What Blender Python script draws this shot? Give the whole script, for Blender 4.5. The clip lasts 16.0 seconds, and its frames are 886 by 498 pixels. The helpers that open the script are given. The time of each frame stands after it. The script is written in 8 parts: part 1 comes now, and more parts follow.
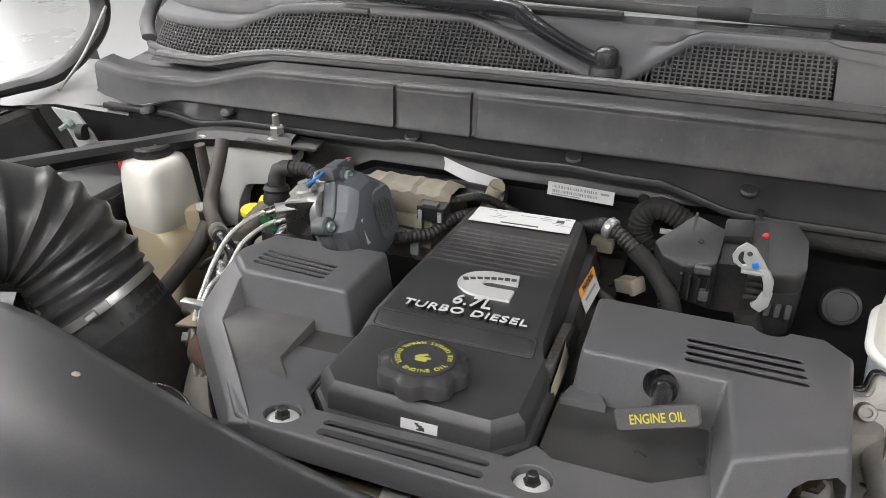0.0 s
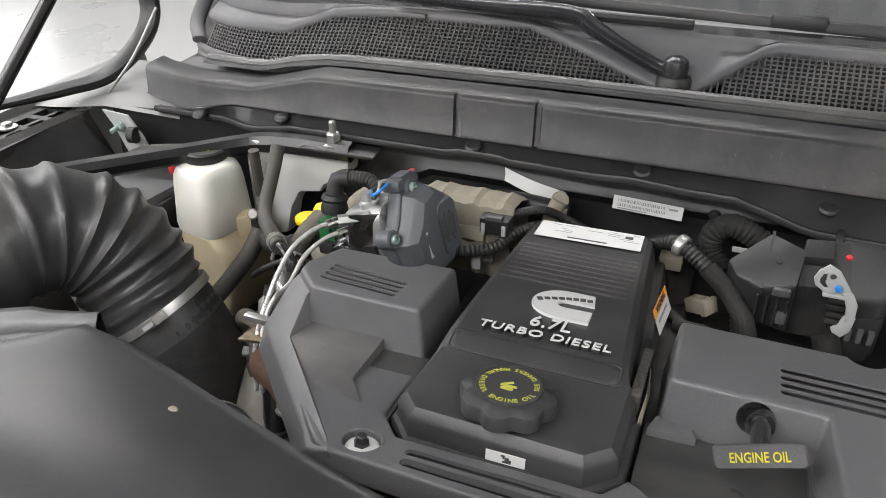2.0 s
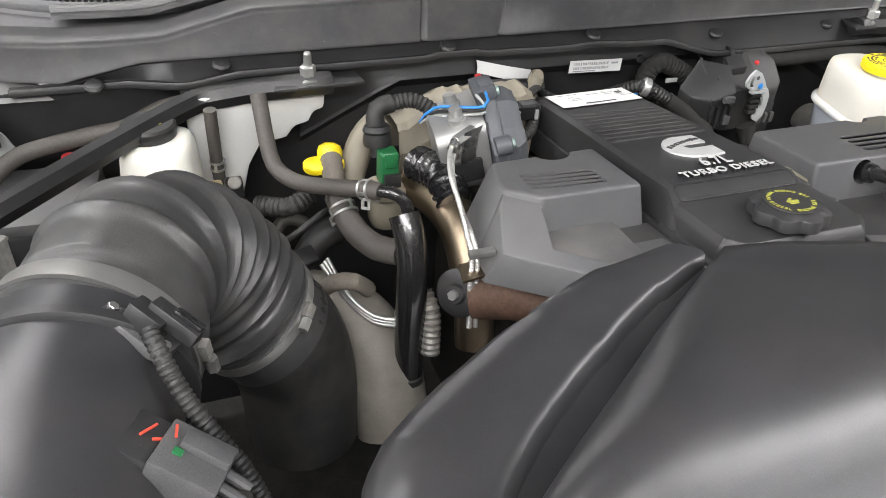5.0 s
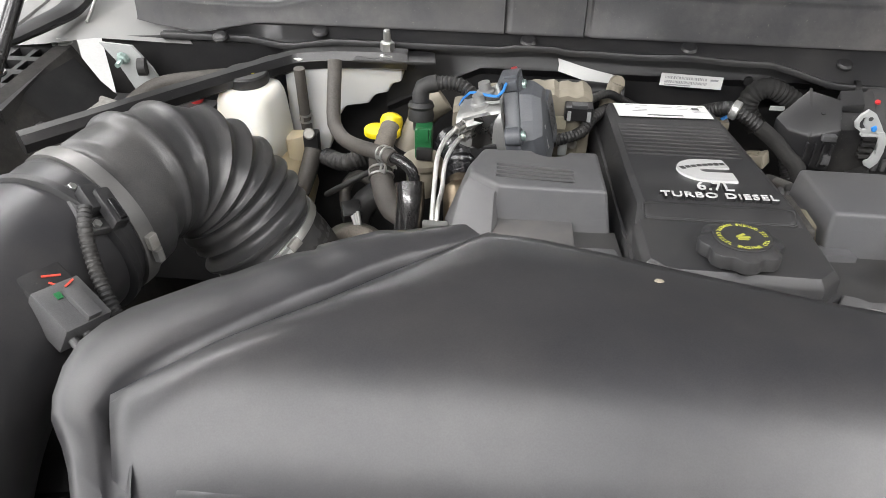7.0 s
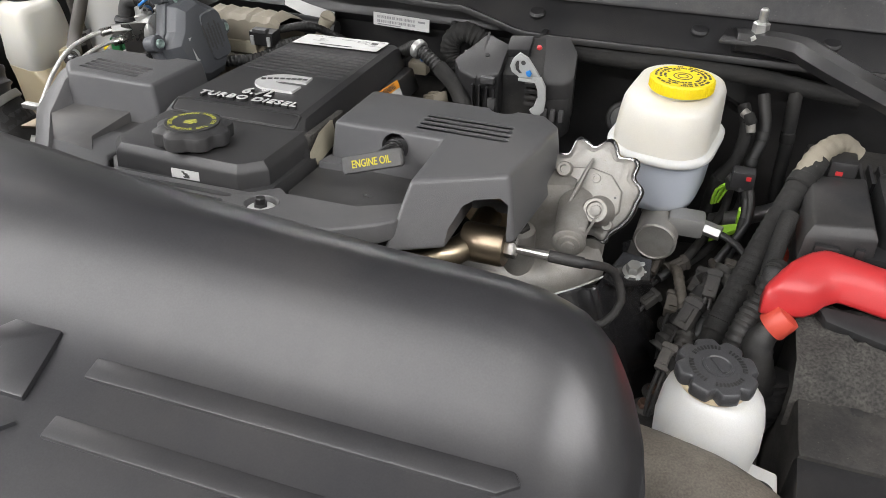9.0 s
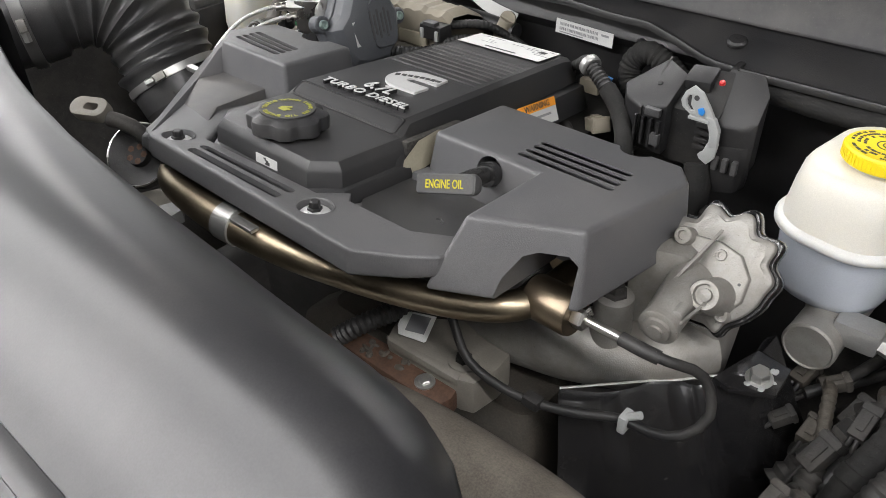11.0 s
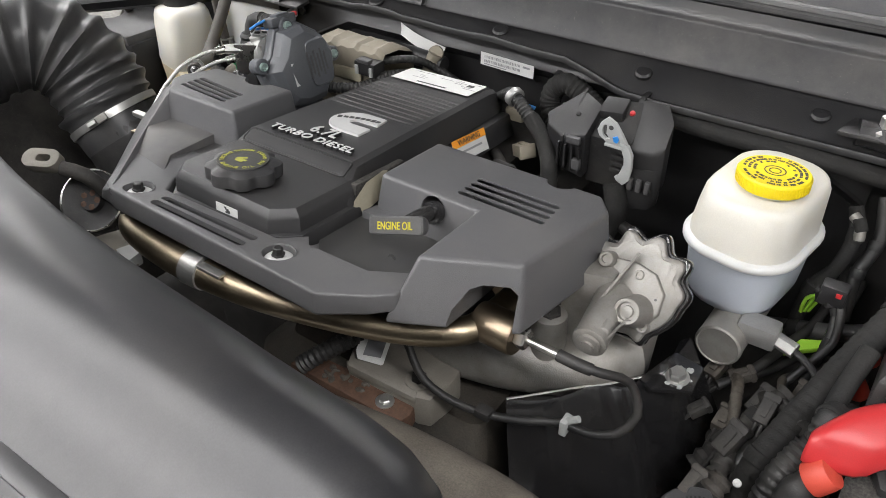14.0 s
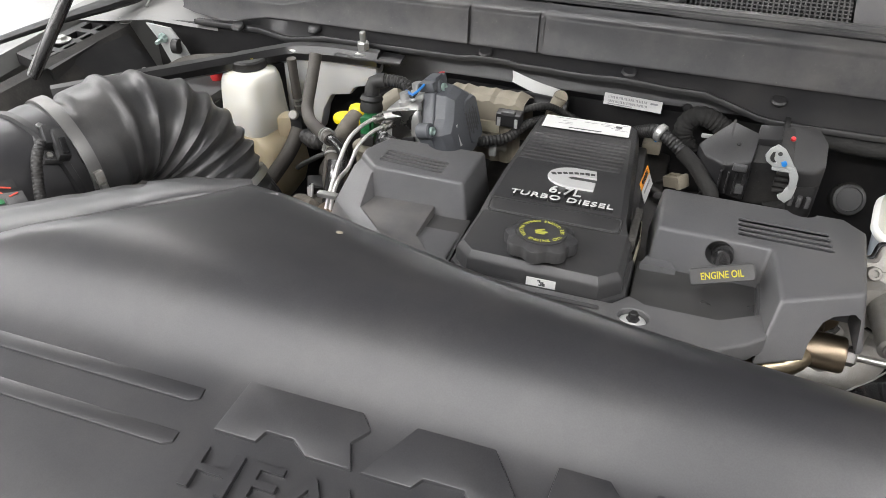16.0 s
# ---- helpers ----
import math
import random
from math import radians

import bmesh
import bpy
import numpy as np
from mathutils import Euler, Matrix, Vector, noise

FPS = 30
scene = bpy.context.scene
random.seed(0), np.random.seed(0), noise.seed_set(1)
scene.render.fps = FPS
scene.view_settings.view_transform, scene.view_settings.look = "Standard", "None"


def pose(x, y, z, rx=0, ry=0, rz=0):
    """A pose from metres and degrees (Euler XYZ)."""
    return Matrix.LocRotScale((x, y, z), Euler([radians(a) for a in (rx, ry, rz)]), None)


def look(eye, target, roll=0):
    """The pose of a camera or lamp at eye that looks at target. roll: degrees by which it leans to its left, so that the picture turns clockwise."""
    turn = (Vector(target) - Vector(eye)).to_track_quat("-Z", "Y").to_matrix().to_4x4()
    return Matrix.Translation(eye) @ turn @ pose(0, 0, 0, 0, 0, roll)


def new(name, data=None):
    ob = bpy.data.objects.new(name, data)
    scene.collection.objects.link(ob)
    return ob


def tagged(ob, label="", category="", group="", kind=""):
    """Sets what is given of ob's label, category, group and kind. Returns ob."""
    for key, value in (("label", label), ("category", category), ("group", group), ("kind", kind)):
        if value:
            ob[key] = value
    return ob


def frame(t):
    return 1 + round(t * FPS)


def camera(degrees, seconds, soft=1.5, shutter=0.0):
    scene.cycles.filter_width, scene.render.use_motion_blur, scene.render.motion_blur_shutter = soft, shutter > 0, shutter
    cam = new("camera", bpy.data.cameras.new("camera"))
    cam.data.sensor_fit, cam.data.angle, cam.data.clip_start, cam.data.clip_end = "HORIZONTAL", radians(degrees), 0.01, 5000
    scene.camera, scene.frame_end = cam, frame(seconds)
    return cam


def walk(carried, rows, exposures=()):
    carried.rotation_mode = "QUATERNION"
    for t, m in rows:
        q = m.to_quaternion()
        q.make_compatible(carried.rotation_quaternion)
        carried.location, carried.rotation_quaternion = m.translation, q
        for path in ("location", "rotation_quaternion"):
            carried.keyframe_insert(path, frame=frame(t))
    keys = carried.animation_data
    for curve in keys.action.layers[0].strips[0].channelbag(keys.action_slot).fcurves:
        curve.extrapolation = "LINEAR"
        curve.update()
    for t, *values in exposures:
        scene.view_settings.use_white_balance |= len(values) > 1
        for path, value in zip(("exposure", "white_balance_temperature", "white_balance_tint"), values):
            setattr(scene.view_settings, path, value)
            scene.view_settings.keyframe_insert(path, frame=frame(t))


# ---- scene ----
cam = camera(60.4, 16.0, soft=0.5)
PATH = [
    (0, (0.01, -0.007, 1.657), (-0.597, 1.615, 0.656), -0.5),
    (0.5, (0.0, 0.008, 1.65), (-0.687, 1.598, 0.649), -0.6),
    (1, (0.006, 0.007, 1.648), (-0.71, 1.585, 0.65), -0.5),
    (1.5, (-0.017, 0.016, 1.653), (-0.73, 1.594, 0.653), -0.5),
    (2, (-0.056, 0.005, 1.66), (-0.709, 1.607, 0.657), -0.3),
    (2.5, (-0.104, 0.002, 1.649), (-0.554, 1.668, 0.639), 0.5),
    (3, (-0.137, -0.015, 1.641), (-0.33, 1.696, 0.623), 1.0),
    (3.5, (-0.247, -0.072, 1.672), (-0.155, 1.628, 0.623), 1.9),
    (4, (-0.489, -0.076, 1.678), (-0.104, 1.544, 0.57), 3.4),
    (4.5, (-0.727, -0.034, 1.667), (-0.141, 1.471, 0.487), 4.1),
    (4.7, (-0.784, -0.025, 1.659), (-0.167, 1.461, 0.472), 4.2),
    (6.8, (-0.514, -0.136, 1.691), (-0.555, 1.451, 0.475), 1.3),
    (7, (-0.436, -0.15, 1.688), (-0.562, 1.434, 0.474), 0.9),
    (7.5, (-0.259, -0.18, 1.67), (-0.5, 1.394, 0.461), 0.6),
    (8, (-0.089, -0.169, 1.66), (-0.412, 1.393, 0.454), 0.1),
    (8.5, (0.125, -0.123, 1.638), (-0.279, 1.423, 0.435), -0.3),
    (9, (0.299, -0.122, 1.618), (-0.229, 1.391, 0.421), -0.5),
    (9.5, (0.351, -0.064, 1.604), (-0.334, 1.387, 0.411), -0.9),
    (10, (0.348, 0.009, 1.586), (-0.497, 1.38, 0.399), -1.2),
    (10.2, (0.362, 0.032, 1.591), (-0.547, 1.362, 0.405), -1.4),
    (12.3, (0.439, 0.086, 1.571), (-0.739, 1.178, 0.378), -2.4),
    (12.5, (0.451, 0.104, 1.599), (-0.713, 1.212, 0.408), -2.4),
    (13, (0.451, 0.104, 1.635), (-0.627, 1.293, 0.442), -1.9),
    (13.5, (0.431, 0.075, 1.638), (-0.563, 1.33, 0.439), -1.6),
    (14, (0.413, 0.014, 1.664), (-0.525, 1.309, 0.463), -1.4),
    (14.5, (0.311, -0.016, 1.671), (-0.527, 1.34, 0.463), -0.9),
    (15, (0.191, -0.061, 1.666), (-0.547, 1.349, 0.455), -0.4),
    (15.5, (0.062, -0.144, 1.679), (-0.58, 1.308, 0.463), 0.3),
    (16, (-0.069, -0.218, 1.741), (-0.588, 1.298, 0.545), 0.3),
]
walk(cam, [(t, look(eye, target, roll)) for t, eye, target, roll in PATH], exposures=[(0.0, -0.13), (3.0, -0.10), (4.0, 0.02), (4.5, 0.16), (7.0, 0.24), (8.0, 0.14), (9.0, -0.05), (13.5, -0.06), (16.0, 0.08)])

# ---- light: a workshop hall, ceiling strip lamps and unseen broad fills ahead and left ----
world = bpy.data.worlds.new("hall_air")
scene.world = world
world.use_nodes = True
world.node_tree.nodes["Background"].inputs[0].default_value = (0.75, 0.82, 0.92, 1)
world.node_tree.nodes["Background"].inputs[1].default_value = 0.02


def area(name, m, sx, sy, watts, colour=(1, 1, 1)):
    d = bpy.data.lights.new(name, "AREA")
    d.shape, d.size, d.size_y, d.energy, d.color = "RECTANGLE", sx, sy, watts, colour
    ob = new(name, d)
    ob.matrix_world = m
    return ob


# unseen strips; the one at y -1.0 is added to brighten the hose gap
for lx, ly, long, power in ((-4.0, -1.75, 8.5, 120), (-4.0, -1.0, 8.5, 135), (-4.0, -3.7, 8.5, 600), (-4.0, 3.2, 8.5, 350), (4.2, -1.2, 6.0, 275)):
    area("ceiling_lamp", pose(lx, ly, 4.62), long, 0.35, power, (1.0, 0.985, 0.985))
# added fill lights with no known source, to brighten front and left faces
area("front_fill", look((0.5, -6.9, 1.9), (0, 0, 1.2)), 9.0, 2.6, 320, (0.98, 0.97, 0.98))
area("side_fill", look((-8.8, 1.5, 2.5), (0, 1, 1.0)), 12.0, 4.0, 330, (0.97, 0.97, 0.98))

# ---- materials ----
M = {}


def mat(name, base, rough=0.5, metal=0.0, var=0.25, scale=30.0, bump=0.1, grain=900.0, dust=0.0, spots=0.0,
        dust_colour=(0.32, 0.29, 0.25), subsurface=0.0, coat=0.0, rvar=0.15, transmission=0.0, speck=0.22):
    m = bpy.data.materials.new(name)
    m.use_nodes = True
    nt = m.node_tree
    n, l = nt.nodes, nt.links
    p = n["Principled BSDF"]
    tc = n.new("ShaderNodeTexCoord")
    big = n.new("ShaderNodeTexNoise")
    big.inputs["Scale"].default_value, big.inputs["Detail"].default_value = scale, 5
    fine = n.new("ShaderNodeTexNoise")
    fine.inputs["Scale"].default_value, fine.inputs["Detail"].default_value = grain, 2
    for t in (big, fine):
        l.new(tc.outputs["Object"], t.inputs["Vector"])
    mix = n.new("ShaderNodeMixRGB")
    mix.inputs[1].default_value = (*[c * (1 - var) for c in base], 1)
    mix.inputs[2].default_value = (*[min(1, c * (1 + var)) for c in base], 1)
    l.new(big.outputs["Fac"], mix.inputs[0])
    out = mix.outputs[0]
    speck = speck if sum(base) < 0.5 else speck * 0.25
    if speck:
        g = n.new("ShaderNodeMapRange")
        g.inputs["From Min"].default_value, g.inputs["From Max"].default_value = 0.3, 0.7
        g.inputs["To Min"].default_value, g.inputs["To Max"].default_value = 1 - speck, 1 + speck
        l.new(fine.outputs["Fac"], g.inputs["Value"])
        gm = n.new("ShaderNodeVectorMath")
        gm.operation = "SCALE"
        l.new(out, gm.inputs[0])
        l.new(g.outputs["Result"], gm.inputs["Scale"])
        out = gm.outputs[0]
    if dust:
        dn = n.new("ShaderNodeTexNoise")
        dn.inputs["Scale"].default_value, dn.inputs["Detail"].default_value, dn.inputs["Roughness"].default_value = scale * 0.45, 8, 0.7
        l.new(tc.outputs["Object"], dn.inputs["Vector"])
        r = n.new("ShaderNodeMapRange")
        r.inputs["From Min"].default_value, r.inputs["From Max"].default_value = 0.42, 0.78
        r.inputs["To Max"].default_value = dust
        l.new(dn.outputs["Fac"], r.inputs["Value"])
        dm = n.new("ShaderNodeMixRGB")
        dm.inputs[2].default_value = (*dust_colour, 1)
        l.new(r.outputs["Result"], dm.inputs[0])
        l.new(out, dm.inputs[1])
        out = dm.outputs[0]
    if spots:
        sn = n.new("ShaderNodeTexNoise")
        sn.inputs["Scale"].default_value, sn.inputs["Detail"].default_value = 420, 3
        l.new(tc.outputs["Object"], sn.inputs["Vector"])
        r2 = n.new("ShaderNodeMapRange")
        r2.inputs["From Min"].default_value, r2.inputs["From Max"].default_value = 0.68, 0.74
        r2.inputs["To Max"].default_value = spots
        l.new(sn.outputs["Fac"], r2.inputs["Value"])
        sm = n.new("ShaderNodeMixRGB")
        sm.inputs[2].default_value = (*dust_colour, 1)
        l.new(r2.outputs["Result"], sm.inputs[0])
        l.new(out, sm.inputs[1])
        out = sm.outputs[0]
    l.new(out, p.inputs["Base Color"])
    rr = n.new("ShaderNodeMapRange")
    rr.inputs["To Min"].default_value, rr.inputs["To Max"].default_value = max(0.02, rough - rvar), min(1, rough + rvar)
    l.new(big.outputs["Fac"], rr.inputs["Value"])
    l.new(rr.outputs["Result"], p.inputs["Roughness"])
    p.inputs["Metallic"].default_value = metal
    p.inputs["Subsurface Weight"].default_value = subsurface
    p.inputs["Subsurface Radius"].default_value = (0.02, 0.018, 0.014)
    p.inputs["Coat Weight"].default_value = coat
    p.inputs["Transmission Weight"].default_value = transmission
    if bump:
        b = n.new("ShaderNodeBump")
        b.inputs["Strength"].default_value, b.inputs["Distance"].default_value = bump, 0.0006
        l.new(fine.outputs["Fac"], b.inputs["Height"])
        l.new(b.outputs["Normal"], p.inputs["Normal"])
    M[name] = m
    return m


mat("dusty_cover", (0.075, 0.075, 0.077), 0.5, var=0.25, scale=22, bump=0.25, grain=1100, dust=0.25, spots=0.3, rvar=0.12)
mat("cover_plastic", (0.094, 0.094, 0.098), 0.40, var=0.14, scale=14, bump=0.45, grain=1100, dust=0.12, spots=0.12, rvar=0.08)
mat("duct_plastic", (0.022, 0.022, 0.024), 0.345, var=0.2, scale=16, bump=0.05, grain=900, dust=0.05, rvar=0.05, speck=0.12)
# oil and dirt flecks; base also darkened to stand in for recess shade
mat("oily_shade_floor", (0.036, 0.036, 0.037), 0.34, var=0.35, scale=26, bump=0.2, grain=1100, dust=0.12, spots=0.45, dust_colour=(0.20, 0.18, 0.15), rvar=0.2)
mat("tag_white", (0.78, 0.78, 0.76), 0.5, var=0.04, scale=40, bump=0.05)
mat("rocker_plastic", (0.031, 0.031, 0.0325), 0.40, var=0.14, scale=18, bump=0.4, grain=1300, dust=0.07, spots=0.08, rvar=0.08)
mat("panel_plastic", (0.016, 0.016, 0.017), 0.55, var=0.12, scale=20, bump=0.06, grain=1300, dust=0.04)
mat("rail_plastic", (0.024, 0.024, 0.026), 0.42, var=0.4, scale=16, bump=0.2, grain=900, dust=0.13, spots=0.25, rvar=0.1)
mat("grille_plastic", (0.060, 0.060, 0.062), 0.35, var=0.2, scale=12, bump=0.2, dust=0.18)
mat("cowl_plastic", (0.085, 0.085, 0.090), 0.5, var=0.15, scale=12, bump=0.2, grain=800, dust=0.22, spots=0.1)
mat("dark_plastic", (0.015, 0.015, 0.016), 0.45, var=0.3, scale=25, bump=0.3, dust=0.05, spots=0.08)
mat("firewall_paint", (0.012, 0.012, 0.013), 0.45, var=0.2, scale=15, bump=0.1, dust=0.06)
mat("grimy_black", (0.02, 0.019, 0.018), 0.7, var=0.4, scale=30, bump=0.6, grain=350, dust=0.14, spots=0.2)
mat("gloss_black", (0.010, 0.010, 0.011), 0.20, var=0.2, scale=20, bump=0.03, dust=0.06, spots=0.2, coat=0.3, rvar=0.06)
mat("satin_black", (0.009, 0.009, 0.010), 0.33, var=0.2, scale=20, bump=0.05, dust=0.05, spots=0.2, rvar=0.06)
mat("arm_paint", (0.016, 0.0165, 0.019), 0.26, var=0.15, scale=20, bump=0.04, dust=0.05, rvar=0.05)
mat("hose_rubber", (0.040, 0.040, 0.041), 0.35, var=0.3, scale=22, bump=0.3, grain=700, dust=0.13, spots=0.15, rvar=0.12)
mat("old_rubber", (0.108, 0.094, 0.077), 0.75, var=0.35, scale=35, bump=0.5, grain=500, dust=0.35, spots=0.2)
mat("weathered_rubber", (0.060, 0.054, 0.048), 0.6, var=0.3, scale=30, bump=0.4, grain=500, dust=0.2, spots=0.2, dust_colour=(0.16, 0.14, 0.12))
mat("loom_plastic", (0.012, 0.012, 0.0125), 0.55, var=0.35, scale=30, bump=0.4, grain=500, dust=0.10, spots=0.15)
mat("tape_wrap", (0.0085, 0.0083, 0.008), 0.85, var=0.45, scale=40, bump=0.8, grain=400, dust=0.04, spots=0.12)
mat("cast_aluminium", (0.30, 0.29, 0.272), 0.50, metal=0.5, var=0.38, scale=35, bump=0.55, grain=700, dust=0.55, spots=0.5, dust_colour=(0.13, 0.105, 0.075))
mat("grimy_cast", (0.055, 0.049, 0.041), 0.65, metal=0.1, var=0.4, scale=35, bump=0.7, grain=400, dust=0.3, spots=0.3, dust_colour=(0.15, 0.12, 0.09))
mat("grey_housing", (0.085, 0.09, 0.10), 0.45, var=0.12, scale=20, bump=0.25, grain=900, dust=0.05)
mat("alloy_body", (0.40, 0.40, 0.39), 0.42, metal=0.7, var=0.15, scale=30, bump=0.3, grain=600, dust=0.15)
mat("steel", (0.62, 0.60, 0.57), 0.28, metal=1.0, var=0.15, scale=40, bump=0.1)
mat("fibre_mat", (0.30, 0.29, 0.27), 0.95, var=0.5, scale=120, bump=1.0, grain=200)
mat("braid", (0.60, 0.59, 0.57), 0.45, metal=0.85, var=0.3, scale=200, bump=0.4, grain=1500)
mat("worn_band", (0.17, 0.168, 0.165), 0.42, metal=0.6, var=0.3, scale=30, bump=0.2, dust=0.15)
mat("zinc", (0.50, 0.50, 0.485), 0.4, metal=0.9, var=0.2, scale=50, bump=0.2, dust=0.15)
mat("blued_pipe", (0.33, 0.275, 0.195), 0.38, metal=1.0, var=0.45, scale=14, bump=0.15, grain=300, dust=0.1, dust_colour=(0.16, 0.09, 0.05))
mat("rusty_steel", (0.085, 0.048, 0.033), 0.75, metal=0.3, var=0.5, scale=30, bump=0.7, grain=300, dust=0.3, dust_colour=(0.3, 0.16, 0.09))
mat("brass_steel", (0.28, 0.225, 0.16), 0.38, metal=1.0, var=0.3, scale=20, bump=0.2, dust=0.1, dust_colour=(0.1, 0.06, 0.04))
mat("white_bottle", (0.76, 0.745, 0.68), 0.4, var=0.05, scale=10, bump=0.1, subsurface=0.5, rvar=0.05, dust=0.04)
mat("reservoir_shell", (0.62, 0.60, 0.54), 0.36, var=0.05, scale=10, bump=0.08, subsurface=0.5, rvar=0.05, dust=0.05)
mat("clean_bottle", (0.58, 0.58, 0.565), 0.38, var=0.03, scale=8, bump=0.08, subsurface=0.45, rvar=0.05)
mat("amber_bottle", (0.62, 0.53, 0.36), 0.42, var=0.12, scale=14, bump=0.15, subsurface=0.4, dust=0.15, rvar=0.05)
mat("clear_bottle", (0.44, 0.47, 0.52), 0.25, var=0.06, scale=10, bump=0.05, subsurface=0.2, rvar=0.05)
mat("cream_cloth", (0.42, 0.385, 0.29), 0.8, var=0.15, scale=25, bump=0.6, grain=500)
mat("paper", (0.58, 0.58, 0.57), 0.55, var=0.05, scale=40, bump=0.05)
mat("ink", (0.05, 0.05, 0.05), 0.6, var=0.1, bump=0)
mat("grey_ink", (0.25, 0.25, 0.26), 0.6, var=0.1, bump=0)
mat("silver_paint", (0.60, 0.60, 0.595), 0.4, metal=0.2, var=0.06, scale=30, bump=0.1)
mat("letter_paint", (0.56, 0.56, 0.555), 0.5, var=0.08, scale=60, bump=0.1)
mat("yellow_plastic", (0.80, 0.62, 0.01), 0.4, var=0.08, scale=20, bump=0.1, dust=0.05)
mat("yellow_print", (0.36, 0.36, 0.06), 0.6, var=0.1, bump=0)
mat("amber_print", (0.50, 0.43, 0.01), 0.6, var=0.05, bump=0)
mat("red_plastic", (0.45, 0.028, 0.03), 0.38, var=0.1, scale=18, bump=0.15)
mat("orange_red", (0.52, 0.065, 0.04), 0.5, var=0.1, scale=18, bump=0.1)
mat("green_plastic", (0.015, 0.12, 0.04), 0.4, var=0.15, bump=0.1)
mat("lime_plastic", (0.33, 0.62, 0.05), 0.4, var=0.1, bump=0.1)
mat("blue_plastic", (0.03, 0.22, 0.62), 0.4, var=0.1, bump=0.1)
mat("orange_label", (0.85, 0.33, 0.03), 0.5, var=0.05, bump=0.05)
mat("plated_screw", (0.35, 0.45, 0.42), 0.4, metal=0.5, bump=0.1)
mat("cap_plastic", (0.045, 0.045, 0.048), 0.38, var=0.12, scale=20, bump=0.2, dust=0.04, rvar=0.06)
mat("grey_plastic", (0.06, 0.06, 0.062), 0.5, var=0.15, bump=0.2, dust=0.1)
mat("lever_plastic", (0.36, 0.37, 0.365), 0.5, var=0.08, bump=0.1, dust=0.1)
mat("dirty_casting", (0.20, 0.187, 0.163), 0.6, metal=0.15, var=0.3, scale=40, bump=0.5, grain=500, dust=0.4, spots=0.4, dust_colour=(0.14, 0.115, 0.085))
mat("tan_casting", (0.22, 0.195, 0.15), 0.6, var=0.25, scale=30, bump=0.4, dust=0.2)
mat("body_paint", (0.22, 0.22, 0.216), 0.35, var=0.06, scale=20, bump=0.03, dust=0.25, coat=0.3)
mat("hood_liner", (0.055, 0.055, 0.056), 0.9, var=0.3, scale=30, bump=0.6, grain=250)
mat("insulation", (0.040, 0.0375, 0.034), 0.95, var=0.75, scale=45, bump=1.0, grain=300, speck=0.5)
mat("hall_floor", (0.38, 0.38, 0.376), 0.3, var=0.05, scale=1.2, bump=0.03, grain=60)
mat("hall_wall", (0.52, 0.52, 0.505), 0.6, var=0.05, scale=1.5, bump=0.05, grain=50)
mat("hall_sheet", (0.78, 0.785, 0.79), 0.45, var=0.08, scale=2, bump=0.03, grain=60)
mat("tyre_black", (0.02, 0.02, 0.02), 0.7, bump=0.2)
mat("dash_plastic", (0.03, 0.03, 0.032), 0.6, bump=0.2)
M["rail_plastic"].node_tree.nodes["Principled BSDF"].inputs["Specular IOR Level"].default_value = 0.36
mat("windscreen_glass", (0.9, 0.95, 0.93), 0.03, var=0.0, bump=0, rvar=0.01, transmission=1.0)
M["windscreen_glass"].node_tree.nodes["Principled BSDF"].inputs["IOR"].default_value = 2.2
lampm = bpy.data.materials.new("lamp_glow")
lampm.use_nodes = True
_e = lampm.node_tree.nodes["Principled BSDF"]
_e.inputs["Emission Color"].default_value, _e.inputs["Emission Strength"].default_value = (1, 0.98, 0.95, 1), 4.0
M["lamp_glow"] = lampm

# ---- mesh helpers ----


def thing(name, at, label, category, group="", kind=""):
    ob = new(name)
    ob.empty_display_size = 0.02
    ob.location = at
    return tagged(ob, label, category, group, kind)


def root(ob):
    while ob.parent:
        ob = ob.parent
    return ob


def part(name, bm, material, parent=None, label="", bevel=0.0, angle=35, seg=2, flat=False):
    """Links a bmesh in world coordinates as one mesh object under a thing or a part."""
    if bevel:
        bmesh.ops.remove_doubles(bm, verts=bm.verts, dist=1e-5)
        bmesh.ops.recalc_face_normals(bm, faces=bm.faces)
        bm.normal_update()
        es = [e for e in bm.edges if e.is_manifold and e.calc_face_angle(0) > 0.45]
        bmesh.ops.bevel(bm, geom=es, offset=bevel, segments=seg, profile=0.6, affect="EDGES", clamp_overlap=True)
    bmesh.ops.recalc_face_normals(bm, faces=bm.faces)
    if parent:
        bmesh.ops.translate(bm, verts=bm.verts, vec=-root(parent).location)
    me = bpy.data.meshes.new(name)
    bm.to_mesh(me)
    bm.free()
    if not flat:
        me.polygons.foreach_set("use_smooth", [True] * len(me.polygons))
        me.set_sharp_from_angle(angle=radians(angle))
    me.materials.append(M[material])
    ob = new(name, me)
    if parent:
        ob.parent = parent
    if label:
        ob["label"] = label
    return ob


def ease(bm, offset, seg):
    """Rounds every crease of a closed shape."""
    bmesh.ops.recalc_face_normals(bm, faces=bm.faces)
    bm.normal_update()
    bmesh.ops.bevel(bm, geom=[e for e in bm.edges if e.calc_face_angle(0) > 0.4], offset=offset, segments=seg, profile=0.55, affect="EDGES", clamp_overlap=True)


def solid(name, bm, material, label, category, group="", kind="", **kw):
    return tagged(part(name, bm, material, None, "", **kw), label, category, group, kind)


def box(c, s, m=None, bm=None):
    bm = bm or bmesh.new()
    mm = (m or Matrix()) @ Matrix.Translation(c) @ Matrix.Diagonal((*s, 1))
    bmesh.ops.create_cube(bm, size=1, matrix=mm)
    return bm


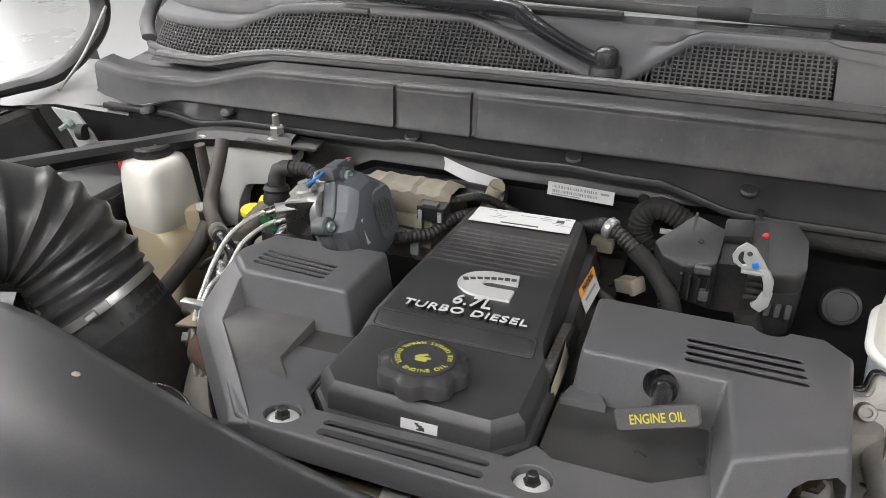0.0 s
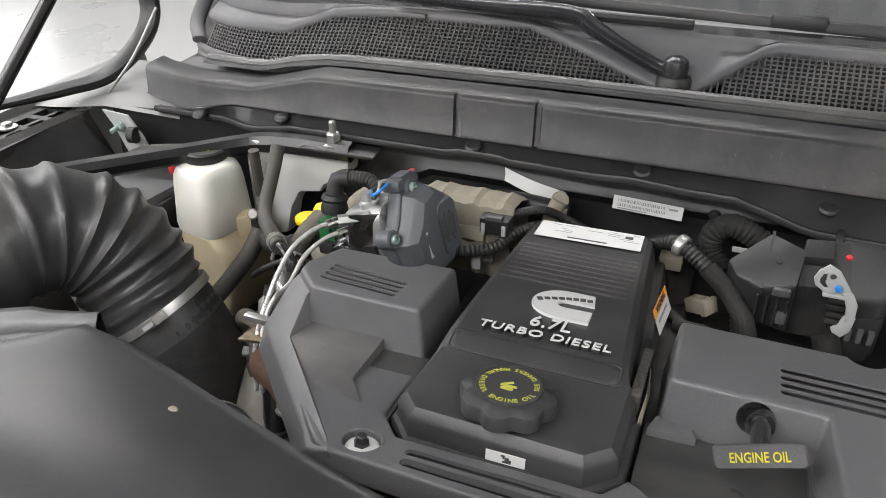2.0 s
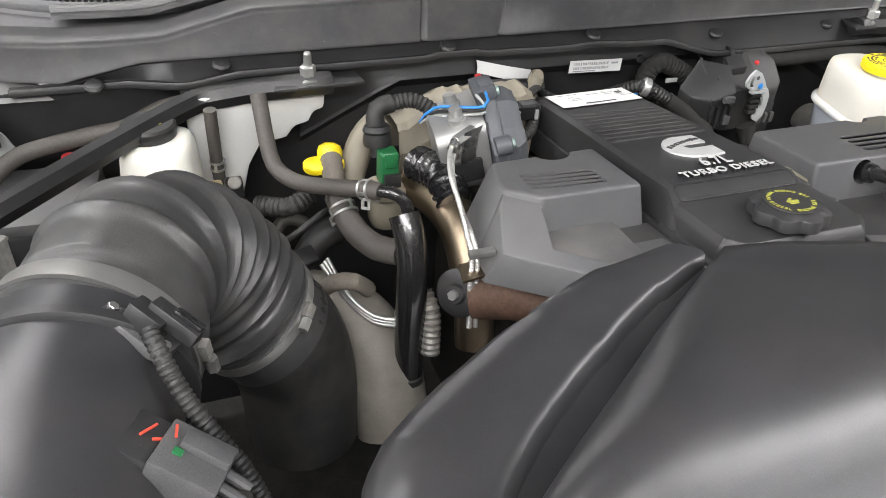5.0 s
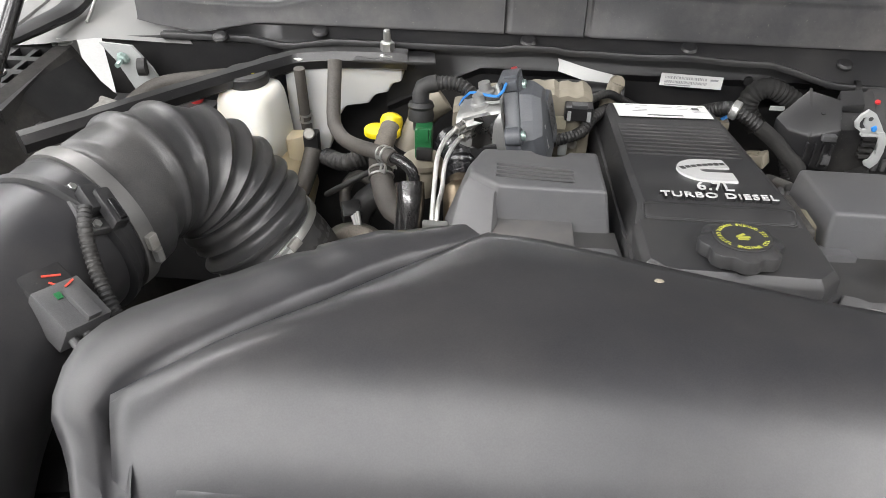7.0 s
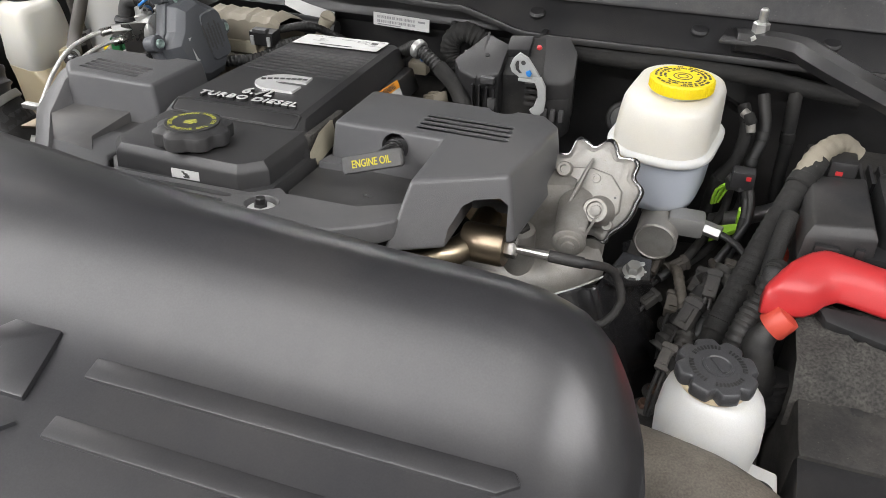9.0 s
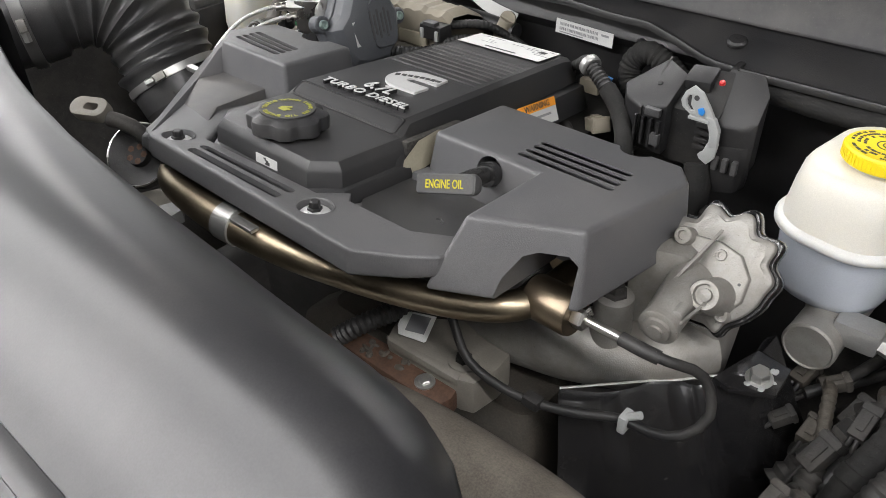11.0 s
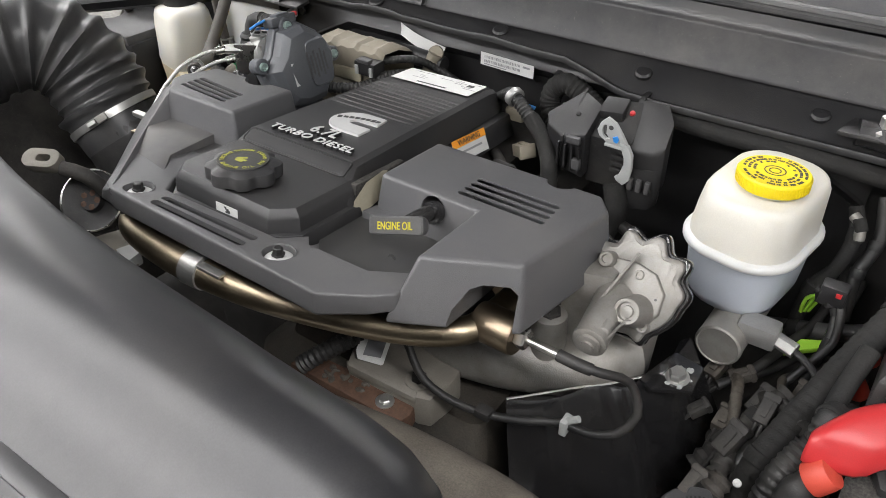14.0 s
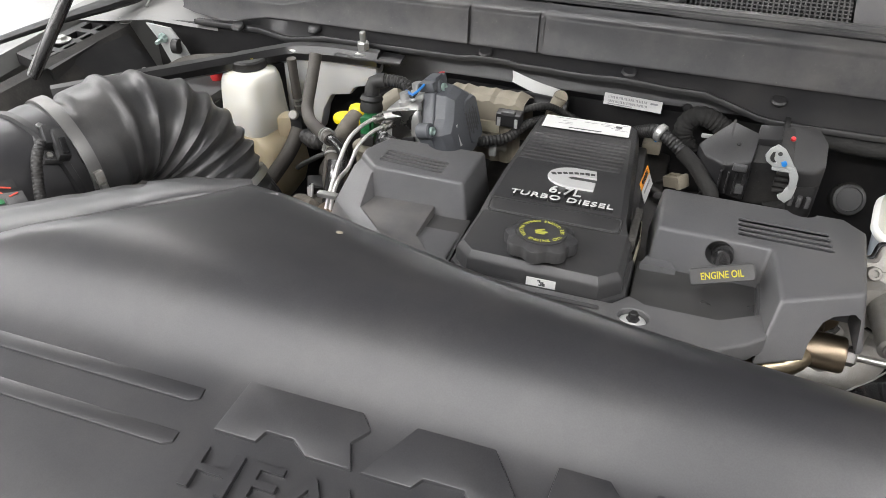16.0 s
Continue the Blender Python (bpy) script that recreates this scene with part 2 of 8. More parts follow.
def prism(pts, z0, z1, m=None, inset=0.0, bm=None):
    """A polygon in x, y raised from z0 to z1; inset shrinks the top towards its middle (metres)."""
    bm = bm or bmesh.new()
    m = m or Matrix()
    cx, cy = sum(p[0] for p in pts) / len(pts), sum(p[1] for p in pts) / len(pts)
    lo = [bm.verts.new(m @ Vector((x, y, z0))) for x, y in pts]
    hi = []
    for x, y in pts:
        d = Vector((cx - x, cy - y))
        k = inset / d.length if d.length > 1e-6 else 0
        hi.append(bm.verts.new(m @ Vector((x + d.x * k, y + d.y * k, z1))))
    n = len(pts)
    bm.faces.new(lo[::-1])
    bm.faces.new(hi)
    for i in range(n):
        bm.faces.new((lo[i], lo[(i + 1) % n], hi[(i + 1) % n], hi[i]))
    return bm


def slab(pts, low, m=None, bm=None):
    """A prism whose top corners have heights of their own: pts are (x, y, z_top), low the base height or a list."""
    bm = bm or bmesh.new()
    m = m or Matrix()
    lows = low if isinstance(low, (list, tuple)) else [low] * len(pts)
    a = [bm.verts.new(m @ Vector((p[0], p[1], h))) for p, h in zip(pts, lows)]
    b = [bm.verts.new(m @ Vector(p)) for p in pts]
    n = len(pts)
    bm.faces.new(a[::-1])
    bm.faces.new(b)
    for i in range(n):
        bm.faces.new((a[i], a[(i + 1) % n], b[(i + 1) % n], b[i]))
    return bm


def lathe(profile, m=None, seg=32, bm=None, lobes=0, depth=0.0, sx=1.0):
    """Turns (radius, height) pairs about the z axis; lobes give a knob its grips."""
    bm = bm or bmesh.new()
    m = m or Matrix()
    rings = []
    for r, z in profile:
        ring = []
        for i in range(seg):
            a = 2 * math.pi * i / seg
            k = r * (1.02 - depth * (0.5 - 0.5 * math.cos(lobes * a)) ** 1.6) if lobes else r
            ring.append(bm.verts.new(m @ Vector((k * math.cos(a) * sx, k * math.sin(a), z))))
        rings.append(ring)
    for a, b in zip(rings, rings[1:]):
        for i in range(seg):
            bm.faces.new((a[i], a[(i + 1) % seg], b[(i + 1) % seg], b[i]))
    if profile[0][0] > 1e-5:
        bm.faces.new(rings[0][::-1])
    if profile[-1][0] > 1e-5:
        bm.faces.new(rings[-1])
    return bm


def axis_matrix(p, d):
    return Matrix.Translation(p) @ Vector(d).to_track_quat("Z", "Y").to_matrix().to_4x4()


def rod(a, b, r, seg=16, r2=None, bm=None):
    a, b = Vector(a), Vector(b)
    return lathe([(r, 0), (r if r2 is None else r2, (b - a).length)], axis_matrix(a, b - a), seg, bm)


def spline(pts, step):
    p = [Vector(q) for q in pts]
    if len(p) == 2:
        n = max(2, int((p[1] - p[0]).length / step))
        return [p[0].lerp(p[1], i / n) for i in range(n + 1)]
    out = []
    q = [2 * p[0] - p[1]] + p + [2 * p[-1] - p[-2]]
    for i in range(1, len(q) - 2):
        n = max(2, int((q[i + 1] - q[i]).length / step))
        for k in range(n):
            t = k / n
            a, b, c, d = q[i - 1:i + 3]
            out.append(0.5 * ((2 * b) + (c - a) * t + (2 * a - 5 * b + 4 * c - d) * t * t + (3 * b - a - 3 * c + d) * t ** 3))
    out.append(p[-1])
    return out


def tube(pts, r, seg=14, step=0.012, ribs=0.0, pitch=0.006, bm=None, flat=1.0, smooth=True):
    """A round tube along a smooth line; r is a radius or one for each point; ribs give it rings (fraction of r)."""
    bm = bm or bmesh.new()
    line = spline(pts, pitch / 4 if ribs else step) if smooth else [Vector(p) for p in pts]
    n = len(line)
    rs = r if isinstance(r, (list, tuple)) else [r, r]
    up = Vector((0.13, 0.21, 1)).normalized()
    run, rings = 0.0, []
    for i, p in enumerate(line):
        d = (line[min(i + 1, n - 1)] - line[max(i - 1, 0)]).normalized()
        x = up.cross(d)
        if x.length < 0.05:
            x = Vector((1, 0, 0)).cross(d)
        x.normalize()
        y = d.cross(x)
        up = y
        f = i / (n - 1) * (len(rs) - 1)
        j = min(int(f), len(rs) - 2)
        rad = rs[j] + (rs[j + 1] - rs[j]) * (f - j)
        if i:
            run += (p - line[i - 1]).length
        if ribs:
            rad *= 1 + ribs * math.cos(2 * math.pi * run / pitch)
        rings.append([bm.verts.new(p + x * rad * math.cos(a) + y * rad * flat * math.sin(a)) for a in [2 * math.pi * k / seg for k in range(seg)]])
    for a, b in zip(rings, rings[1:]):
        for k in range(seg):
            bm.faces.new((a[k], a[(k + 1) % seg], b[(k + 1) % seg], b[k]))
    bm.faces.new(rings[0][::-1])
    bm.faces.new(rings[-1])
    return bm


def loft(sections, closed=False, bm=None):
    """Skins open lines of equal length, one after another."""
    bm = bm or bmesh.new()
    rows = [[bm.verts.new(p) for p in s] for s in sections]
    for a, b in zip(rows, rows[1:]):
        n = len(a)
        for k in range(n if closed else n - 1):
            bm.faces.new((a[k], a[(k + 1) % n], b[(k + 1) % n], b[k]))
    if closed:
        bm.faces.new(rows[0][::-1])
        bm.faces.new(rows[-1])
    return bm


def rounded(w, d, r, n=5, cx=0.0, cy=0.0, turn=0.0):
    pts = []
    for qx, qy, a0 in ((1, 1, 0), (-1, 1, 90), (-1, -1, 180), (1, -1, 270)):
        for i in range(n + 1):
            a = radians(a0 + 90 * i / n)
            pts.append((qx * (w / 2 - r) + r * math.cos(a), qy * (d / 2 - r) + r * math.sin(a)))
    c, s = math.cos(radians(turn)), math.sin(radians(turn))
    return [(cx + x * c - y * s, cy + x * s + y * c) for x, y in pts]


def stack(layers, m=None, bm=None):
    """Skins outlines at rising heights: layers are (points, z)."""
    m = m or Matrix()
    return loft([[m @ Vector((x, y, z)) for x, y in pts] for pts, z in layers], True, bm)


def cut(bm, cutters):
    """Takes the cutters' shapes out of bm."""
    def temp(b):
        bmesh.ops.recalc_face_normals(b, faces=b.faces)
        me = bpy.data.meshes.new("t")
        b.to_mesh(me)
        b.free()
        return new("t", me)
    a, c = temp(bm), temp(cutters)
    mod = a.modifiers.new("b", "BOOLEAN")
    mod.operation, mod.object, mod.solver = "DIFFERENCE", c, "EXACT"
    dg = bpy.context.evaluated_depsgraph_get()
    out = bmesh.new()
    out.from_object(a, dg)
    for o in (a, c):
        me = o.data
        bpy.data.objects.remove(o)
        bpy.data.meshes.remove(me)
    return out


def slot(a, b, r, z0, z1, m=None, bm=None):
    """A long hole with round ends between two points of the x, y plane."""
    a, b = Vector(a), Vector(b)
    d = (b - a).normalized()
    base = math.atan2(d.y, d.x)
    pts = [(b.x + r * math.cos(base - math.pi / 2 + k * math.pi / 6), b.y + r * math.sin(base - math.pi / 2 + k * math.pi / 6)) for k in range(7)]
    pts += [(a.x + r * math.cos(base + math.pi / 2 + k * math.pi / 6), a.y + r * math.sin(base + math.pi / 2 + k * math.pi / 6)) for k in range(7)]
    return prism(pts, z0, z1, m, bm=bm)


def words(text, size, m, depth=0.001, shear=0.0, spread=1.0, width=None, bold=0.014):
    """Raised letters in the built-in font, centred on m's origin, as a bmesh."""
    c = bpy.data.curves.new("t", "FONT")
    c.body, c.size, c.extrude, c.align_x, c.align_y, c.shear, c.space_character, c.resolution_u = text, size, depth, "CENTER", "CENTER", shear, spread, 3
    c.offset = size * bold
    ob = new("t", c)
    bpy.context.view_layer.update()
    me = bpy.data.meshes.new_from_object(ob)
    bm = bmesh.new()
    bm.from_mesh(me)
    xs = [v.co.x for v in bm.verts]
    k = width / (max(xs) - min(xs)) if width else 1
    bmesh.ops.transform(bm, matrix=m @ Matrix.Diagonal((k, 1, 1, 1)), verts=bm.verts)
    bpy.data.objects.remove(ob)
    bpy.data.curves.remove(c)
    bpy.data.meshes.remove(me)
    return bm


def hexbolt(parent, p, d, r=0.008, h=0.008, washer=0.0, name="bolt", material="zinc", washer_material="zinc"):
    m = axis_matrix(p, d)
    b = part(name, lathe([(r * 0.8, 0), (r, 0.001), (r, h * 0.85), (r * 0.85, h)], m, 6), material, parent)
    if washer:
        part("washer", lathe([(washer, -0.001), (washer, 0.002), (washer * 0.5, 0.003)], m, 24), washer_material, parent)
    return b


def clamp_band(parent, c, d, r, w=0.012, material="steel"):
    """A worm-drive band with its screw housing."""
    m = axis_matrix(c, d)
    b = part("clamp_band", lathe([(r, -w / 2), (r + 0.0015, -w / 2), (r + 0.0015, w / 2), (r, w / 2)], m, 40), material, parent)
    part("clamp_screw", box((0, -r - 0.006, 0), (0.026, 0.010, w * 1.1), m), material, b, bevel=0.002)
    return b


# the engine leans back a little: its own frame (x, along, up)
ENG = Matrix.Translation((0, 0.45, 1.225)) @ Matrix.Rotation(radians(-6.8), 4, "X")

# ================= the hall =================
MID = -0.112  # the truck's middle line


def hall():
    solid("floor", box((0, 1, -0.05), (19, 17, 0.1)), "hall_floor", "pale polished workshop floor", "floor", kind="structure")
    for nm, c, s in (("wall_north", (0, 9.55, 2.4), (19.2, 0.1, 5.0)), ("wall_south", (0, -7.55, 2.4), (19.2, 0.1, 5.0)),
                     ("wall_west", (-9.55, 1, 2.4), (0.1, 17, 5.0)), ("wall_east", (9.55, 1, 2.4), (0.1, 17, 5.0))):
        solid(nm, box(c, s), "hall_wall", "white painted workshop wall", "wall", kind="structure")
    # trapezoid sheet overhead
    pts = []
    x = -9.6
    while x < 9.6:
        pts += [(x, 4.86), (x + 0.10, 4.86), (x + 0.12, 4.98), (x + 0.22, 4.98)]
        x += 0.24
    rows = [[Vector((a, y, z)) for a, z in pts] for y in (-7.6, 9.6)]
    solid("ceiling", loft(rows), "hall_sheet", "grey profiled steel sheet ceiling", "ceiling", kind="structure", flat=True)
    # bodies for the unseen strips, the added gap light among them
    for lx, ly, long in ((-4.0, -1.75, 8.5), (-4.0, -1.0, 8.5), (-4.0, -3.7, 8.5), (-4.0, 3.2, 8.5), (4.2, -1.2, 6.0)):
        t = thing("ceiling_light", (lx, ly, 4.66), "unseen long white strip light set under the ceiling to light the bay", "ceiling light", "strip lights")
        part("housing", box((lx, ly, 4.79), (long, 0.3, 0.24)), "paper", t, bevel=0.01)
        part("diffuser", box((lx, ly, 4.675), (long - 0.1, 0.24, 0.03)), "lamp_glow", t)


hall()

# ================= the truck's body round the bay =================


def rail_top(x):
    a = abs(x - MID)
    return 1.3075 - 0.029 * min(1, max(0, (a - 0.56) / 0.12)) ** 1.0 - 0.01 * min(1, max(0, a - 0.2))


def truck_body():
    t = thing("engine_bay_body", (MID, 0.9, 0.55), "dark engine bay shell of a pickup truck", "truck body", kind="structure")
    # firewall
    part("firewall", box((MID, 1.0, 0.9), (1.95, 0.03, 0.62)), "firewall_paint", t)
    part("bay_floor", box((MID, 0.45, 0.52), (2.0, 1.5, 0.04)), "grimy_black", t)
    # arched flange under the ledge
    ar = []
    for i in range(41):
        x = -0.62 + 1.0 * i / 40
        s = math.sin(math.pi * i / 40)
        ar.append((x, 1.12 + 0.075 * min(1, 2.2 * s)))
    rows = [[Vector((x, 0.982, 1.222)) for x, z in ar], [Vector((x, 0.974, z)) for x, z in ar], [Vector((x, 0.970, z - 0.004)) for x, z in ar], [Vector((x, 0.984, z - 0.02)) for x, z in ar]]
    part("firewall_flange", loft(rows), "firewall_paint", t)
    for x in (-0.58, -0.06, 0.06):
        part("rivet", lathe([(0.008, 0), (0.007, 0.004), (0, 0.005)], axis_matrix((x, 0.972, 1.19), (0, -1, 0)), 14), "dark_plastic", t)
    # inner fenders, sloping in towards the bottom
    for side in (-1, 1):
        x = MID + side * 1.02
        sec = []
        for y in (-0.35, 0.2, 0.6, 0.97):
            sec.append([Vector((x + side * 0.02, y, 1.20)), Vector((x, y, 1.195)), Vector((x - side * 0.04, y, 1.12)), Vector((x - side * 0.10, y, 0.95)), Vector((x - side * 0.18, y, 0.55))])
        part("inner_fender", loft(sec), "grimy_black", t)
        # fender top lip and outer skin
        x = MID + side * 1.13
        sec = []
        for y in (-0.45, 0.1, 0.5, 0.9, 1.25):
            sec.append([Vector((x + side * k, y, z + 0.04 * (y - 0.3))) for k, z in ((-0.005, 1.15), (0.0, 1.182), (0.012, 1.186), (0.03, 1.184), (0.036, 1.178), (0.042, 1.15), (0.05, 1.05), (0.055, 0.7))])
        part("fender", loft(sec), "body_paint", t, "pale painted fender edge")
    # radiator support across the front
    part("radiator_support", box((MID, -0.32, 0.95), (1.9, 0.08, 0.5)), "dark_plastic", t, bevel=0.01)
    return t


BODY = truck_body()


def hood():
    t = thing("hood", (MID, 1.15, 1.45), "open truck hood with a dark insulation liner underneath", "hood")
    rows = []
    for i in range(9):
        f = i / 8
        y, z = 1.06 - 1.13 * f, 1.62 + 0.83 * f
        rows.append([Vector((MID + 0.86 * (k / 6), y + 0.05 * abs(k / 6) ** 2, z + 0.03 * (1 - (k / 6) ** 2))) for k in range(-6, 7)])
    part("underside", loft(rows), "hood_liner", t, "dark felt hood liner")
    part("skin", loft([[p + Vector((0, 0.03, 0.02)) for p in r] for r in rows]), "body_paint", t)
    part("hinge_arm", tube([(MID + 0.80, 1.07, 1.635), (MID + 0.95, 1.09, 1.60), (MID + 1.02, 1.14, 1.42), (MID + 1.03, 1.10, 1.19)], 0.02, 10, flat=0.6), "firewall_paint", t, "black hinge arm")


hood()


def cross_rail():
    t = thing("cowl_rail", (MID, 0.98, 1.22), "dark grey plastic cowl rail across the rear of the bay", "cowl rail")
    xs = sorted([-1.04, -1.0, -0.92, -0.86, -0.82, -0.79, -0.76, -0.73, -0.70, -0.67, -0.63, -0.55, -0.46, -0.438, -0.436, -0.428, -0.425, -0.33, -0.3175, -0.3155, -0.309, -0.306, -0.2, 0.0, 0.2, 0.33, 0.4, 0.43, 0.46, 0.49, 0.52, 0.55, 0.6, 0.7, 0.8])
    sec = []
    for x in xs:
        zt = rail_top(x)
        proud = 0.004 if (x < -0.437 or -0.43 < x < -0.317 or x > -0.31) else -0.003
        if -0.437 <= x <= -0.43 or -0.3165 <= x <= -0.308:
            proud = -0.001
        back = 0.06 * max(0, (abs(x - MID) - 0.75) / 0.2) ** 2
        zb = 1.2445 - 0.022 * min(1, max(0, (abs(x - MID) - 0.72) / 0.08))
        y = 0.985 - proud + back
        sec.append([Vector((x, y - 0.004, zb)), Vector((x, y, zb + 0.003)), Vector((x, y + 0.004, zt - 0.008)), Vector((x, y + 0.0065, zt - 0.003)), Vector((x, y + 0.012, zt)), Vector((x, y + 0.03, zt + 0.002)),
                    Vector((x, y + 0.055, zt + 0.003)), Vector((x, y + 0.06, zt - 0.02))])
    part("panel", loft(sec), "rail_plastic", t, angle=50)
    # ledge with its wavy lip
    xs = [-0.98 + 0.02 * i for i in range(90)]
    sec = []
    for x in xs:
        # the lip dips beside the control module and runs level on either side
        w = 1.231 - 0.026 * min(1, max(0, (x + 0.04) / 0.09)) + 0.005 * math.exp(-((x + 0.17) / 0.05) ** 2) + (0.004 if -0.42 < x < -0.34 else 0)
        w -= 0.010 * min(1, max(0, (-0.70 - x) / 0.06))
        yy = 0.952 - 0.010 * min(1, max(0, (x + 0.3) / 0.1)) - 0.010 * min(1, max(0, (x - 0.0) / 0.1)) + 0.02 * min(1, max(0, (-0.78 - x) / 0.06))
        zr = 1.243 - 0.022 * min(1, max(0, (abs(x - MID) - 0.72) / 0.08))
        sec.append([Vector((x, 0.988, zr)), Vector((x, 0.979, zr - 0.0015)), Vector((x, yy + 0.012, w + 0.001)), Vector((x, yy + 0.008, w - 0.0005)), Vector((x, yy + 0.005, w + 0.0022)), Vector((x, yy + 0.001, w + 0.0022)), Vector((x, yy - 0.001, w - 0.001)),
                    Vector((x, yy, w - 0.007)), Vector((x, yy + 0.003, w - 0.008)), Vector((x, 0.985, w - 0.014))])
    part("ledge", loft(sec), "dark_plastic", t, "dusty black ledge", angle=50)
    for x in (-0.88, -0.72, -0.40, -0.16, 0.07, 0.30, 0.47):
        part("push_clip", lathe([(0.012, -0.002), (0.0125, 0.002), (0.010, 0.005), (0.004, 0.006), (0, 0.0055)], axis_matrix((x, 0.966, 1.2385 - (0.013 if x > 0 else 0) - (0.016 if x < -0.8 else 0)), (0, -0.3, 1)), 20), "dark_plastic", t)
    for x in (-0.76, 0.53):
        part("plastic_bracket", cut(box((x, 0.962, 1.198), (0.035, 0.02, 0.03)), box((x, 0.952, 1.198), (0.02, 0.03, 0.016))), "dark_plastic", t)
    # seal behind the rail
    z = lambda x: rail_top(x) + 0.004
    line = [(x, 1.058 + 0.05 * max(0, (abs(x - MID) - 0.75) / 0.2) ** 2, z(x) + (0.006 if abs(x - MID) < 0.6 else 0.012)) for x in [-0.92 + 0.06 * i for i in range(28)]]
    s = thing("hood_seal", (MID, 1.06, 1.29), "black rubber hood seal along the cowl", "rubber seal")
    part("bulb", tube(line, 0.009, 10, step=0.03), "hose_rubber", s)
    part("seal_strip", loft([[Vector((x, y - 0.02, q - 0.004)), Vector((x, y - 0.016, q)), Vector((x, y + 0.02, q + 0.003)), Vector((x, y + 0.026, q - 0.001))] for x, y, q in line]), "hose_rubber", s)
    return t


cross_rail()


def grille_h(x):
    """How far up the slope the grille reaches, 0 to 1."""
    pts = [(-1.02, 0.52), (-0.80, 0.58), (-0.72, 0.92), (-0.60, 1.0), (-0.38, 1.02), (-0.29, 0.68), (-0.15, 0.06), (-0.13, 0.06), (-0.03, 0.98), (0.155, 0.97)]
    for (a, p), (b, q) in zip(pts, pts[1:]):
        if a <= x <= b:
            return p + (q - p) * (x - a) / (b - a)
    if 0.155 < x <= 0.335:
        return 0.9 - 0.25 * (x - 0.155) / 0.18
    if 0.335 < x < 0.7:
        return 0.62 - 0.1 * (x - 0.335) / 0.2
    return 0.5


def cowl():
    def S(x, f, lift=0.0):
        """A point of the cowl's slope; the ends sweep back."""
        back = 0.08 * max(0, (abs(x - MID) - 0.72) / 0.2) ** 2
        dip = -0.010 * min(1, max(0, (abs(x - MID) - 0.55) / 0.15))
        return Vector((x, 1.082 + 0.072 * f + back - 0.65 * lift, 1.300 + dip + 0.064 * f + 0.75 * lift))

    t = thing("windscreen_cowl", (MID, 1.1, 1.3), "grey plastic windscreen cowl with black air grilles", "cowl panel")
    xs = [-1.0 + 0.02 * i for i in range(90)]
    lower = [[S(x, -0.14, -0.006), S(x, -0.10, 0.002), S(x, -0.05, 0.003), S(x, 0.0, 0.001), S(x, 0.01, -0.010)] for x in xs]
    part("lower_rim", loft(lower), "cowl_plastic", t, angle=60)
    upper = []
    for x in xs:
        g = grille_h(x)
        upper.append([S(x, g - 0.02, -0.010), S(x, g, 0.001), S(x, g + 0.06, 0.005), S(x, g + 0.16, 0.004), S(x, max(g + 0.18, 0.98), 0.001 if g > 0.9 else -0.006), S(x, max(g + 0.2, 1.06), 0.002), S(x, 1.20, 0.0), S(x, 1.24, -0.02)])
    part("gutter", loft([[Vector((x, 1.040 + 0.06 * max(0, (abs(x - MID) - 0.75) / 0.2) ** 2, rail_top(x) - 0.004)), S(x, -0.20, -0.008), S(x, -0.10, -0.006), S(x, 0.02, -0.012)] for x in xs]), "cowl_plastic", t)
    part("upper_panel", loft(upper), "cowl_plastic", t, angle=60)
    part("grille_backing", loft([[S(x, -0.05, -0.035), S(x, 1.1, -0.045)] for x in xs]), "firewall_paint", t)
    part("smooth_panel", loft([[S(x, 0.0, 0.0005), S(x, grille_h(x), 0.0015)] for x in (0.158, 0.2, 0.25, 0.3, 0.335)]), "cowl_plastic", t)
    # the grilles: upright bars and cross bars
    for a, b in ((-0.97, 0.155), (0.337, 0.66)):
        bm = bmesh.new()
        x, pitch, w = a, 0.0080, 0.0027

        def bar(p, q, u, v):
            vs = [bm.verts.new(c) for c in (p - u, p + u, q + u, q - u, p - u + v, p + u + v, q + u + v, q - u + v)]
            for f in ((3, 2, 1, 0), (0, 1, 5, 4), (1, 2, 6, 5), (2, 3, 7, 6), (3, 0, 4, 7)):
                bm.faces.new([vs[k] for k in f])
        while x < b:
            g = grille_h(x)
            if g > 0.02:
                bar(S(x, 0.0), S(x, g), Vector((w / 2, 0, 0)), Vector((0, 0.006, -0.007)))
            x += pitch
        n = 14
        for k in range(1, n):
            f = k / n
            x = a
            while x < b - 0.01:
                x2 = min(x + 0.0240, b)
                if grille_h(x) > f and grille_h(x2) > f:
                    bar(S(x, f, -0.001), S(x2, f, -0.001), Vector((0, 0.0010, 0.0009)), Vector((0, 0.006, -0.007)))
                x = x2
        g = part("air_grille", bm, "grille_plastic", t, "black plastic lattice grille", flat=True)
        g["kind"] = "stuff"
    # outer scoop lip at the passenger end
    part("end_lip", tube([S(-0.995, 0.0, 0.0) + Vector((0, 0.0, 0.004)), S(-1.03, 0.3, 0.006), S(-1.035, 0.9, 0.006), S(-0.99, 1.25, 0.004)], 0.014, 12, flat=0.6), "cowl_plastic", t)
    part("notch_clip", box(S(-0.58, 1.06, 0.002), (0.06, 0.02, 0.008)), "cowl_plastic", t, bevel=0.003)
    part("notch_clip", box(S(0.30, 0.85, 0.002), (0.05, 0.02, 0.008)), "cowl_plastic", t, bevel=0.003)
    # windscreen, frit and dashboard behind it
    w = thing("windscreen", (MID, 1.25, 1.37), "tinted raked windscreen glass above the cowl", "windscreen", kind="structure")
    sec = []
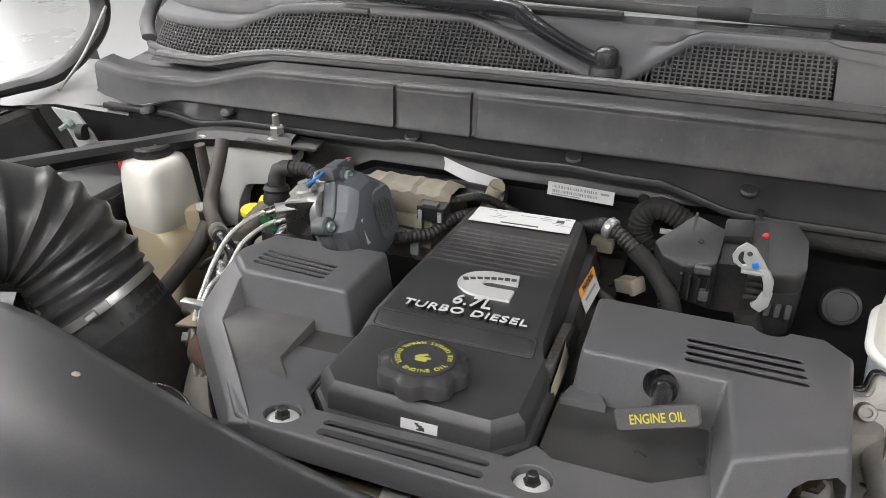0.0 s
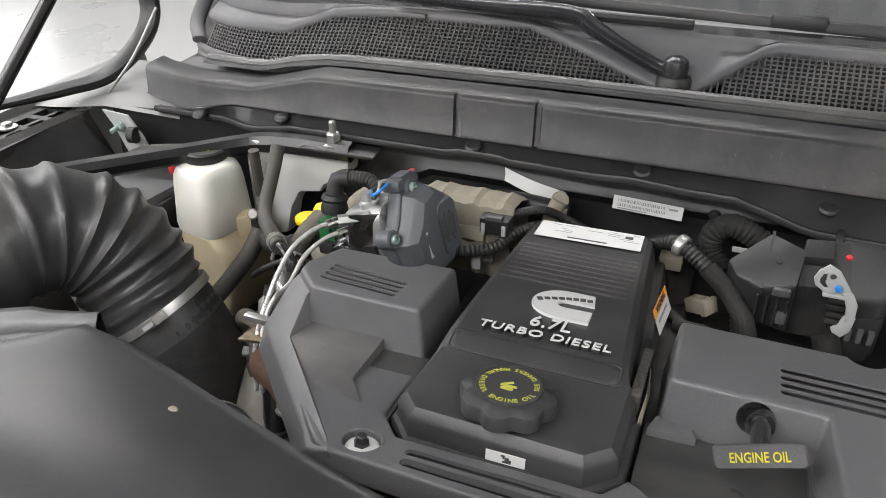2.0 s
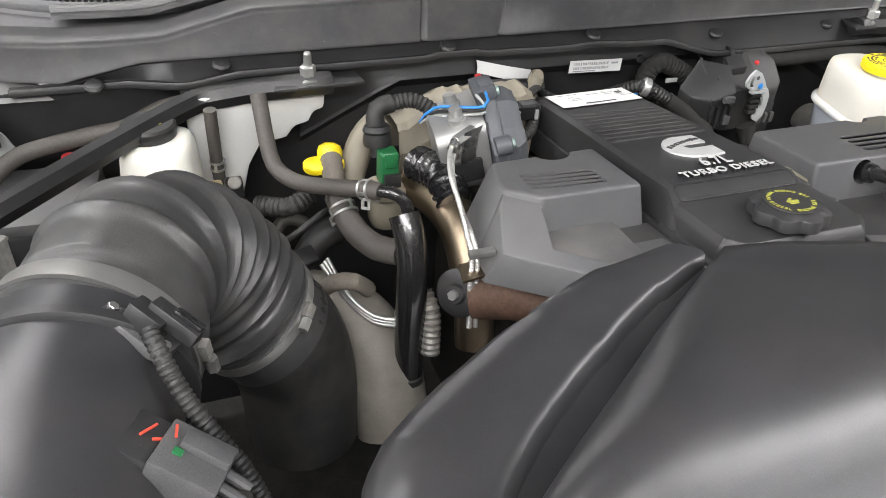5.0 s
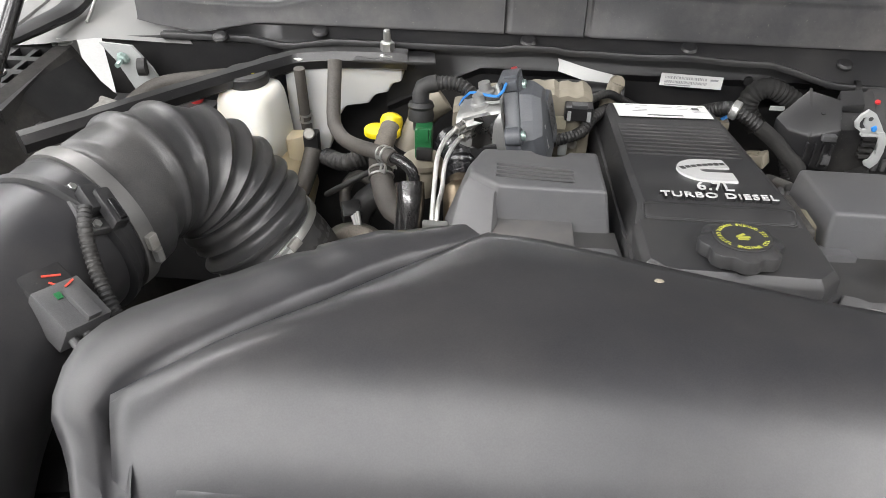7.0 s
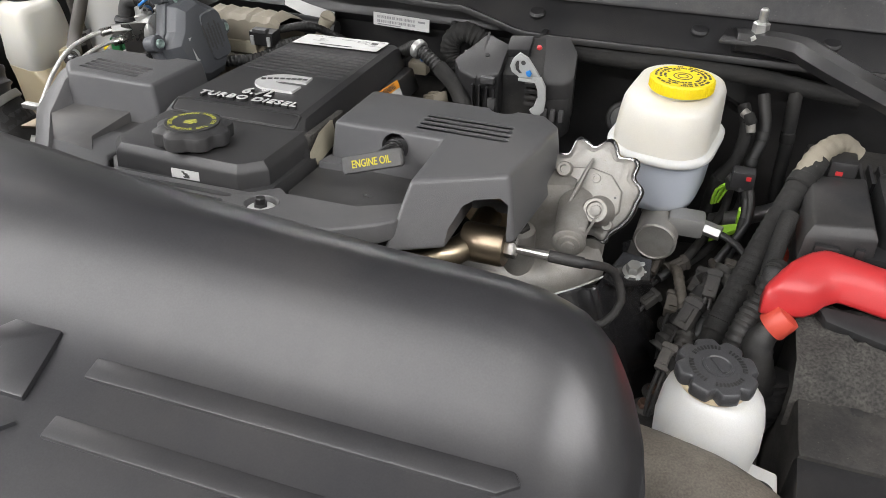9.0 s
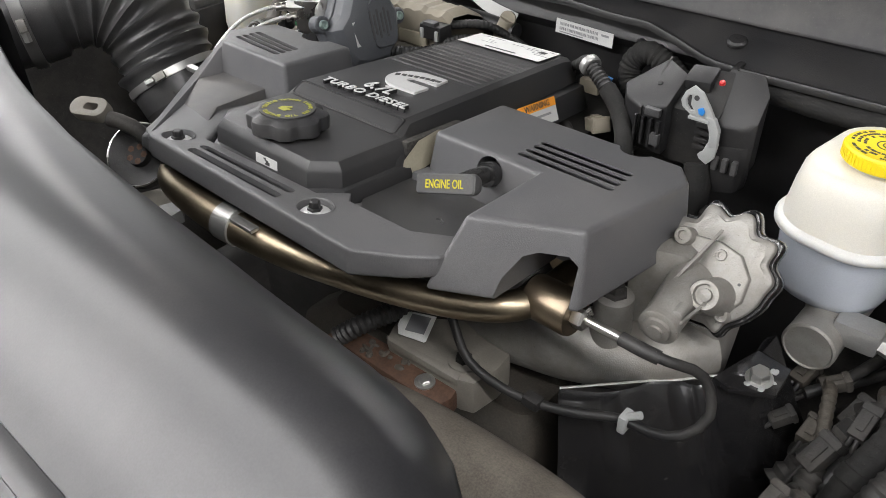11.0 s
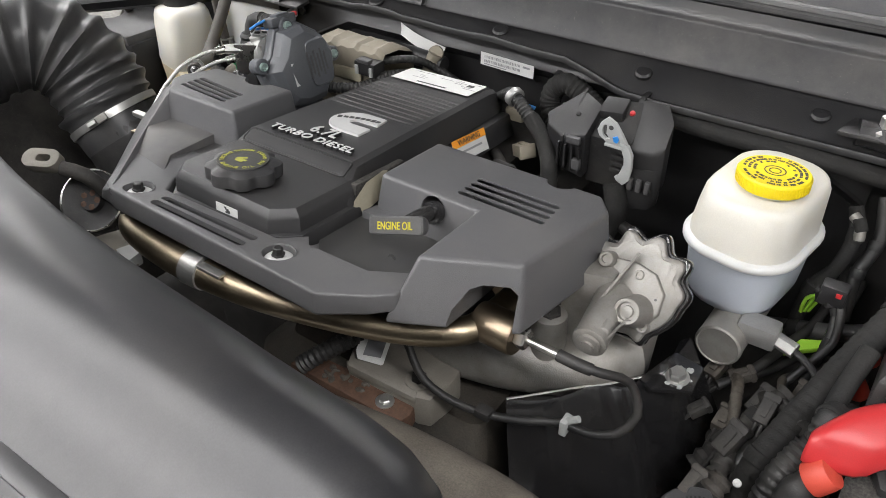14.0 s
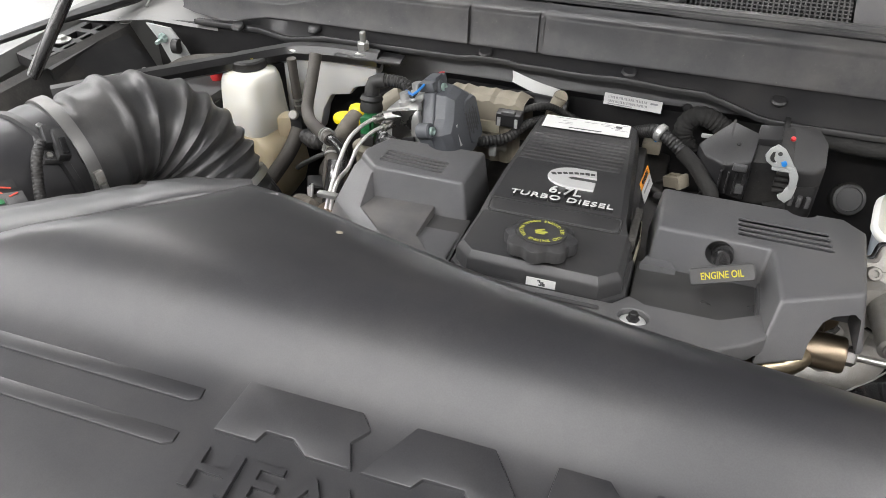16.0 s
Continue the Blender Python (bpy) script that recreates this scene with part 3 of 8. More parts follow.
    for i in range(21):
        x = MID - 0.92 + 1.84 * i / 20
        back = 0.10 * ((x - MID) / 0.9) ** 2
        sec.append([Vector((x, 1.168 + back, 1.369)), Vector((x, 1.95 + back * 1.5, 1.90))])
    g = part("glass", loft(sec), "windscreen_glass", w)
    g.visible_shadow = False
    part("frit_band", loft([[p[0] + Vector((0, 0.0, -0.008)), p[0].lerp(p[1], 0.035) + Vector((0, 0, -0.008))] for p in sec]), "dark_plastic", w)
    part("dashboard", loft([[Vector((MID - 0.9, 1.30, 1.33)), Vector((MID - 0.9, 1.75, 1.38)), Vector((MID - 0.9, 1.85, 1.2))], [Vector((MID + 0.9, 1.30, 1.33)), Vector((MID + 0.9, 1.75, 1.38)), Vector((MID + 0.9, 1.85, 1.2))]]), "dash_plastic", w)
    # dark cab behind the glass
    part("cab_lining", loft([[Vector((MID + sx * 0.9, y, z)) for y, z in ((1.75, 1.1), (2.6, 1.0), (2.6, 1.85), (1.98, 1.93))] for sx in (-1, 1)]), "dash_plastic", w)
    for sx in (-1, 1):
        part("cab_side", loft([[Vector((MID + sx * 0.95, 1.3, 1.2)), Vector((MID + sx * 0.95, 2.6, 1.0))], [Vector((MID + sx * 0.95, 1.35, 1.42)), Vector((MID + sx * 0.95, 2.6, 1.9))]]), "dash_plastic", w)
    # pillar and door mirror corner
    for side in (-1, 1):
        x = MID + side * 0.93
        part("pillar", tube([(x, 1.2, 1.22), (x - side * 0.01, 1.38, 1.42), (x - side * 0.08, 1.95, 1.86)], [0.03, 0.035, 0.04], 10, flat=0.6), "dark_plastic", w)


cowl()


def wiper(pivot, bend, tip, blade_end, blade=None):
    t = thing("wiper_arm", pivot, "satin black wiper arm on its round pivot cap", "wiper", "windscreen wipers")
    p = Vector(pivot)
    part("pivot_base", lathe([(0.026, -0.03), (0.024, -0.012), (0.021, -0.008)], Matrix.Translation(p), 24), "dark_plastic", t)
    part("pivot_cap", lathe([(0.016, -0.02), (0.0175, -0.012), (0.0182, 0.004), (0.0165, 0.013), (0.010, 0.018), (0, 0.019)], Matrix.Translation(p), 28), "arm_paint", t)
    part("arm", tube([p + Vector((0, 0.004, -0.006)), p + Vector((-0.028, 0.012, -0.002)), bend, Vector(bend).lerp(Vector(tip), 0.5) + Vector((0, 0, 0.001)), tip, Vector(tip).lerp(Vector(blade_end), 0.25), Vector(tip).lerp(Vector(blade_end), 0.6)], [0.019, 0.020, 0.024, 0.025, 0.020, 0.016, 0.013], 18, step=0.008, flat=0.55), "arm_paint", t)
    if blade:
        part("blade", tube(blade, 0.0065, 8, step=0.05, flat=1.4), "dark_plastic", t)
        part("blade_carrier", box((0.0, 1.196, 1.397), (0.075, 0.014, 0.020)), "dark_plastic", t, bevel=0.006)
        return
    part("blade", tube([Vector(blade_end).lerp(Vector(tip), 1.35) + Vector((0, 0.03, -0.004)), Vector(blade_end).lerp(Vector(tip), 0.6) + Vector((0, 0.02, -0.006)), blade_end], 0.007, 8, step=0.05), "dark_plastic", t)


wiper((-0.149, 1.103, 1.340), (-0.234, 1.116, 1.364), (-0.309, 1.136, 1.395), (-0.80, 1.20, 1.388))
wiper((0.60, 1.16, 1.318), (0.50, 1.18, 1.352), (0.40, 1.20, 1.378), (-0.02, 1.200, 1.392), [(-0.60, 1.215, 1.412), (-0.292, 1.205, 1.400), (-0.04, 1.20, 1.394), (0.111, 1.20, 1.391), (0.45, 1.215, 1.388)])


def hinge_and_strut():
    # hood hinge bracket at the passenger corner
    t = thing("hinge_bracket", (-1.06, 0.9, 1.1), "black ribbed fender bracket with bolts in the bay corner", "bracket")
    top = [(-1.12, 0.74), (-1.14, 0.98), (-1.225, 0.99), (-1.235, 0.78)]
    bm = prism(top, 1.175, 1.195)
    cutm = bmesh.new()
    for i in range(4):
        for j in range(2):
            a = Vector((-1.145, 0.77)).lerp(Vector((-1.16, 0.96)), (i + 0.5) / 4) + Vector((-0.034, 0.0)) * j
            box((a.x - 0.005, a.y, 1.195), (0.026, 0.032, 0.03), bm=cutm)
    part("ribbed_top", cut(bm, cutm), "dark_plastic", t)
    part("side_plate", loft([[Vector((-1.126, 0.76, 1.191)), Vector((-1.128, 0.80, 1.192)), Vector((-1.14, 0.955, 1.195))], [Vector((-1.110, 0.77, 1.12)), Vector((-1.100, 0.80, 1.10)), Vector((-1.045, 0.94, 1.11))]]), "dark_plastic", t)
    hexbolt(t, (-1.112, 0.79, 1.140), (0.9, -0.2, 0.2), 0.012, 0.012, 0.022, material="dark_plastic", washer_material="dark_plastic")
    hexbolt(t, (-1.195, 0.855, 1.196), (0, 0, 1), 0.009, 0.009, 0.016)
    hexbolt(t, (-1.15, 0.975, 1.197), (0, 0, 1), 0.009, 0.009, 0.016)
    # pale folded cowl corner sheet
    c = thing("cowl_corner_sheet", (-1.0, 0.98, 1.2), "pale painted sheet metal corner under the cowl", "sheet metal")
    part("sheet", loft([[Vector((-1.255, 0.95, 1.196)), Vector((-1.17, 0.952, 1.203)), Vector((-1.09, 0.972, 1.209)), Vector((-0.93, 0.972, 1.206))], [Vector((-1.255, 1.0, 1.204)), Vector((-1.18, 1.0, 1.209)), Vector((-1.05, 1.0, 1.213)), Vector((-0.95, 1.0, 1.210))], [Vector((-1.255, 1.2, 1.215)), Vector((-1.16, 1.2, 1.218)), Vector((-1.06, 1.16, 1.225)), Vector((-0.94, 1.10, 1.245))]]), "body_paint", c)
    part("tab", prism([(-1.071, 1.214), (-1.018, 1.210), (-0.993, 1.175), (-0.978, 1.140), (-1.022, 1.120), (-1.051, 1.186)], -0.949, -0.945, Matrix.Rotation(radians(90), 4, "X")), "lever_plastic", c)
    part("green_bolt", lathe([(0.011, 0), (0.009, 0.006), (0.005, 0.008), (0.004, 0.022)], axis_matrix((-1.036, 0.944, 1.190), (-0.1, -1, -0.2)), 8), "plated_screw", c)
    part("hose_clip", lathe([(0.012, -0.006), (0.014, -0.006), (0.014, 0.006), (0.012, 0.006)], axis_matrix((-1.004, 0.936, 1.180), (1, 0.2, 0)), 18), "loom_plastic", c)
    # black hinge arm sweeping up along the fender
    h = thing("corner_bracket", (-1.1, 1.0, 1.2), "black painted steel bracket reaching up to the hood", "bracket")
    part("arm", tube([(-1.17, 0.62, 1.262), (-1.165, 0.80, 1.250), (-1.16, 0.95, 1.236), (-1.155, 1.04, 1.232), (-1.15, 1.12, 1.258), (-1.15, 1.18, 1.30), (-1.15, 1.19, 1.36), (-1.15, 1.14, 1.46), (-1.12, 1.10, 1.58), (-1.05, 1.08, 1.635), (-0.95, 1.07, 1.65)], [0.008, 0.010, 0.012, 0.018, 0.021, 0.022, 0.022, 0.022, 0.022, 0.02, 0.02], 10, flat=0.6), "firewall_paint", h)
    part("link", tube([(-1.125, 1.02, 1.215), (-1.12, 1.09, 1.26), (-1.115, 1.17, 1.335)], 0.0028, 8), "zinc", h)
    s = thing("hood_strut", (-1.16, 0.63, 1.1), "black hood gas strut", "gas strut")
    part("cylinder", rod((-1.159, 0.631, 1.10), (-1.043, 1.09, 1.60), 0.011, 14), "gloss_black", s)
    part("ball_end", lathe([(0.012, -0.012), (0.014, 0), (0.010, 0.012)], Matrix.Translation((-1.159, 0.631, 1.10)), 14), "dark_plastic", s)


hinge_and_strut()


def brace(stud, mid, knee, end, label):
    t = thing("brace_bar", stud, label, "brace bar", "bay brace bars")
    s = Vector(stud)
    part("bar", tube([s + Vector((0.03 * (1 if mid[0] < s.x else -1), 0.0, -0.012)), s + Vector((0, 0, -0.012)), mid, knee, end], [0.019, 0.021, 0.0185, 0.0195, 0.0195], 8, step=0.02, flat=0.85), "satin_black", t)
    part("foot", prism([(s.x - 0.05, s.y - 0.022), (s.x + 0.075, s.y - 0.018), (s.x + 0.07, s.y + 0.02), (s.x - 0.04, s.y + 0.028)], s.z - 0.012, s.z - 0.006), "dark_plastic", t, bevel=0.003)
    part("flange_nut", lathe([(0.018, -0.006), (0.018, -0.002), (0.011, 0.002), (0.011, 0.014), (0.009, 0.016)], Matrix.Translation(s), 6), "zinc", t)
    part("stud", lathe([(0.0055, 0.01), (0.0055, 0.032), (0.004, 0.034)], Matrix.Translation(s), 12), "zinc", t)


brace((-0.611, 0.934, 1.226), (-0.72, 0.946, 1.204), (-0.80, 0.916, 1.196), (-1.05, 0.664, 1.192), "glossy black brace bar beside the coolant bottle")
brace((0.376, 0.945, 1.238), (0.43, 0.905, 1.236), (0.47, 0.85, 1.235), (0.72, 0.56, 1.22), "glossy black brace bar above the fuse box")


def firewall_labels():
    t = thing("barcode_label", (-0.147, 0.955, 1.19), "white barcode sticker on the black firewall flange", "label")
    m = Matrix.Translation((-0.1465, 0.9645, 1.1880)) @ Matrix.Rotation(radians(2), 4, "Y") @ Matrix.Rotation(radians(88), 4, "X")
    part("sticker", box((0, 0, 0), (0.094, 0.020, 0.0006), m), "paper", t)
    random.seed(4)
    bm = bmesh.new()
    for row in (0.0042, -0.0028):
        x = -0.040
        while x < 0.024:
            w = random.choice((0.0007, 0.0011, 0.0017))
            box((x, row, 0.0005), (w, 0.0042, 0.0004), m, bm)
            x += w + random.choice((0.0008, 0.0013))
    part("barcode", bm, "grey_ink", t)
    part("printed_line", box((0.034, 0.004, 0.0005), (0.012, 0.003, 0.0004), m), "grey_ink", t)
    part("printed_line", box((-0.02, -0.0075, 0.0005), (0.04, 0.0015, 0.0004), m), "grey_ink", t)
    c = thing("curled_label", (-0.31, 0.95, 1.19), "blank white paper tag curling over the firewall flange", "label")
    sec = []
    for i in range(13):
        f = i / 12
        x = -0.352 + 0.086 * f
        z = 1.2115 - 0.012 * f - 0.010 * f * f
        y = 0.966 - 0.004 * f - 0.010 * math.sin(math.pi * f)
        sec.append([Vector((x + 0.006 * f, y + 0.002, z + 0.002)), Vector((x + 0.002, y, z - 0.008)), Vector((x + 0.001, y - 0.001, z - 0.0175))])
    part("tag", loft(sec), "paper", c)


firewall_labels()


def running_gear():
    """Frame rails and front wheels that carry the truck."""
    t = thing("truck_chassis", (MID, 0.6, 0.0), "dark truck frame standing on its black front tyres", "chassis", kind="structure")
    for side in (-1, 1):
        part("frame_rail", box((MID + side * 0.42, 1.1, 0.46), (0.10, 3.2, 0.14)), "grimy_black", t, bevel=0.01)
        x = MID + side * 0.86
        for y in (0.35, 2.3):
            m = axis_matrix((x, y, 0.41), (side, 0, 0))
            w = part("wheel", lathe([(0.06, 0.02), (0.10, 0.09), (0.20, 0.08), (0.235, 0.11), (0.235, -0.11)], m, 40), "cast_aluminium", t)
            part("tyre", lathe([(0.235, -0.115), (0.34, -0.13), (0.40, -0.115), (0.41, -0.08), (0.41, 0.08), (0.40, 0.115), (0.34, 0.13), (0.235, 0.115)], m, 48), "tyre_black", w)
            part("axle_beam", rod((MID, y, 0.41), (x, y, 0.41), 0.05, 14), "grimy_black", t)


running_gear()

# ================= the air duct cover over the radiator =================
REAR = [(-0.665, 0.150), (-0.606, 0.193), (-0.52, 0.253), (-0.4395, 0.303), (-0.40, 0.298), (-0.36, 0.288), (-0.32, 0.2765), (-0.28, 0.266), (-0.22, 0.250), (-0.15, 0.236), (-0.08, 0.2265), (0.0, 0.2225), (0.05, 0.2215), (0.11, 0.2205), (0.178, 0.2175), (0.218, 0.2155), (0.246, 0.2105), (0.270, 0.201), (0.288, 0.188), (0.303, 0.168), (0.312, 0.150), (0.317, 0.128)]


def lerp_list(pts, x):
    for (a, p), (b, q) in zip(pts, pts[1:]):
        if a <= x <= b:
            return p + (q - p) * (x - a) / (b - a)
    return pts[0][1] if x < pts[0][0] else pts[-1][1]


CREST = [(-0.40, 1.05), (-0.34, 1.17), (-0.25, 1.225), (-0.10, 1.285), (0.0, 1.308), (0.04, 1.316), (0.075, 1.3225), (0.098, 1.328), (0.113, 1.335), (0.130, 1.346), (0.147, 1.3565), (0.162, 1.3635), (0.178, 1.3672), (0.21, 1.3680), (0.25, 1.3650), (0.30, 1.3625), (0.36, 1.350)]


def crest(y):
    h = 0.008
    return (lerp_list(CREST, y - h) + 2 * lerp_list(CREST, y) + lerp_list(CREST, y + h)) / 4


def duct_z(x, y, yr):
    d = max(0.0, yr - y)
    z = crest(y)
    k = max(0.0, 1 - d / 0.055) ** 2
    edge = 1.359 - 0.019 * min(1.0, max(0.0, (x + 0.10) / 0.24, (-0.4395 - x) / 0.12))
    z -= k * max(0.0, crest(yr) - edge)
    e = max(0.0, (x - 0.247) / 0.07)
    z -= 0.045 * e ** 3.0
    w = max(0.0, (-0.56 - x) / 0.105)
    return z - 0.012 * w ** 2.5


def draw_in(x, y):
    """The passenger end narrows towards the front."""
    return x + max(0.0, 0.15 - y) * 0.42 * min(1.0, max(0.0, (-0.42 - x) / 0.2))


def air_duct():
    t = thing("air_duct_cover", (-0.18, 0.0, 1.0), "broad satin black plastic air duct cover with raised lettering", "engine cover")
    xs = [-0.665, -0.65, -0.63, -0.606, -0.58, -0.55, -0.52, -0.49, -0.46, -0.4395, -0.42, -0.40] + [-0.38 + 0.03 * i for i in range(20)] + [0.210, 0.228, 0.246, 0.259, 0.270, 0.280, 0.288, 0.296, 0.302, 0.308, 0.312, 0.315, 0.317]
    sec = []
    for x in xs:
        yr = lerp_list(REAR, x)
        zr = duct_z(x, yr, yr)
        line = [Vector((x, yr - 0.010, 1.02)), Vector((x, yr + 0.002, zr - 0.10)), Vector((x, yr + 0.004, zr - 0.016)), Vector((x, yr + 0.0025, zr - 0.006)), Vector((x, yr, zr))]
        for i in range(1, 47):
            f = i / 46
            y = yr + (-0.40 - yr) * f ** 1.15
            line.append(Vector((draw_in(x, y), y, duct_z(x, y, yr))))
        sec.append(line)
    last = sec[-1]
    sec.append([Vector((0.3185, p.y, p.z - 0.02)) for p in last])
    sec.append([Vector((0.316, p.y, 1.02)) for p in last])
    first = sec[0]
    sec.insert(0, [Vector((p.x - 0.002, p.y, min(p.z - 0.012, 1.30))) for p in first])
    sec.insert(0, [Vector((p.x + 0.003, p.y, 1.02)) for p in first])
    part("top_shell", loft(sec), "duct_plastic", t, angle=60)
    # stepped flange along the passenger edge, with a shallow groove
    inner = [(-0.434, 0.302), (-0.498, 0.264), (-0.574, 0.211), (-0.626, 0.160), (-0.650, 0.12), (-0.654, 0.0), (-0.654, -0.2)]
    outer = [(-0.466, 0.340), (-0.53, 0.336), (-0.60, 0.312), (-0.655, 0.284), (-0.704, 0.250), (-0.724, 0.212), (-0.716, 0.16), (-0.694, 0.08), (-0.680, -0.2)]
    a, b = spline([(*p, 0) for p in inner], 0.02), spline([(*p, 0) for p in outer], 0.02)
    sec = []
    for i in range(40):
        f = i / 39
        p, q = a[int(f * (len(a) - 1))], b[int(f * (len(b) - 1))]
        zz = min(1.333 + 0.024 * max(0.0, (p.y - 0.20) / 0.10), crest(p.y) + 0.006)
        row = []
        g = min(1, max(0, (p.y - 0.06) / 0.12))
        for k, dz in ((0.0, -0.010), (0.03, -0.011), (0.07, -0.012 - 0.013 * g), (0.26, -0.012 - 0.012 * g), (0.31, -0.012), (0.37, -0.010), (0.70, -0.011), (0.88, -0.016), (0.97, -0.028), (1.0, -0.045), (1.0, -0.09), (0.94, -0.30)):
            v = p.lerp(q, k)
            row.append(Vector((draw_in(v.x, v.y), v.y, zz + dz)))
        sec.append(row)
    part("side_flange", loft(sec), "duct_plastic", t, angle=50)
    # paired ribs either side of the lettering
    def raised(pts, name, lift=0.0, drop=0.012):
        bm = bmesh.new()
        top = []
        ys = [p[1] for p in pts]
        lo, hi = min(ys), max(ys)
        for x, y in pts:
            f = (y - lo) / (hi - lo)
            top.append((x, y, lift + (crest(lo) + 0.0024) * (1 - f) + (crest(hi) + 0.0014) * f))
        slab(top, [p[2] - drop for p in top], None, bm)
        return part(name, bm, "duct_plastic", t, bevel=0.0015)
    for y in (0.081, 0.046):
        raised([(-0.60, y + 0.008), (-0.60, y - 0.005), (-0.363, y - 0.005), (-0.356, y - 0.001), (-0.356, y + 0.008)], "rib")
        raised([(0.027, y + 0.013), (0.027, y), (0.252, y), (0.262, y + 0.007), (0.258, y + 0.013)], "rib")
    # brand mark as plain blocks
    raised([(-0.333, 0.061), (-0.300, 0.061), (-0.296, 0.070), (-0.275, 0.070), (-0.262, 0.061), (-0.228, 0.061), (-0.236, 0.079), (-0.226, 0.091), (-0.236, 0.102), (-0.326, 0.102)], "brand_block", 0.0008)
    raised([(-0.222, 0.061), (-0.186, 0.061), (-0.180, 0.069), (-0.152, 0.069), (-0.146, 0.061), (-0.110, 0.061), (-0.140, 0.102), (-0.196, 0.102)], "brand_block", 0.0008)
    raised([(-0.102, 0.061), (-0.074, 0.061), (-0.070, 0.083), (-0.052, 0.061), (-0.046, 0.061), (-0.030, 0.083), (-0.026, 0.061), (0.004, 0.061), (-0.002, 0.102), (-0.034, 0.102), (-0.049, 0.085), (-0.064, 0.102), (-0.098, 0.102)], "brand_block", 0.0008)
    slope = math.degrees(math.atan2(crest(0.045) - crest(0.02), 0.025))
    m = Matrix.Translation((-0.165, 0.032, crest(0.032) + 0.0022)) @ Matrix.Rotation(radians(slope - 4), 4, "X")
    part("lettering", words("HEAVY DUTY", 0.043, m, 0.0018, 0.0, 1.0, width=0.345), "duct_plastic", t, "raised black lettering")
    # pale fleck left on the shell
    x, y, r = -0.323, 0.252, 0.0034
    part("paint_fleck", lathe([(r, 0), (r * 0.8, 0.0008), (0, 0.001)], Matrix.Translation((x, y, duct_z(x, y, lerp_list(REAR, x)) + 0.0010)) @ Matrix.Diagonal((1, 0.6, 1, 1)), 9), "tan_casting", t, "pale paint fleck")


air_duct()

# ================= the engine =================


def engine_block():
    t = thing("engine_block", (-0.2, 0.6, 0.55), "grimy grey cast engine block below its covers", "engine")
    part("block", box((-0.19, 0.83, 0.80), (0.40, 0.60, 0.46)), "grimy_black", t, bevel=0.02)
    part("head", box((-0.20, 0.80, 1.055), (0.26, 0.56, 0.08)), "grimy_black", t, bevel=0.01)
    part("front_housing", stack([(rounded(0.40, 0.12, 0.02, cx=-0.08, cy=0.53), 0.80), (rounded(0.36, 0.11, 0.02, cx=-0.06, cy=0.535), 0.94), (rounded(0.30, 0.09, 0.02, cx=-0.04, cy=0.54), 0.98)]), "grimy_cast", t, "oily dark cast front housing")
    part("boss_plate", prism([(-0.060, 0.480), (-0.050, 0.500), (-0.003, 0.530), (0.068, 0.520), (0.070, 0.496), (0.065, 0.463), (0.05, 0.458), (-0.049, 0.456)], 0.985, 1.030), "dirty_casting", t, "dusty cast bracket plate", bevel=0.004)
    part("plate_rib", slab([(-0.052, 0.458, 1.033), (-0.044, 0.452, 1.033), (0.050, 0.456, 1.030), (0.046, 0.466, 1.033)], 1.02), "dirty_casting", t, bevel=0.003)
    part("rusty_rail", prism([(-0.12, 0.43), (0.045, 0.43), (0.049, 0.447), (0.044, 0.468), (-0.11, 0.460)], 0.985, 1.012), "rusty_steel", t, bevel=0.004)
    hexbolt(t, (0.038, 0.480, 1.031), (0, 0, 1), 0.009, 0.009, 0.016, material="grimy_black", washer_material="dirty_casting")
    hexbolt(t, (0.014, 0.446, 1.012), (0, 0, 1), 0.007, 0.006, 0.011, material="zinc", washer_material="zinc")
    random.seed(11)
    for i in range(14):
        part("dirt_flake", lathe([(0.006, 0), (0.004, 0.003), (0, 0.004)], Matrix.Translation((random.uniform(-0.075, -0.02), random.uniform(0.436, 0.457), 1.012)) @ Matrix.Rotation(random.uniform(0, 3), 4, "Z") @ Matrix.Diagonal((random.uniform(0.5, 1.4), random.uniform(0.3, 0.8), random.uniform(0.5, 1.3), 1)), 7), "grimy_cast", t)
    k = thing("alternator_conduit", (-0.078, 0.445, 1.02), "black corrugated conduit under the crossover tube", "wiring")
    part("conduit", tube([(-0.092, 0.425, 1.028), (-0.078, 0.438, 1.040), (-0.068, 0.455, 1.045), (-0.060, 0.480, 1.045), (-0.054, 0.52, 1.05)], 0.0105, 14, ribs=0.10, pitch=0.006), "loom_plastic", k)
    # coolant neck that runs across to the driver side
    part("coolant_neck", tube([(-0.02, 0.56, 1.0), (0.05, 0.555, 1.03), (0.12, 0.57, 1.040), (0.185, 0.60, 1.045), (0.215, 0.64, 1.045)], [0.03, 0.036, 0.040, 0.040, 0.036], 18), "cast_aluminium", t)
    c = thing("bracket_tag", (-0.032, 0.484, 1.036), "white tag with a dark printed patch on the cast bracket", "label")
    m = Matrix.Translation((-0.032, 0.484, 1.0385)) @ Matrix.Rotation(radians(20), 4, "Z") @ Matrix.Rotation(radians(14), 4, "X")
    part("tag", prism([(-0.019, 0.014), (-0.019, -0.006), (-0.014, -0.016), (0.016, -0.019), (0.018, -0.017), (0.018, 0.015)], -0.0004, 0.0004, m), "tag_white", c)
    part("printed_patch", box((0.002, 0.001, 0.0005), (0.022, 0.022, 0.0004), m), "grey_ink", c)


engine_block()


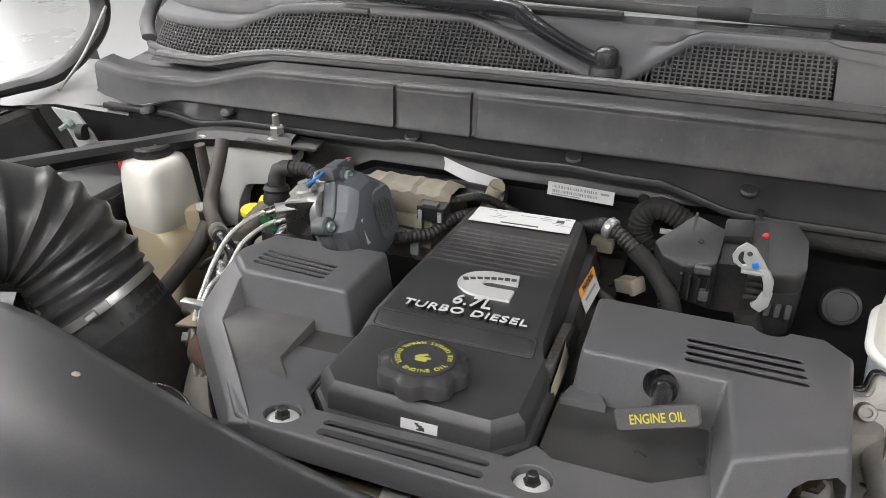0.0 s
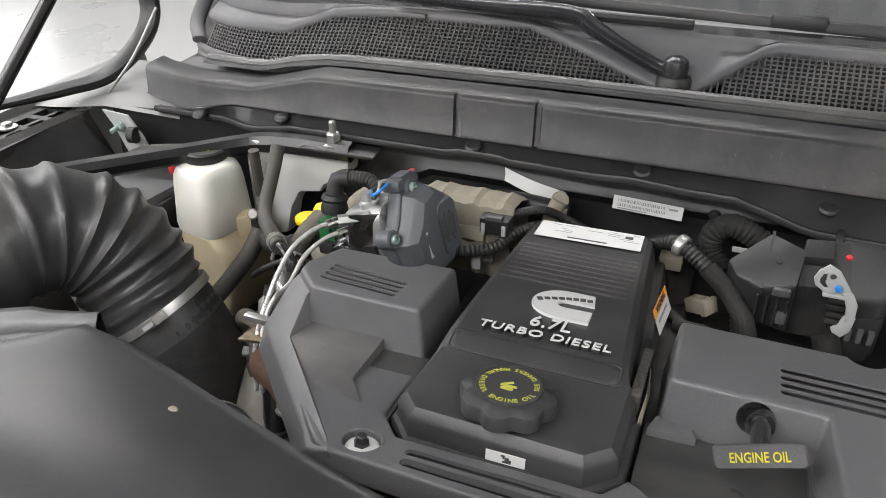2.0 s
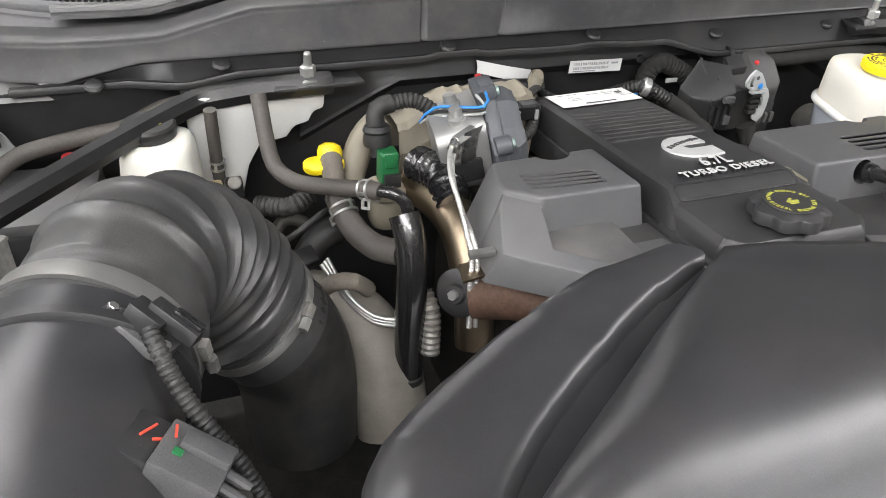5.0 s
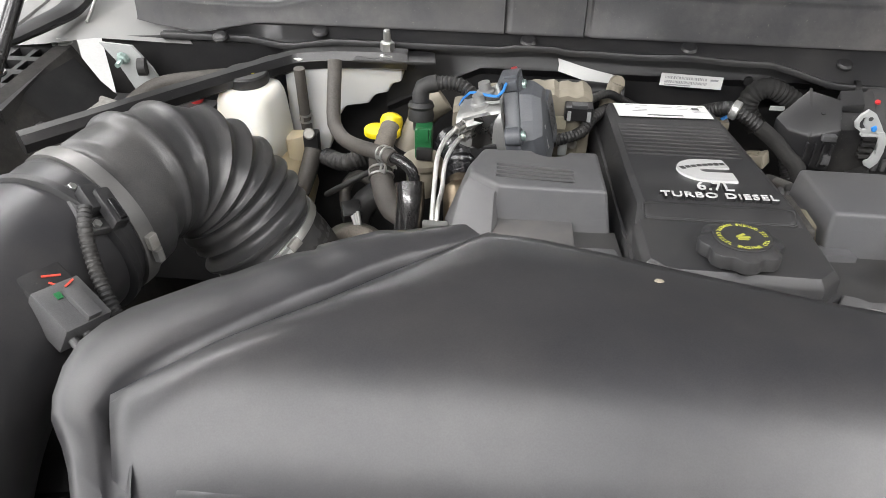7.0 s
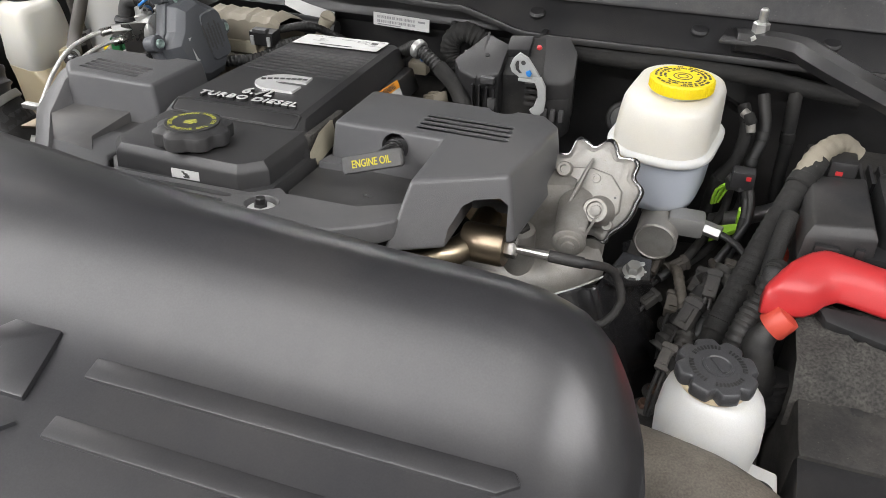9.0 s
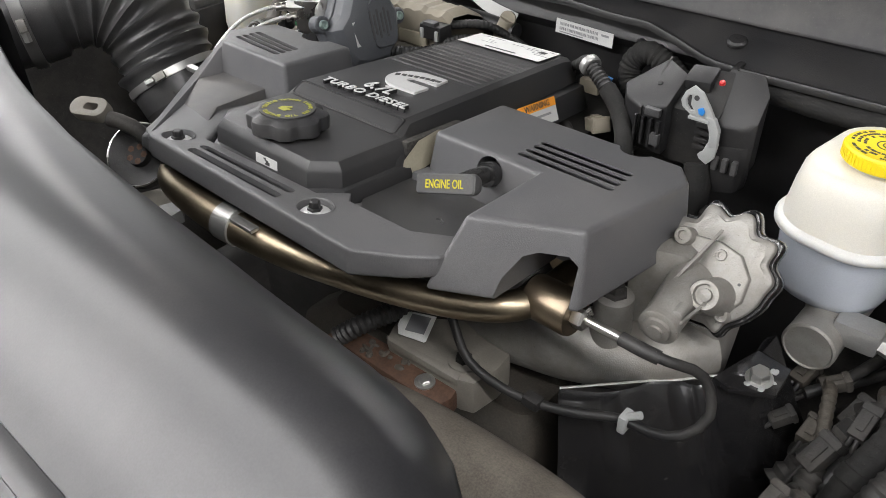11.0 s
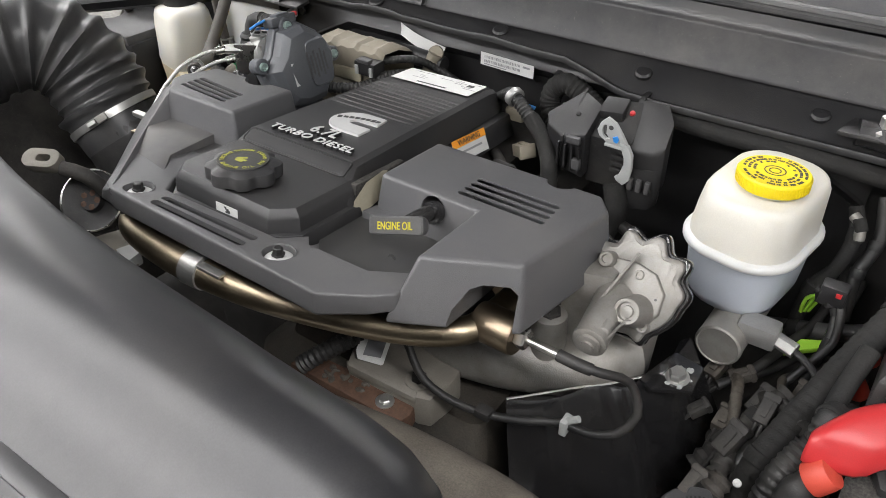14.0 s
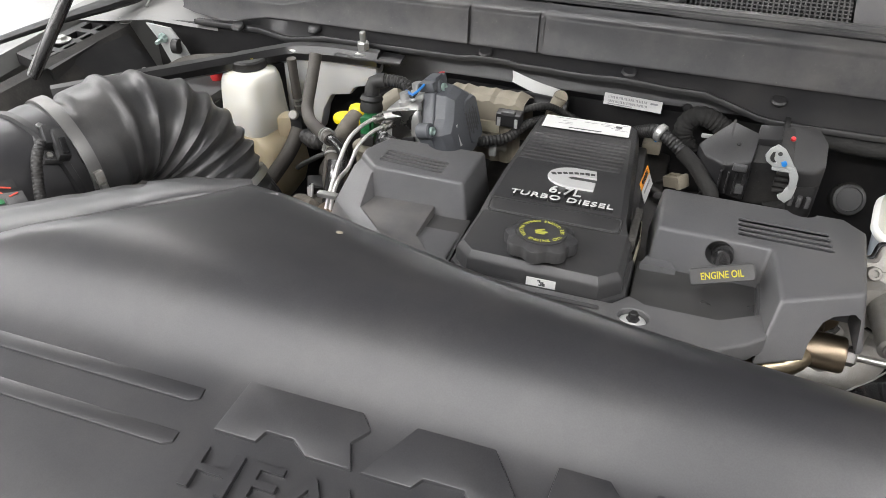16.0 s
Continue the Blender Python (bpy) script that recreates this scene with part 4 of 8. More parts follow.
def engine_cover():
    t = thing("engine_cover", ENG @ Vector((-0.15, 0.08, -0.075)), "matt dark grey plastic engine cover with slotted shoulders", "engine cover")
    def hollow(pts, top):
        return prism(pts, -0.2, top, ENG)
    # passenger shoulder
    top = [(-0.312, 0.118), (-0.314, 0.226), (-0.452, 0.217), (-0.467, 0.167), (-0.464, 0.148), (-0.433, 0.116)]
    hs = [0.020, 0.020, 0.022, 0.022, 0.022, 0.022]
    low = [(-0.299, 0.112), (-0.302, 0.232), (-0.482, 0.226), (-0.496, 0.167), (-0.492, 0.142), (-0.447, 0.107)]
    bm = loft([[ENG @ Vector((x, y, -0.055)) for x, y in low], [ENG @ Vector((x, y, h)) for (x, y), h in zip(top, hs)]], True)
    ease(bm, 0.0050, 4)
    c = bmesh.new()
    for k in range(4):
        a, b = (-0.4325, 0.1715 - 0.0102 * k), (-0.350, 0.1655 - 0.0096 * k)
        slot(a, b, 0.0039, -0.08, 0.05, ENG, c)
    lathe([(0.026, -0.03), (0.025, 0.05)], ENG @ Matrix.Translation((-0.372, 0.228, 0)), 24, c)
    part("passenger_shoulder", cut(cut(bm, hollow([(-0.322, 0.126), (-0.322, 0.196), (-0.444, 0.196), (-0.448, 0.166), (-0.428, 0.126)], 0.0180)), c), "cover_plastic", t, angle=40)
    # driver shoulder
    top = [(-0.068, 0.114), (-0.070, 0.228), (0.148, 0.227), (0.170, 0.197), (0.152, 0.050), (0.066, 0.001), (0.061, 0.113)]
    low = [(-0.074, 0.106), (-0.080, 0.234), (0.156, 0.234), (0.180, 0.200), (0.165, 0.034), (0.050, -0.032), (0.056, 0.103)]
    bm = loft([[ENG @ Vector((x, y, -0.054)) for x, y in low], [ENG @ Vector((x, y, 0.013)) for x, y in top]], True)
    ease(bm, 0.0055, 4)
    c = bmesh.new()
    for k in range(4):
        a, b = (0.027, 0.1715 - 0.0125 * k), (0.121 + 0.001 * k, 0.1700 - 0.0128 * k)
        slot(a, b, 0.0046, -0.08, 0.05, ENG, c)
    lathe([(0.0185, -0.08), (0.018, 0.05)], ENG @ Matrix.Translation((0.099, 0.229, 0)), 24, c)
    # arch for the sensor, and the dipstick hole
    arch = [(0.098, -0.09), (0.104, -0.035), (0.114, -0.014), (0.124, -0.009), (0.146, -0.009), (0.154, -0.016), (0.160, -0.09)]
    turn = ENG @ Matrix.Translation((0.0, 0.075, 0)) @ Matrix.Rotation(radians(90), 4, "X")
    prism(arch, -0.02, 0.14, turn, bm=c)
    lathe([(0.0155, -0.03), (0.0155, 0.03)], ENG @ Matrix.Translation((0.006, 0.112, -0.006)) @ Matrix.Rotation(radians(90), 4, "X"), 20, c)
    part("driver_shoulder", cut(cut(bm, hollow([(0.000, 0.120), (0.000, 0.205), (0.145, 0.205), (0.152, 0.19), (0.145, 0.120)], 0.0110)), c), "cover_plastic", t, angle=40)
    # front apron between them, with a sunken floor at each side
    edge = [(-0.330, -0.057), (-0.310, -0.0655), (0.004, -0.0725), (0.042, -0.042), (0.060, -0.020), (0.062, 0.115), (-0.076, 0.115), (-0.080, 0.02), (-0.10, -0.016), (-0.272, -0.019), (-0.296, 0.01), (-0.300, 0.120), (-0.452, 0.120), (-0.462, 0.090)]
    hs = [-0.0165, -0.0155, -0.0165, -0.019, -0.021, -0.034, -0.034, -0.028, -0.0225, -0.0225, -0.026, -0.033, -0.033, -0.033]
    bm = slab([(x, y, h) for (x, y), h in zip(edge, hs)], -0.043, ENG)
    ease(bm, 0.004, 3)
    bm = cut(bm, prism([(-0.095, 0.14), (-0.095, 0.024), (-0.066, -0.006), (0.012, -0.006), (0.054, 0.026), (0.055, 0.14)], -0.040, 0.01, ENG))
    bm = cut(bm, prism([(-0.26, -0.064), (-0.104, -0.061), (-0.104, -0.030), (-0.26, -0.029)], -0.2, -0.024, ENG))
    c = bmesh.new()
    slot((-0.2500, -0.0375), (-0.1140, -0.0370), 0.0050, -0.090, 0.01, ENG, c)
    slot((-0.2480, -0.0525), (-0.1140, -0.0530), 0.0050, -0.090, 0.01, ENG, c)
    cups = ((-0.2925, -0.0415), (-0.0735, -0.0410))
    for x, v in cups:
        lathe([(0.0160, -0.029), (0.0172, 0.01)], ENG @ Matrix.Translation((x, v, 0)), 32, c)
    part("apron", cut(bm, c), "cover_plastic", t, angle=40)
    # side wing running down from the shoulder, and the raised floors
    part("side_wing", loft([[ENG @ Vector(p) for p in s] for s in (
        ((-0.492, 0.158, -0.065), (-0.4640, 0.1530, 0.0185), (-0.4300, 0.1225, 0.0190), (-0.425, 0.128, -0.065)),
        ((-0.500, 0.146, -0.065), (-0.4725, 0.1400, 0.0080), (-0.4365, 0.1130, 0.0120), (-0.425, 0.120, -0.065)),
        ((-0.501, 0.112, -0.070), (-0.4835, 0.1015, -0.0300), (-0.4370, 0.0785, -0.0195), (-0.420, 0.09, -0.07)),
        ((-0.372, -0.028, -0.056), (-0.3500, -0.0400, -0.0260), (-0.3185, -0.0530, -0.0150), (-0.305, -0.045, -0.056)),
        ((-0.350, -0.055, -0.045), (-0.3340, -0.0610, -0.0270), (-0.3095, -0.0680, -0.0162), (-0.300, -0.06, -0.045)))], True), "cover_plastic", t, bevel=0.0025, angle=50)
    floor = [(-0.447, 0.122), (-0.3475, 0.122), (-0.3462, 0.0436), (-0.306, -0.0025), (-0.300, -0.012), (-0.322, -0.052), (-0.44, 0.078)]
    part("floor_pad", slab([(x, v, -0.0272 + 0.078 * v) for x, v in floor], -0.060, ENG), "dusty_cover", t, bevel=0.0022)
    part("floor_pad", slab([(-0.074, 0.114, -0.028), (-0.0425, 0.114, -0.028), (-0.0425, 0.106, -0.029), (-0.037, 0.096, -0.030), (-0.080, 0.094, -0.030)], -0.055, ENG), "cover_plastic", t, bevel=0.002)
    # low floors, oily and speckled, with the recess shade put into their colour
    part("sunken_floor", slab([(-0.3465, 0.116, -0.0305), (-0.3462, 0.045, -0.0305), (-0.306, -0.001, -0.0305), (-0.292, -0.001, -0.0305), (-0.298, 0.116, -0.0305)], -0.05, ENG), "oily_shade_floor", t, "oily dirt speckled recess floor with shade painted in")
    part("sunken_floor", slab([(x, v, -0.0385) for x, v in ((-0.082, 0.114), (-0.082, 0.026), (-0.064, 0.006), (0.011, 0.006), (0.052, 0.033), (0.053, 0.114))], -0.05, ENG), "oily_shade_floor", t, "oily dirt speckled recess floor with shade painted in")
    # no real part: near-black boards added to give the slots their inner shade
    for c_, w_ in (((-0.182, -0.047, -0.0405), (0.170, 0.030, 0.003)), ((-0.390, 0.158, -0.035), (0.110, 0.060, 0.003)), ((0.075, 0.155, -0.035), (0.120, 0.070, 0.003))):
        part("slot_shade_board", box(c_, w_, ENG), "firewall_paint", t, "black board added so the slots look dark inside")
    for x, v in cups:
        p = ENG @ Vector((x, v, -0.029))
        n = ENG.to_3x3() @ Vector((0, 0, 1))
        part("bolt_cup", lathe([(0.0163, -0.001), (0.0178, 0.0080), (0.0186, 0.0094), (0.0177, 0.0100), (0.0168, 0.0088), (0.0154, -0.001)], axis_matrix(p, n), 36), "cover_plastic", t)
        part("washer", lathe([(0.0148, 0.0006), (0.0146, 0.0040), (0.0125, 0.0058), (0.0075, 0.0066), (0.0075, 0.0072)], axis_matrix(p, n), 32), "silver_paint", t, "dull zinc washer")
        part("bolt", lathe([(0.0070, 0.005), (0.0070, 0.0095), (0.0054, 0.0100), (0.0052, 0.0155), (0.0040, 0.0165)], axis_matrix(p, n), 6), "dark_plastic", t)


engine_cover()


def rocker_cover():
    t = thing("rocker_cover", ENG @ Vector((-0.19, 0.2, -0.06)), "ribbed black plastic rocker cover with silver lettering", "valve cover")
    # lower skirt
    def front(k):
        return [(-0.283 - k, 0.105), (-0.283 - k, 0.012 - 0.3 * k), (-0.264 - 0.4 * k, -0.010 - k), (-0.116 + 0.4 * k, -0.013 - k), (-0.094 + k, 0.010 - 0.3 * k), (-0.094 + k, 0.105)]
    part("skirt", stack([(front(0.0085), -0.068), (front(0.0075), -0.030), (front(0.006), -0.0265), (front(0.002), -0.025), (front(0.0015), -0.0105), (front(0.0), -0.0065), (front(-0.006), 0.0), (front(-0.012), 0.001)], ENG), "rocker_plastic", t, angle=24)
    part("rear_skirt", loft([[ENG @ Vector((x, y, h)) for x, y in pts] for pts, h in (
        ([(-0.084, 0.1), (-0.10, 0.478), (-0.30, 0.478), (-0.292, 0.1)], -0.065),
        ([(-0.088, 0.1), (-0.110, 0.473), (-0.294, 0.473), (-0.288, 0.1)], -0.032))], True), "rocker_plastic", t, bevel=0.003)
    # body: low front, ramp, high rear with a rounded tail
    secs = []
    for v, h, xl, xr in ((0.060, -0.004, -0.270, -0.108), (0.088, -0.002, -0.281, -0.098), (0.094, 0.000, -0.281, -0.098), (0.116, 0.0125, -0.277, -0.106), (0.20, 0.0115, -0.279, -0.112), (0.32, 0.0095, -0.280, -0.120), (0.44, 0.0065, -0.281, -0.128), (0.462, 0.002, -0.280, -0.130), (0.472, -0.014, -0.278, -0.132), (0.474, -0.035, -0.278, -0.132)):
        w = 0.006 if h > -0.01 else 0.002
        secs.append([ENG @ Vector(p) for p in ((xl - 0.008, v, -0.030), (xl - 0.006, v, -0.018 if h > -0.01 else h), (xl - 0.001, v, h - 0.004), (xl + w, v, h), (xr - w, v, h), (xr + 0.001, v, h - 0.004), (xr + 0.007, v, -0.018 if h > -0.01 else h), (xr + 0.009, v, -0.030))])
    part("body", loft(secs), "rocker_plastic", t, angle=28)
    for v in [0.256 + 0.0132 * i for i in range(9)]:
        part("ridge", loft([[ENG @ Vector((x, v + dv, 0.0118 - 0.0215 * (v - 0.2) + dh)) for dv, dh in ((-0.0048, -0.0002), (-0.0028, 0.0015 * up), (0.0028, 0.0015 * up), (0.0048, -0.0002))] for x, up in ((-0.274, 0.0), (-0.266, 0.9), (-0.258, 1.0), (-0.143, 1.0), (-0.135, 0.9), (-0.129, 0.0))]), "rocker_plastic", t, angle=20)
    # framed ramp panel
    def ramp(x, f, o=0.0):
        return ENG @ Vector((x, 0.0945 + 0.0215 * f - 0.5 * o, 0.0006 + 0.0125 * f + 0.85 * o))
    def band(k, o):
        """The panel's outline on the ramp, drawn in by k and lifted by o."""
        pts = []
        for qx, qf, a0 in ((1, 1, 0), (-1, 1, 90), (-1, -1, 180), (1, -1, 270)):
            for i in range(5):
                a = radians(a0 + 22.5 * i)
                pts.append(ramp(-0.191 + qx * (0.082 - 0.006 - k) + 0.006 * math.cos(a), 0.5 + (qf * (0.0112 - 0.004 - k) + 0.004 * math.sin(a)) / 0.0249, o))
        return pts
    part("ramp_panel", loft([band(-0.0006, -0.001), band(0.0, 0.0010), band(0.0008, 0.0013), band(0.0016, 0.0002), band(0.0022, 0.0002), band(0.0030, 0.0009), band(0.006, 0.0010)], True), "panel_plastic", t, "darker inset panel")
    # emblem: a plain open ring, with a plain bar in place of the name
    R3 = ENG @ Matrix.Translation((0, 0.2, 0.0115)) @ Matrix.Rotation(radians(-1.1), 4, "X") @ Matrix.Translation((0, -0.2, 0)) @ Matrix.Translation((-0.19, 0.2, 0)) @ Matrix.Rotation(radians(1.5), 4, "Z") @ Matrix.Translation((0.19, -0.2, 0))
    pts = [(-0.157, 0.240), (-0.190, 0.241)]
    pts += [(-0.186 + 0.0365 * math.cos(a), 0.204 + 0.037 * math.sin(a)) for a in [radians(105 + 10 * k) for k in range(16)]]
    pts += [(-0.186, 0.167), (-0.1535, 0.167), (-0.1535, 0.195), (-0.182, 0.195)]
    pts += [(-0.184 + 0.0095 * math.cos(a), 0.2035 + 0.0085 * math.sin(a)) for a in [radians(255 - 20 * k) for k in range(9)]]
    pts += [(-0.182, 0.212), (-0.1535, 0.212)]
    RE = R3 @ Matrix.Translation((-0.187, 0.2075, 0)) @ Matrix.Diagonal((0.94, 0.88, 1, 1)) @ Matrix.Translation((0.187, -0.204, 0))
    e = part("emblem", prism(pts, -0.001, 0.0026, RE, inset=0.0006), "silver_paint", t, "silver ring emblem")
    # the name on it stays a plain dark band
    nb = bmesh.new()
    for k in range(8):
        f = k / 7
        mb = RE @ Matrix.Translation((-0.2145 + 0.0535 * f, 0.2065 + 0.0300 * f - 0.0125 * f * f, 0.0027)) @ Matrix.Rotation(radians(24 - 18 * f), 4, "Z")
        box((0, 0, 0), (0.0062, 0.0085 if k in (0, 6) else 0.0068, 0.0006), mb, nb)
    part("name_bar", nb, "ink", e)
    for text, c, size, w in (("6.7L", (-0.1890, 0.1545), 0.0300, 0.0405), ("TURBO DIESEL", (-0.190, 0.1300), 0.0185, 0.128)):
        part("lettering", words(text, size, R3 @ Matrix.Translation((c[0], c[1], 0.0040)), 0.0005, 0.06, 1.10, width=w, bold=0.008), "letter_paint", t, "raised silver letters")
        part("letter_base", words(text, size, R3 @ Matrix.Translation((c[0], c[1], 0.0016)), 0.0019, 0.06, 1.10, width=w * 1.004, bold=0.014), "panel_plastic", t)
    # paper label
    L = thing("emission_label", ENG @ Vector((-0.2, 0.415, 0.008)), "white printed information label on the rocker cover", "label")
    lm = ENG @ Matrix.Translation((-0.2035, 0.4165, 0.0098)) @ Matrix.Rotation(radians(2.5), 4, "Z") @ Matrix.Rotation(radians(-1.5), 4, "X")
    part("sheet", box((0, 0, 0), (0.133, 0.056, 0.0006), lm), "paper", L)
    random.seed(7)
    for r in range(6):
        v = 0.021 - 0.0062 * r
        x = -0.050 + 0.006 * (r % 3)
        while x < 0.056 - 0.012 * (r % 2):
            w = random.uniform(0.006, 0.022)
            if random.random() < 0.34:
                part("small_print", box((x + w / 2, v, 0.0005), (w, 0.0012, 0.0003), lm), "grey_ink", L)
            x += w + 0.004
    part("barcode", box((0.0, -0.0205, 0.0005), (0.050, 0.0034, 0.0004), lm), "ink", L)
    part("maker_mark", box((0.049, 0.011, 0.0005), (0.010, 0.009, 0.0004), lm), "ink", L)
    # matrix code on the front skirt
    q = thing("skirt_label", ENG @ Vector((-0.178, -0.013, -0.0185)), "small white code sticker on the rocker cover front", "label")
    mq = ENG @ Matrix.Translation((-0.178, -0.0142, -0.0185)) @ Matrix.Rotation(radians(1), 4, "Z") @ Matrix.Rotation(radians(88), 4, "X")
    part("sticker", box((0, 0, 0), (0.033, 0.0100, 0.0006), mq), "paper", q)
    bm = bmesh.new()
    for i in range(5):
        for j in range(4):
            if random.random() < 0.5:
                box((-0.003 + i * 0.0018, -0.0028 + j * 0.0018, 0.0005), (0.0017, 0.0017, 0.0003), mq, bm)
    part("printed_code", bm, "ink", q)
    # yellow-orange warning label on the driver side wall
    wl = thing("warning_label", ENG @ Vector((-0.113, 0.32, -0.01)), "orange and white warning label on the rocker cover side", "label")
    mw = ENG @ Matrix.Translation((-0.0975, 0.345, -0.036)) @ Matrix.Rotation(radians(87), 4, "Z") @ Matrix.Rotation(radians(66), 4, "X")
    part("white_field", box((0, -0.005, 0), (0.075, 0.026, 0.0006), mw), "paper", wl)
    part("orange_band", box((0, 0.0075, 0.0006), (0.075, 0.011, 0.0006), mw), "orange_label", wl)
    part("printed_word", words("WARNING", 0.011, mw @ Matrix.Translation((0.0, 0.0075, 0.0012)), 0.0002, width=0.05), "ink", wl)
    part("small_print", box((0, -0.006, 0.0006), (0.05, 0.003, 0.0004), mw), "grey_ink", wl)
    # cream cloth and felt tucked between the covers
    f = thing("cloth_strip", ENG @ Vector((-0.085, 0.13, -0.04)), "cream insulating cloth strip between the covers", "cloth strip")
    part("cloth", loft([[ENG @ Vector(p) for p in s] for s in (((-0.088, 0.088, -0.04), (-0.088, 0.090, -0.02)), ((-0.086, 0.105, -0.04), (-0.085, 0.108, -0.002)), ((-0.084, 0.14, -0.03), (-0.087, 0.14, 0.001)), ((-0.086, 0.165, -0.03), (-0.092, 0.165, -0.008)))]), "cream_cloth", f)
    part("felt", box((-0.094, 0.14, -0.012), (0.010, 0.09, 0.02), ENG), "insulation", f, bevel=0.003)


rocker_cover()


def oil_cap():
    c = ENG @ Vector((-0.190, 0.025, 0.0))
    t = thing("oil_filler_cap", c, "black lobed oil filler cap with yellow ring print", "oil cap")
    m = ENG @ Matrix.Translation((-0.190, 0.025, 0.0))
    part("neck", lathe([(0.030, -0.004), (0.030, 0.006)], m, 32), "dark_plastic", t)
    part("knob", lathe([(0.0385, 0.004), (0.0408, 0.0055), (0.0412, 0.0165), (0.0402, 0.0190), (0.0345, 0.0215), (0.0310, 0.0228), (0.0, 0.0228)], m, 128, lobes=8, depth=0.125), "rocker_plastic", t, angle=35)
    part("top_disc", lathe([(0.0285, 0.0232), (0.0282, 0.0245), (0.0, 0.0247)], m, 40), "rocker_plastic", t)
    bm = bmesh.new()
    def arc(text, start, step, r, size):
        for i, ch in enumerate(text):
            if ch == " ":
                continue
            a = radians(start + step * i)
            w = words(ch, size, m @ Matrix.Translation((r * math.cos(a), r * math.sin(a), 0.0250)) @ Matrix.Rotation(a + math.pi / 2, 4, "Z"), 0.0002)
            me = bpy.data.meshes.new("t")
            w.to_mesh(me)
            w.free()
            bm.from_mesh(me)
            bpy.data.meshes.remove(me)
    arc("DIESEL ENGINE OIL", 175, 10.4, 0.0232, 0.0066)
    arc("SEE OWNERS MANUAL", 5, 9.6, 0.0232, 0.0060)
    part("ring_print", bm, "yellow_print", t, "yellow printed ring of words")
    s = bmesh.new()
    for a, w in ((0, 0.014), (35, 0.009)):
        box((0, 0.002 if a else -0.002, 0.0250), (w, 0.003, 0.0003), m @ Matrix.Rotation(radians(a), 4, "Z"), s)
    slot((-0.004, -0.006), (0.003, -0.006), 0.002, 0.0248, 0.0252, m, s)
    part("oil_symbol", s, "yellow_print", t)


oil_cap()


def dipstick():
    t = thing("oil_dipstick", ENG @ Vector((0.007, 0.11, -0.01)), "black engine oil dipstick handle with yellow lettering", "dipstick")
    L = Vector((0.952, 0.057, 0.300)).normalized()
    N = Vector((-0.055, -0.918, 0.350))
    N = (N - L * N.dot(L)).normalized()
    U = N.cross(L)
    m = ENG @ Matrix.Translation((0.0085, 0.0470, 0.0035)) @ Matrix((L, U, N)).transposed().to_4x4()
    part("seal", lathe([(0.0120, 0), (0.0130, 0.004), (0.0120, 0.012), (0.0090, 0.013)], axis_matrix(ENG @ Vector((0.0097, 0.112, -0.006)), ENG.to_3x3() @ Vector((0, -1, 0.12))), 24), "gloss_black", t)
    part("stem", tube([ENG @ Vector((0.0097, 0.105, -0.005)), ENG @ Vector((0.0095, 0.080, 0.000)), m @ Vector((0, 0, -0.006))], [0.0088, 0.0080, 0.0070], 18), "gloss_black", t)
    part("handle", stack([(rounded(0.060, 0.013, 0.003), -0.010), (rounded(0.066, 0.0165, 0.0035), -0.004), (rounded(0.0685, 0.0190, 0.004), 0.001), (rounded(0.0685, 0.0190, 0.004), 0.005), (rounded(0.0655, 0.0165, 0.003), 0.0066)], m), "grey_plastic", t, "scuffed black handle", angle=30)
    part("lettering", words("ENGINE OIL", 0.0112, m @ Matrix.Translation((0, -0.0005, 0.0068)), 0.0002, 0.0, 1.0, width=0.0440, bold=0.012), "amber_print", t, "yellow printed words")


dipstick()

# ================= passenger side of the bay =================


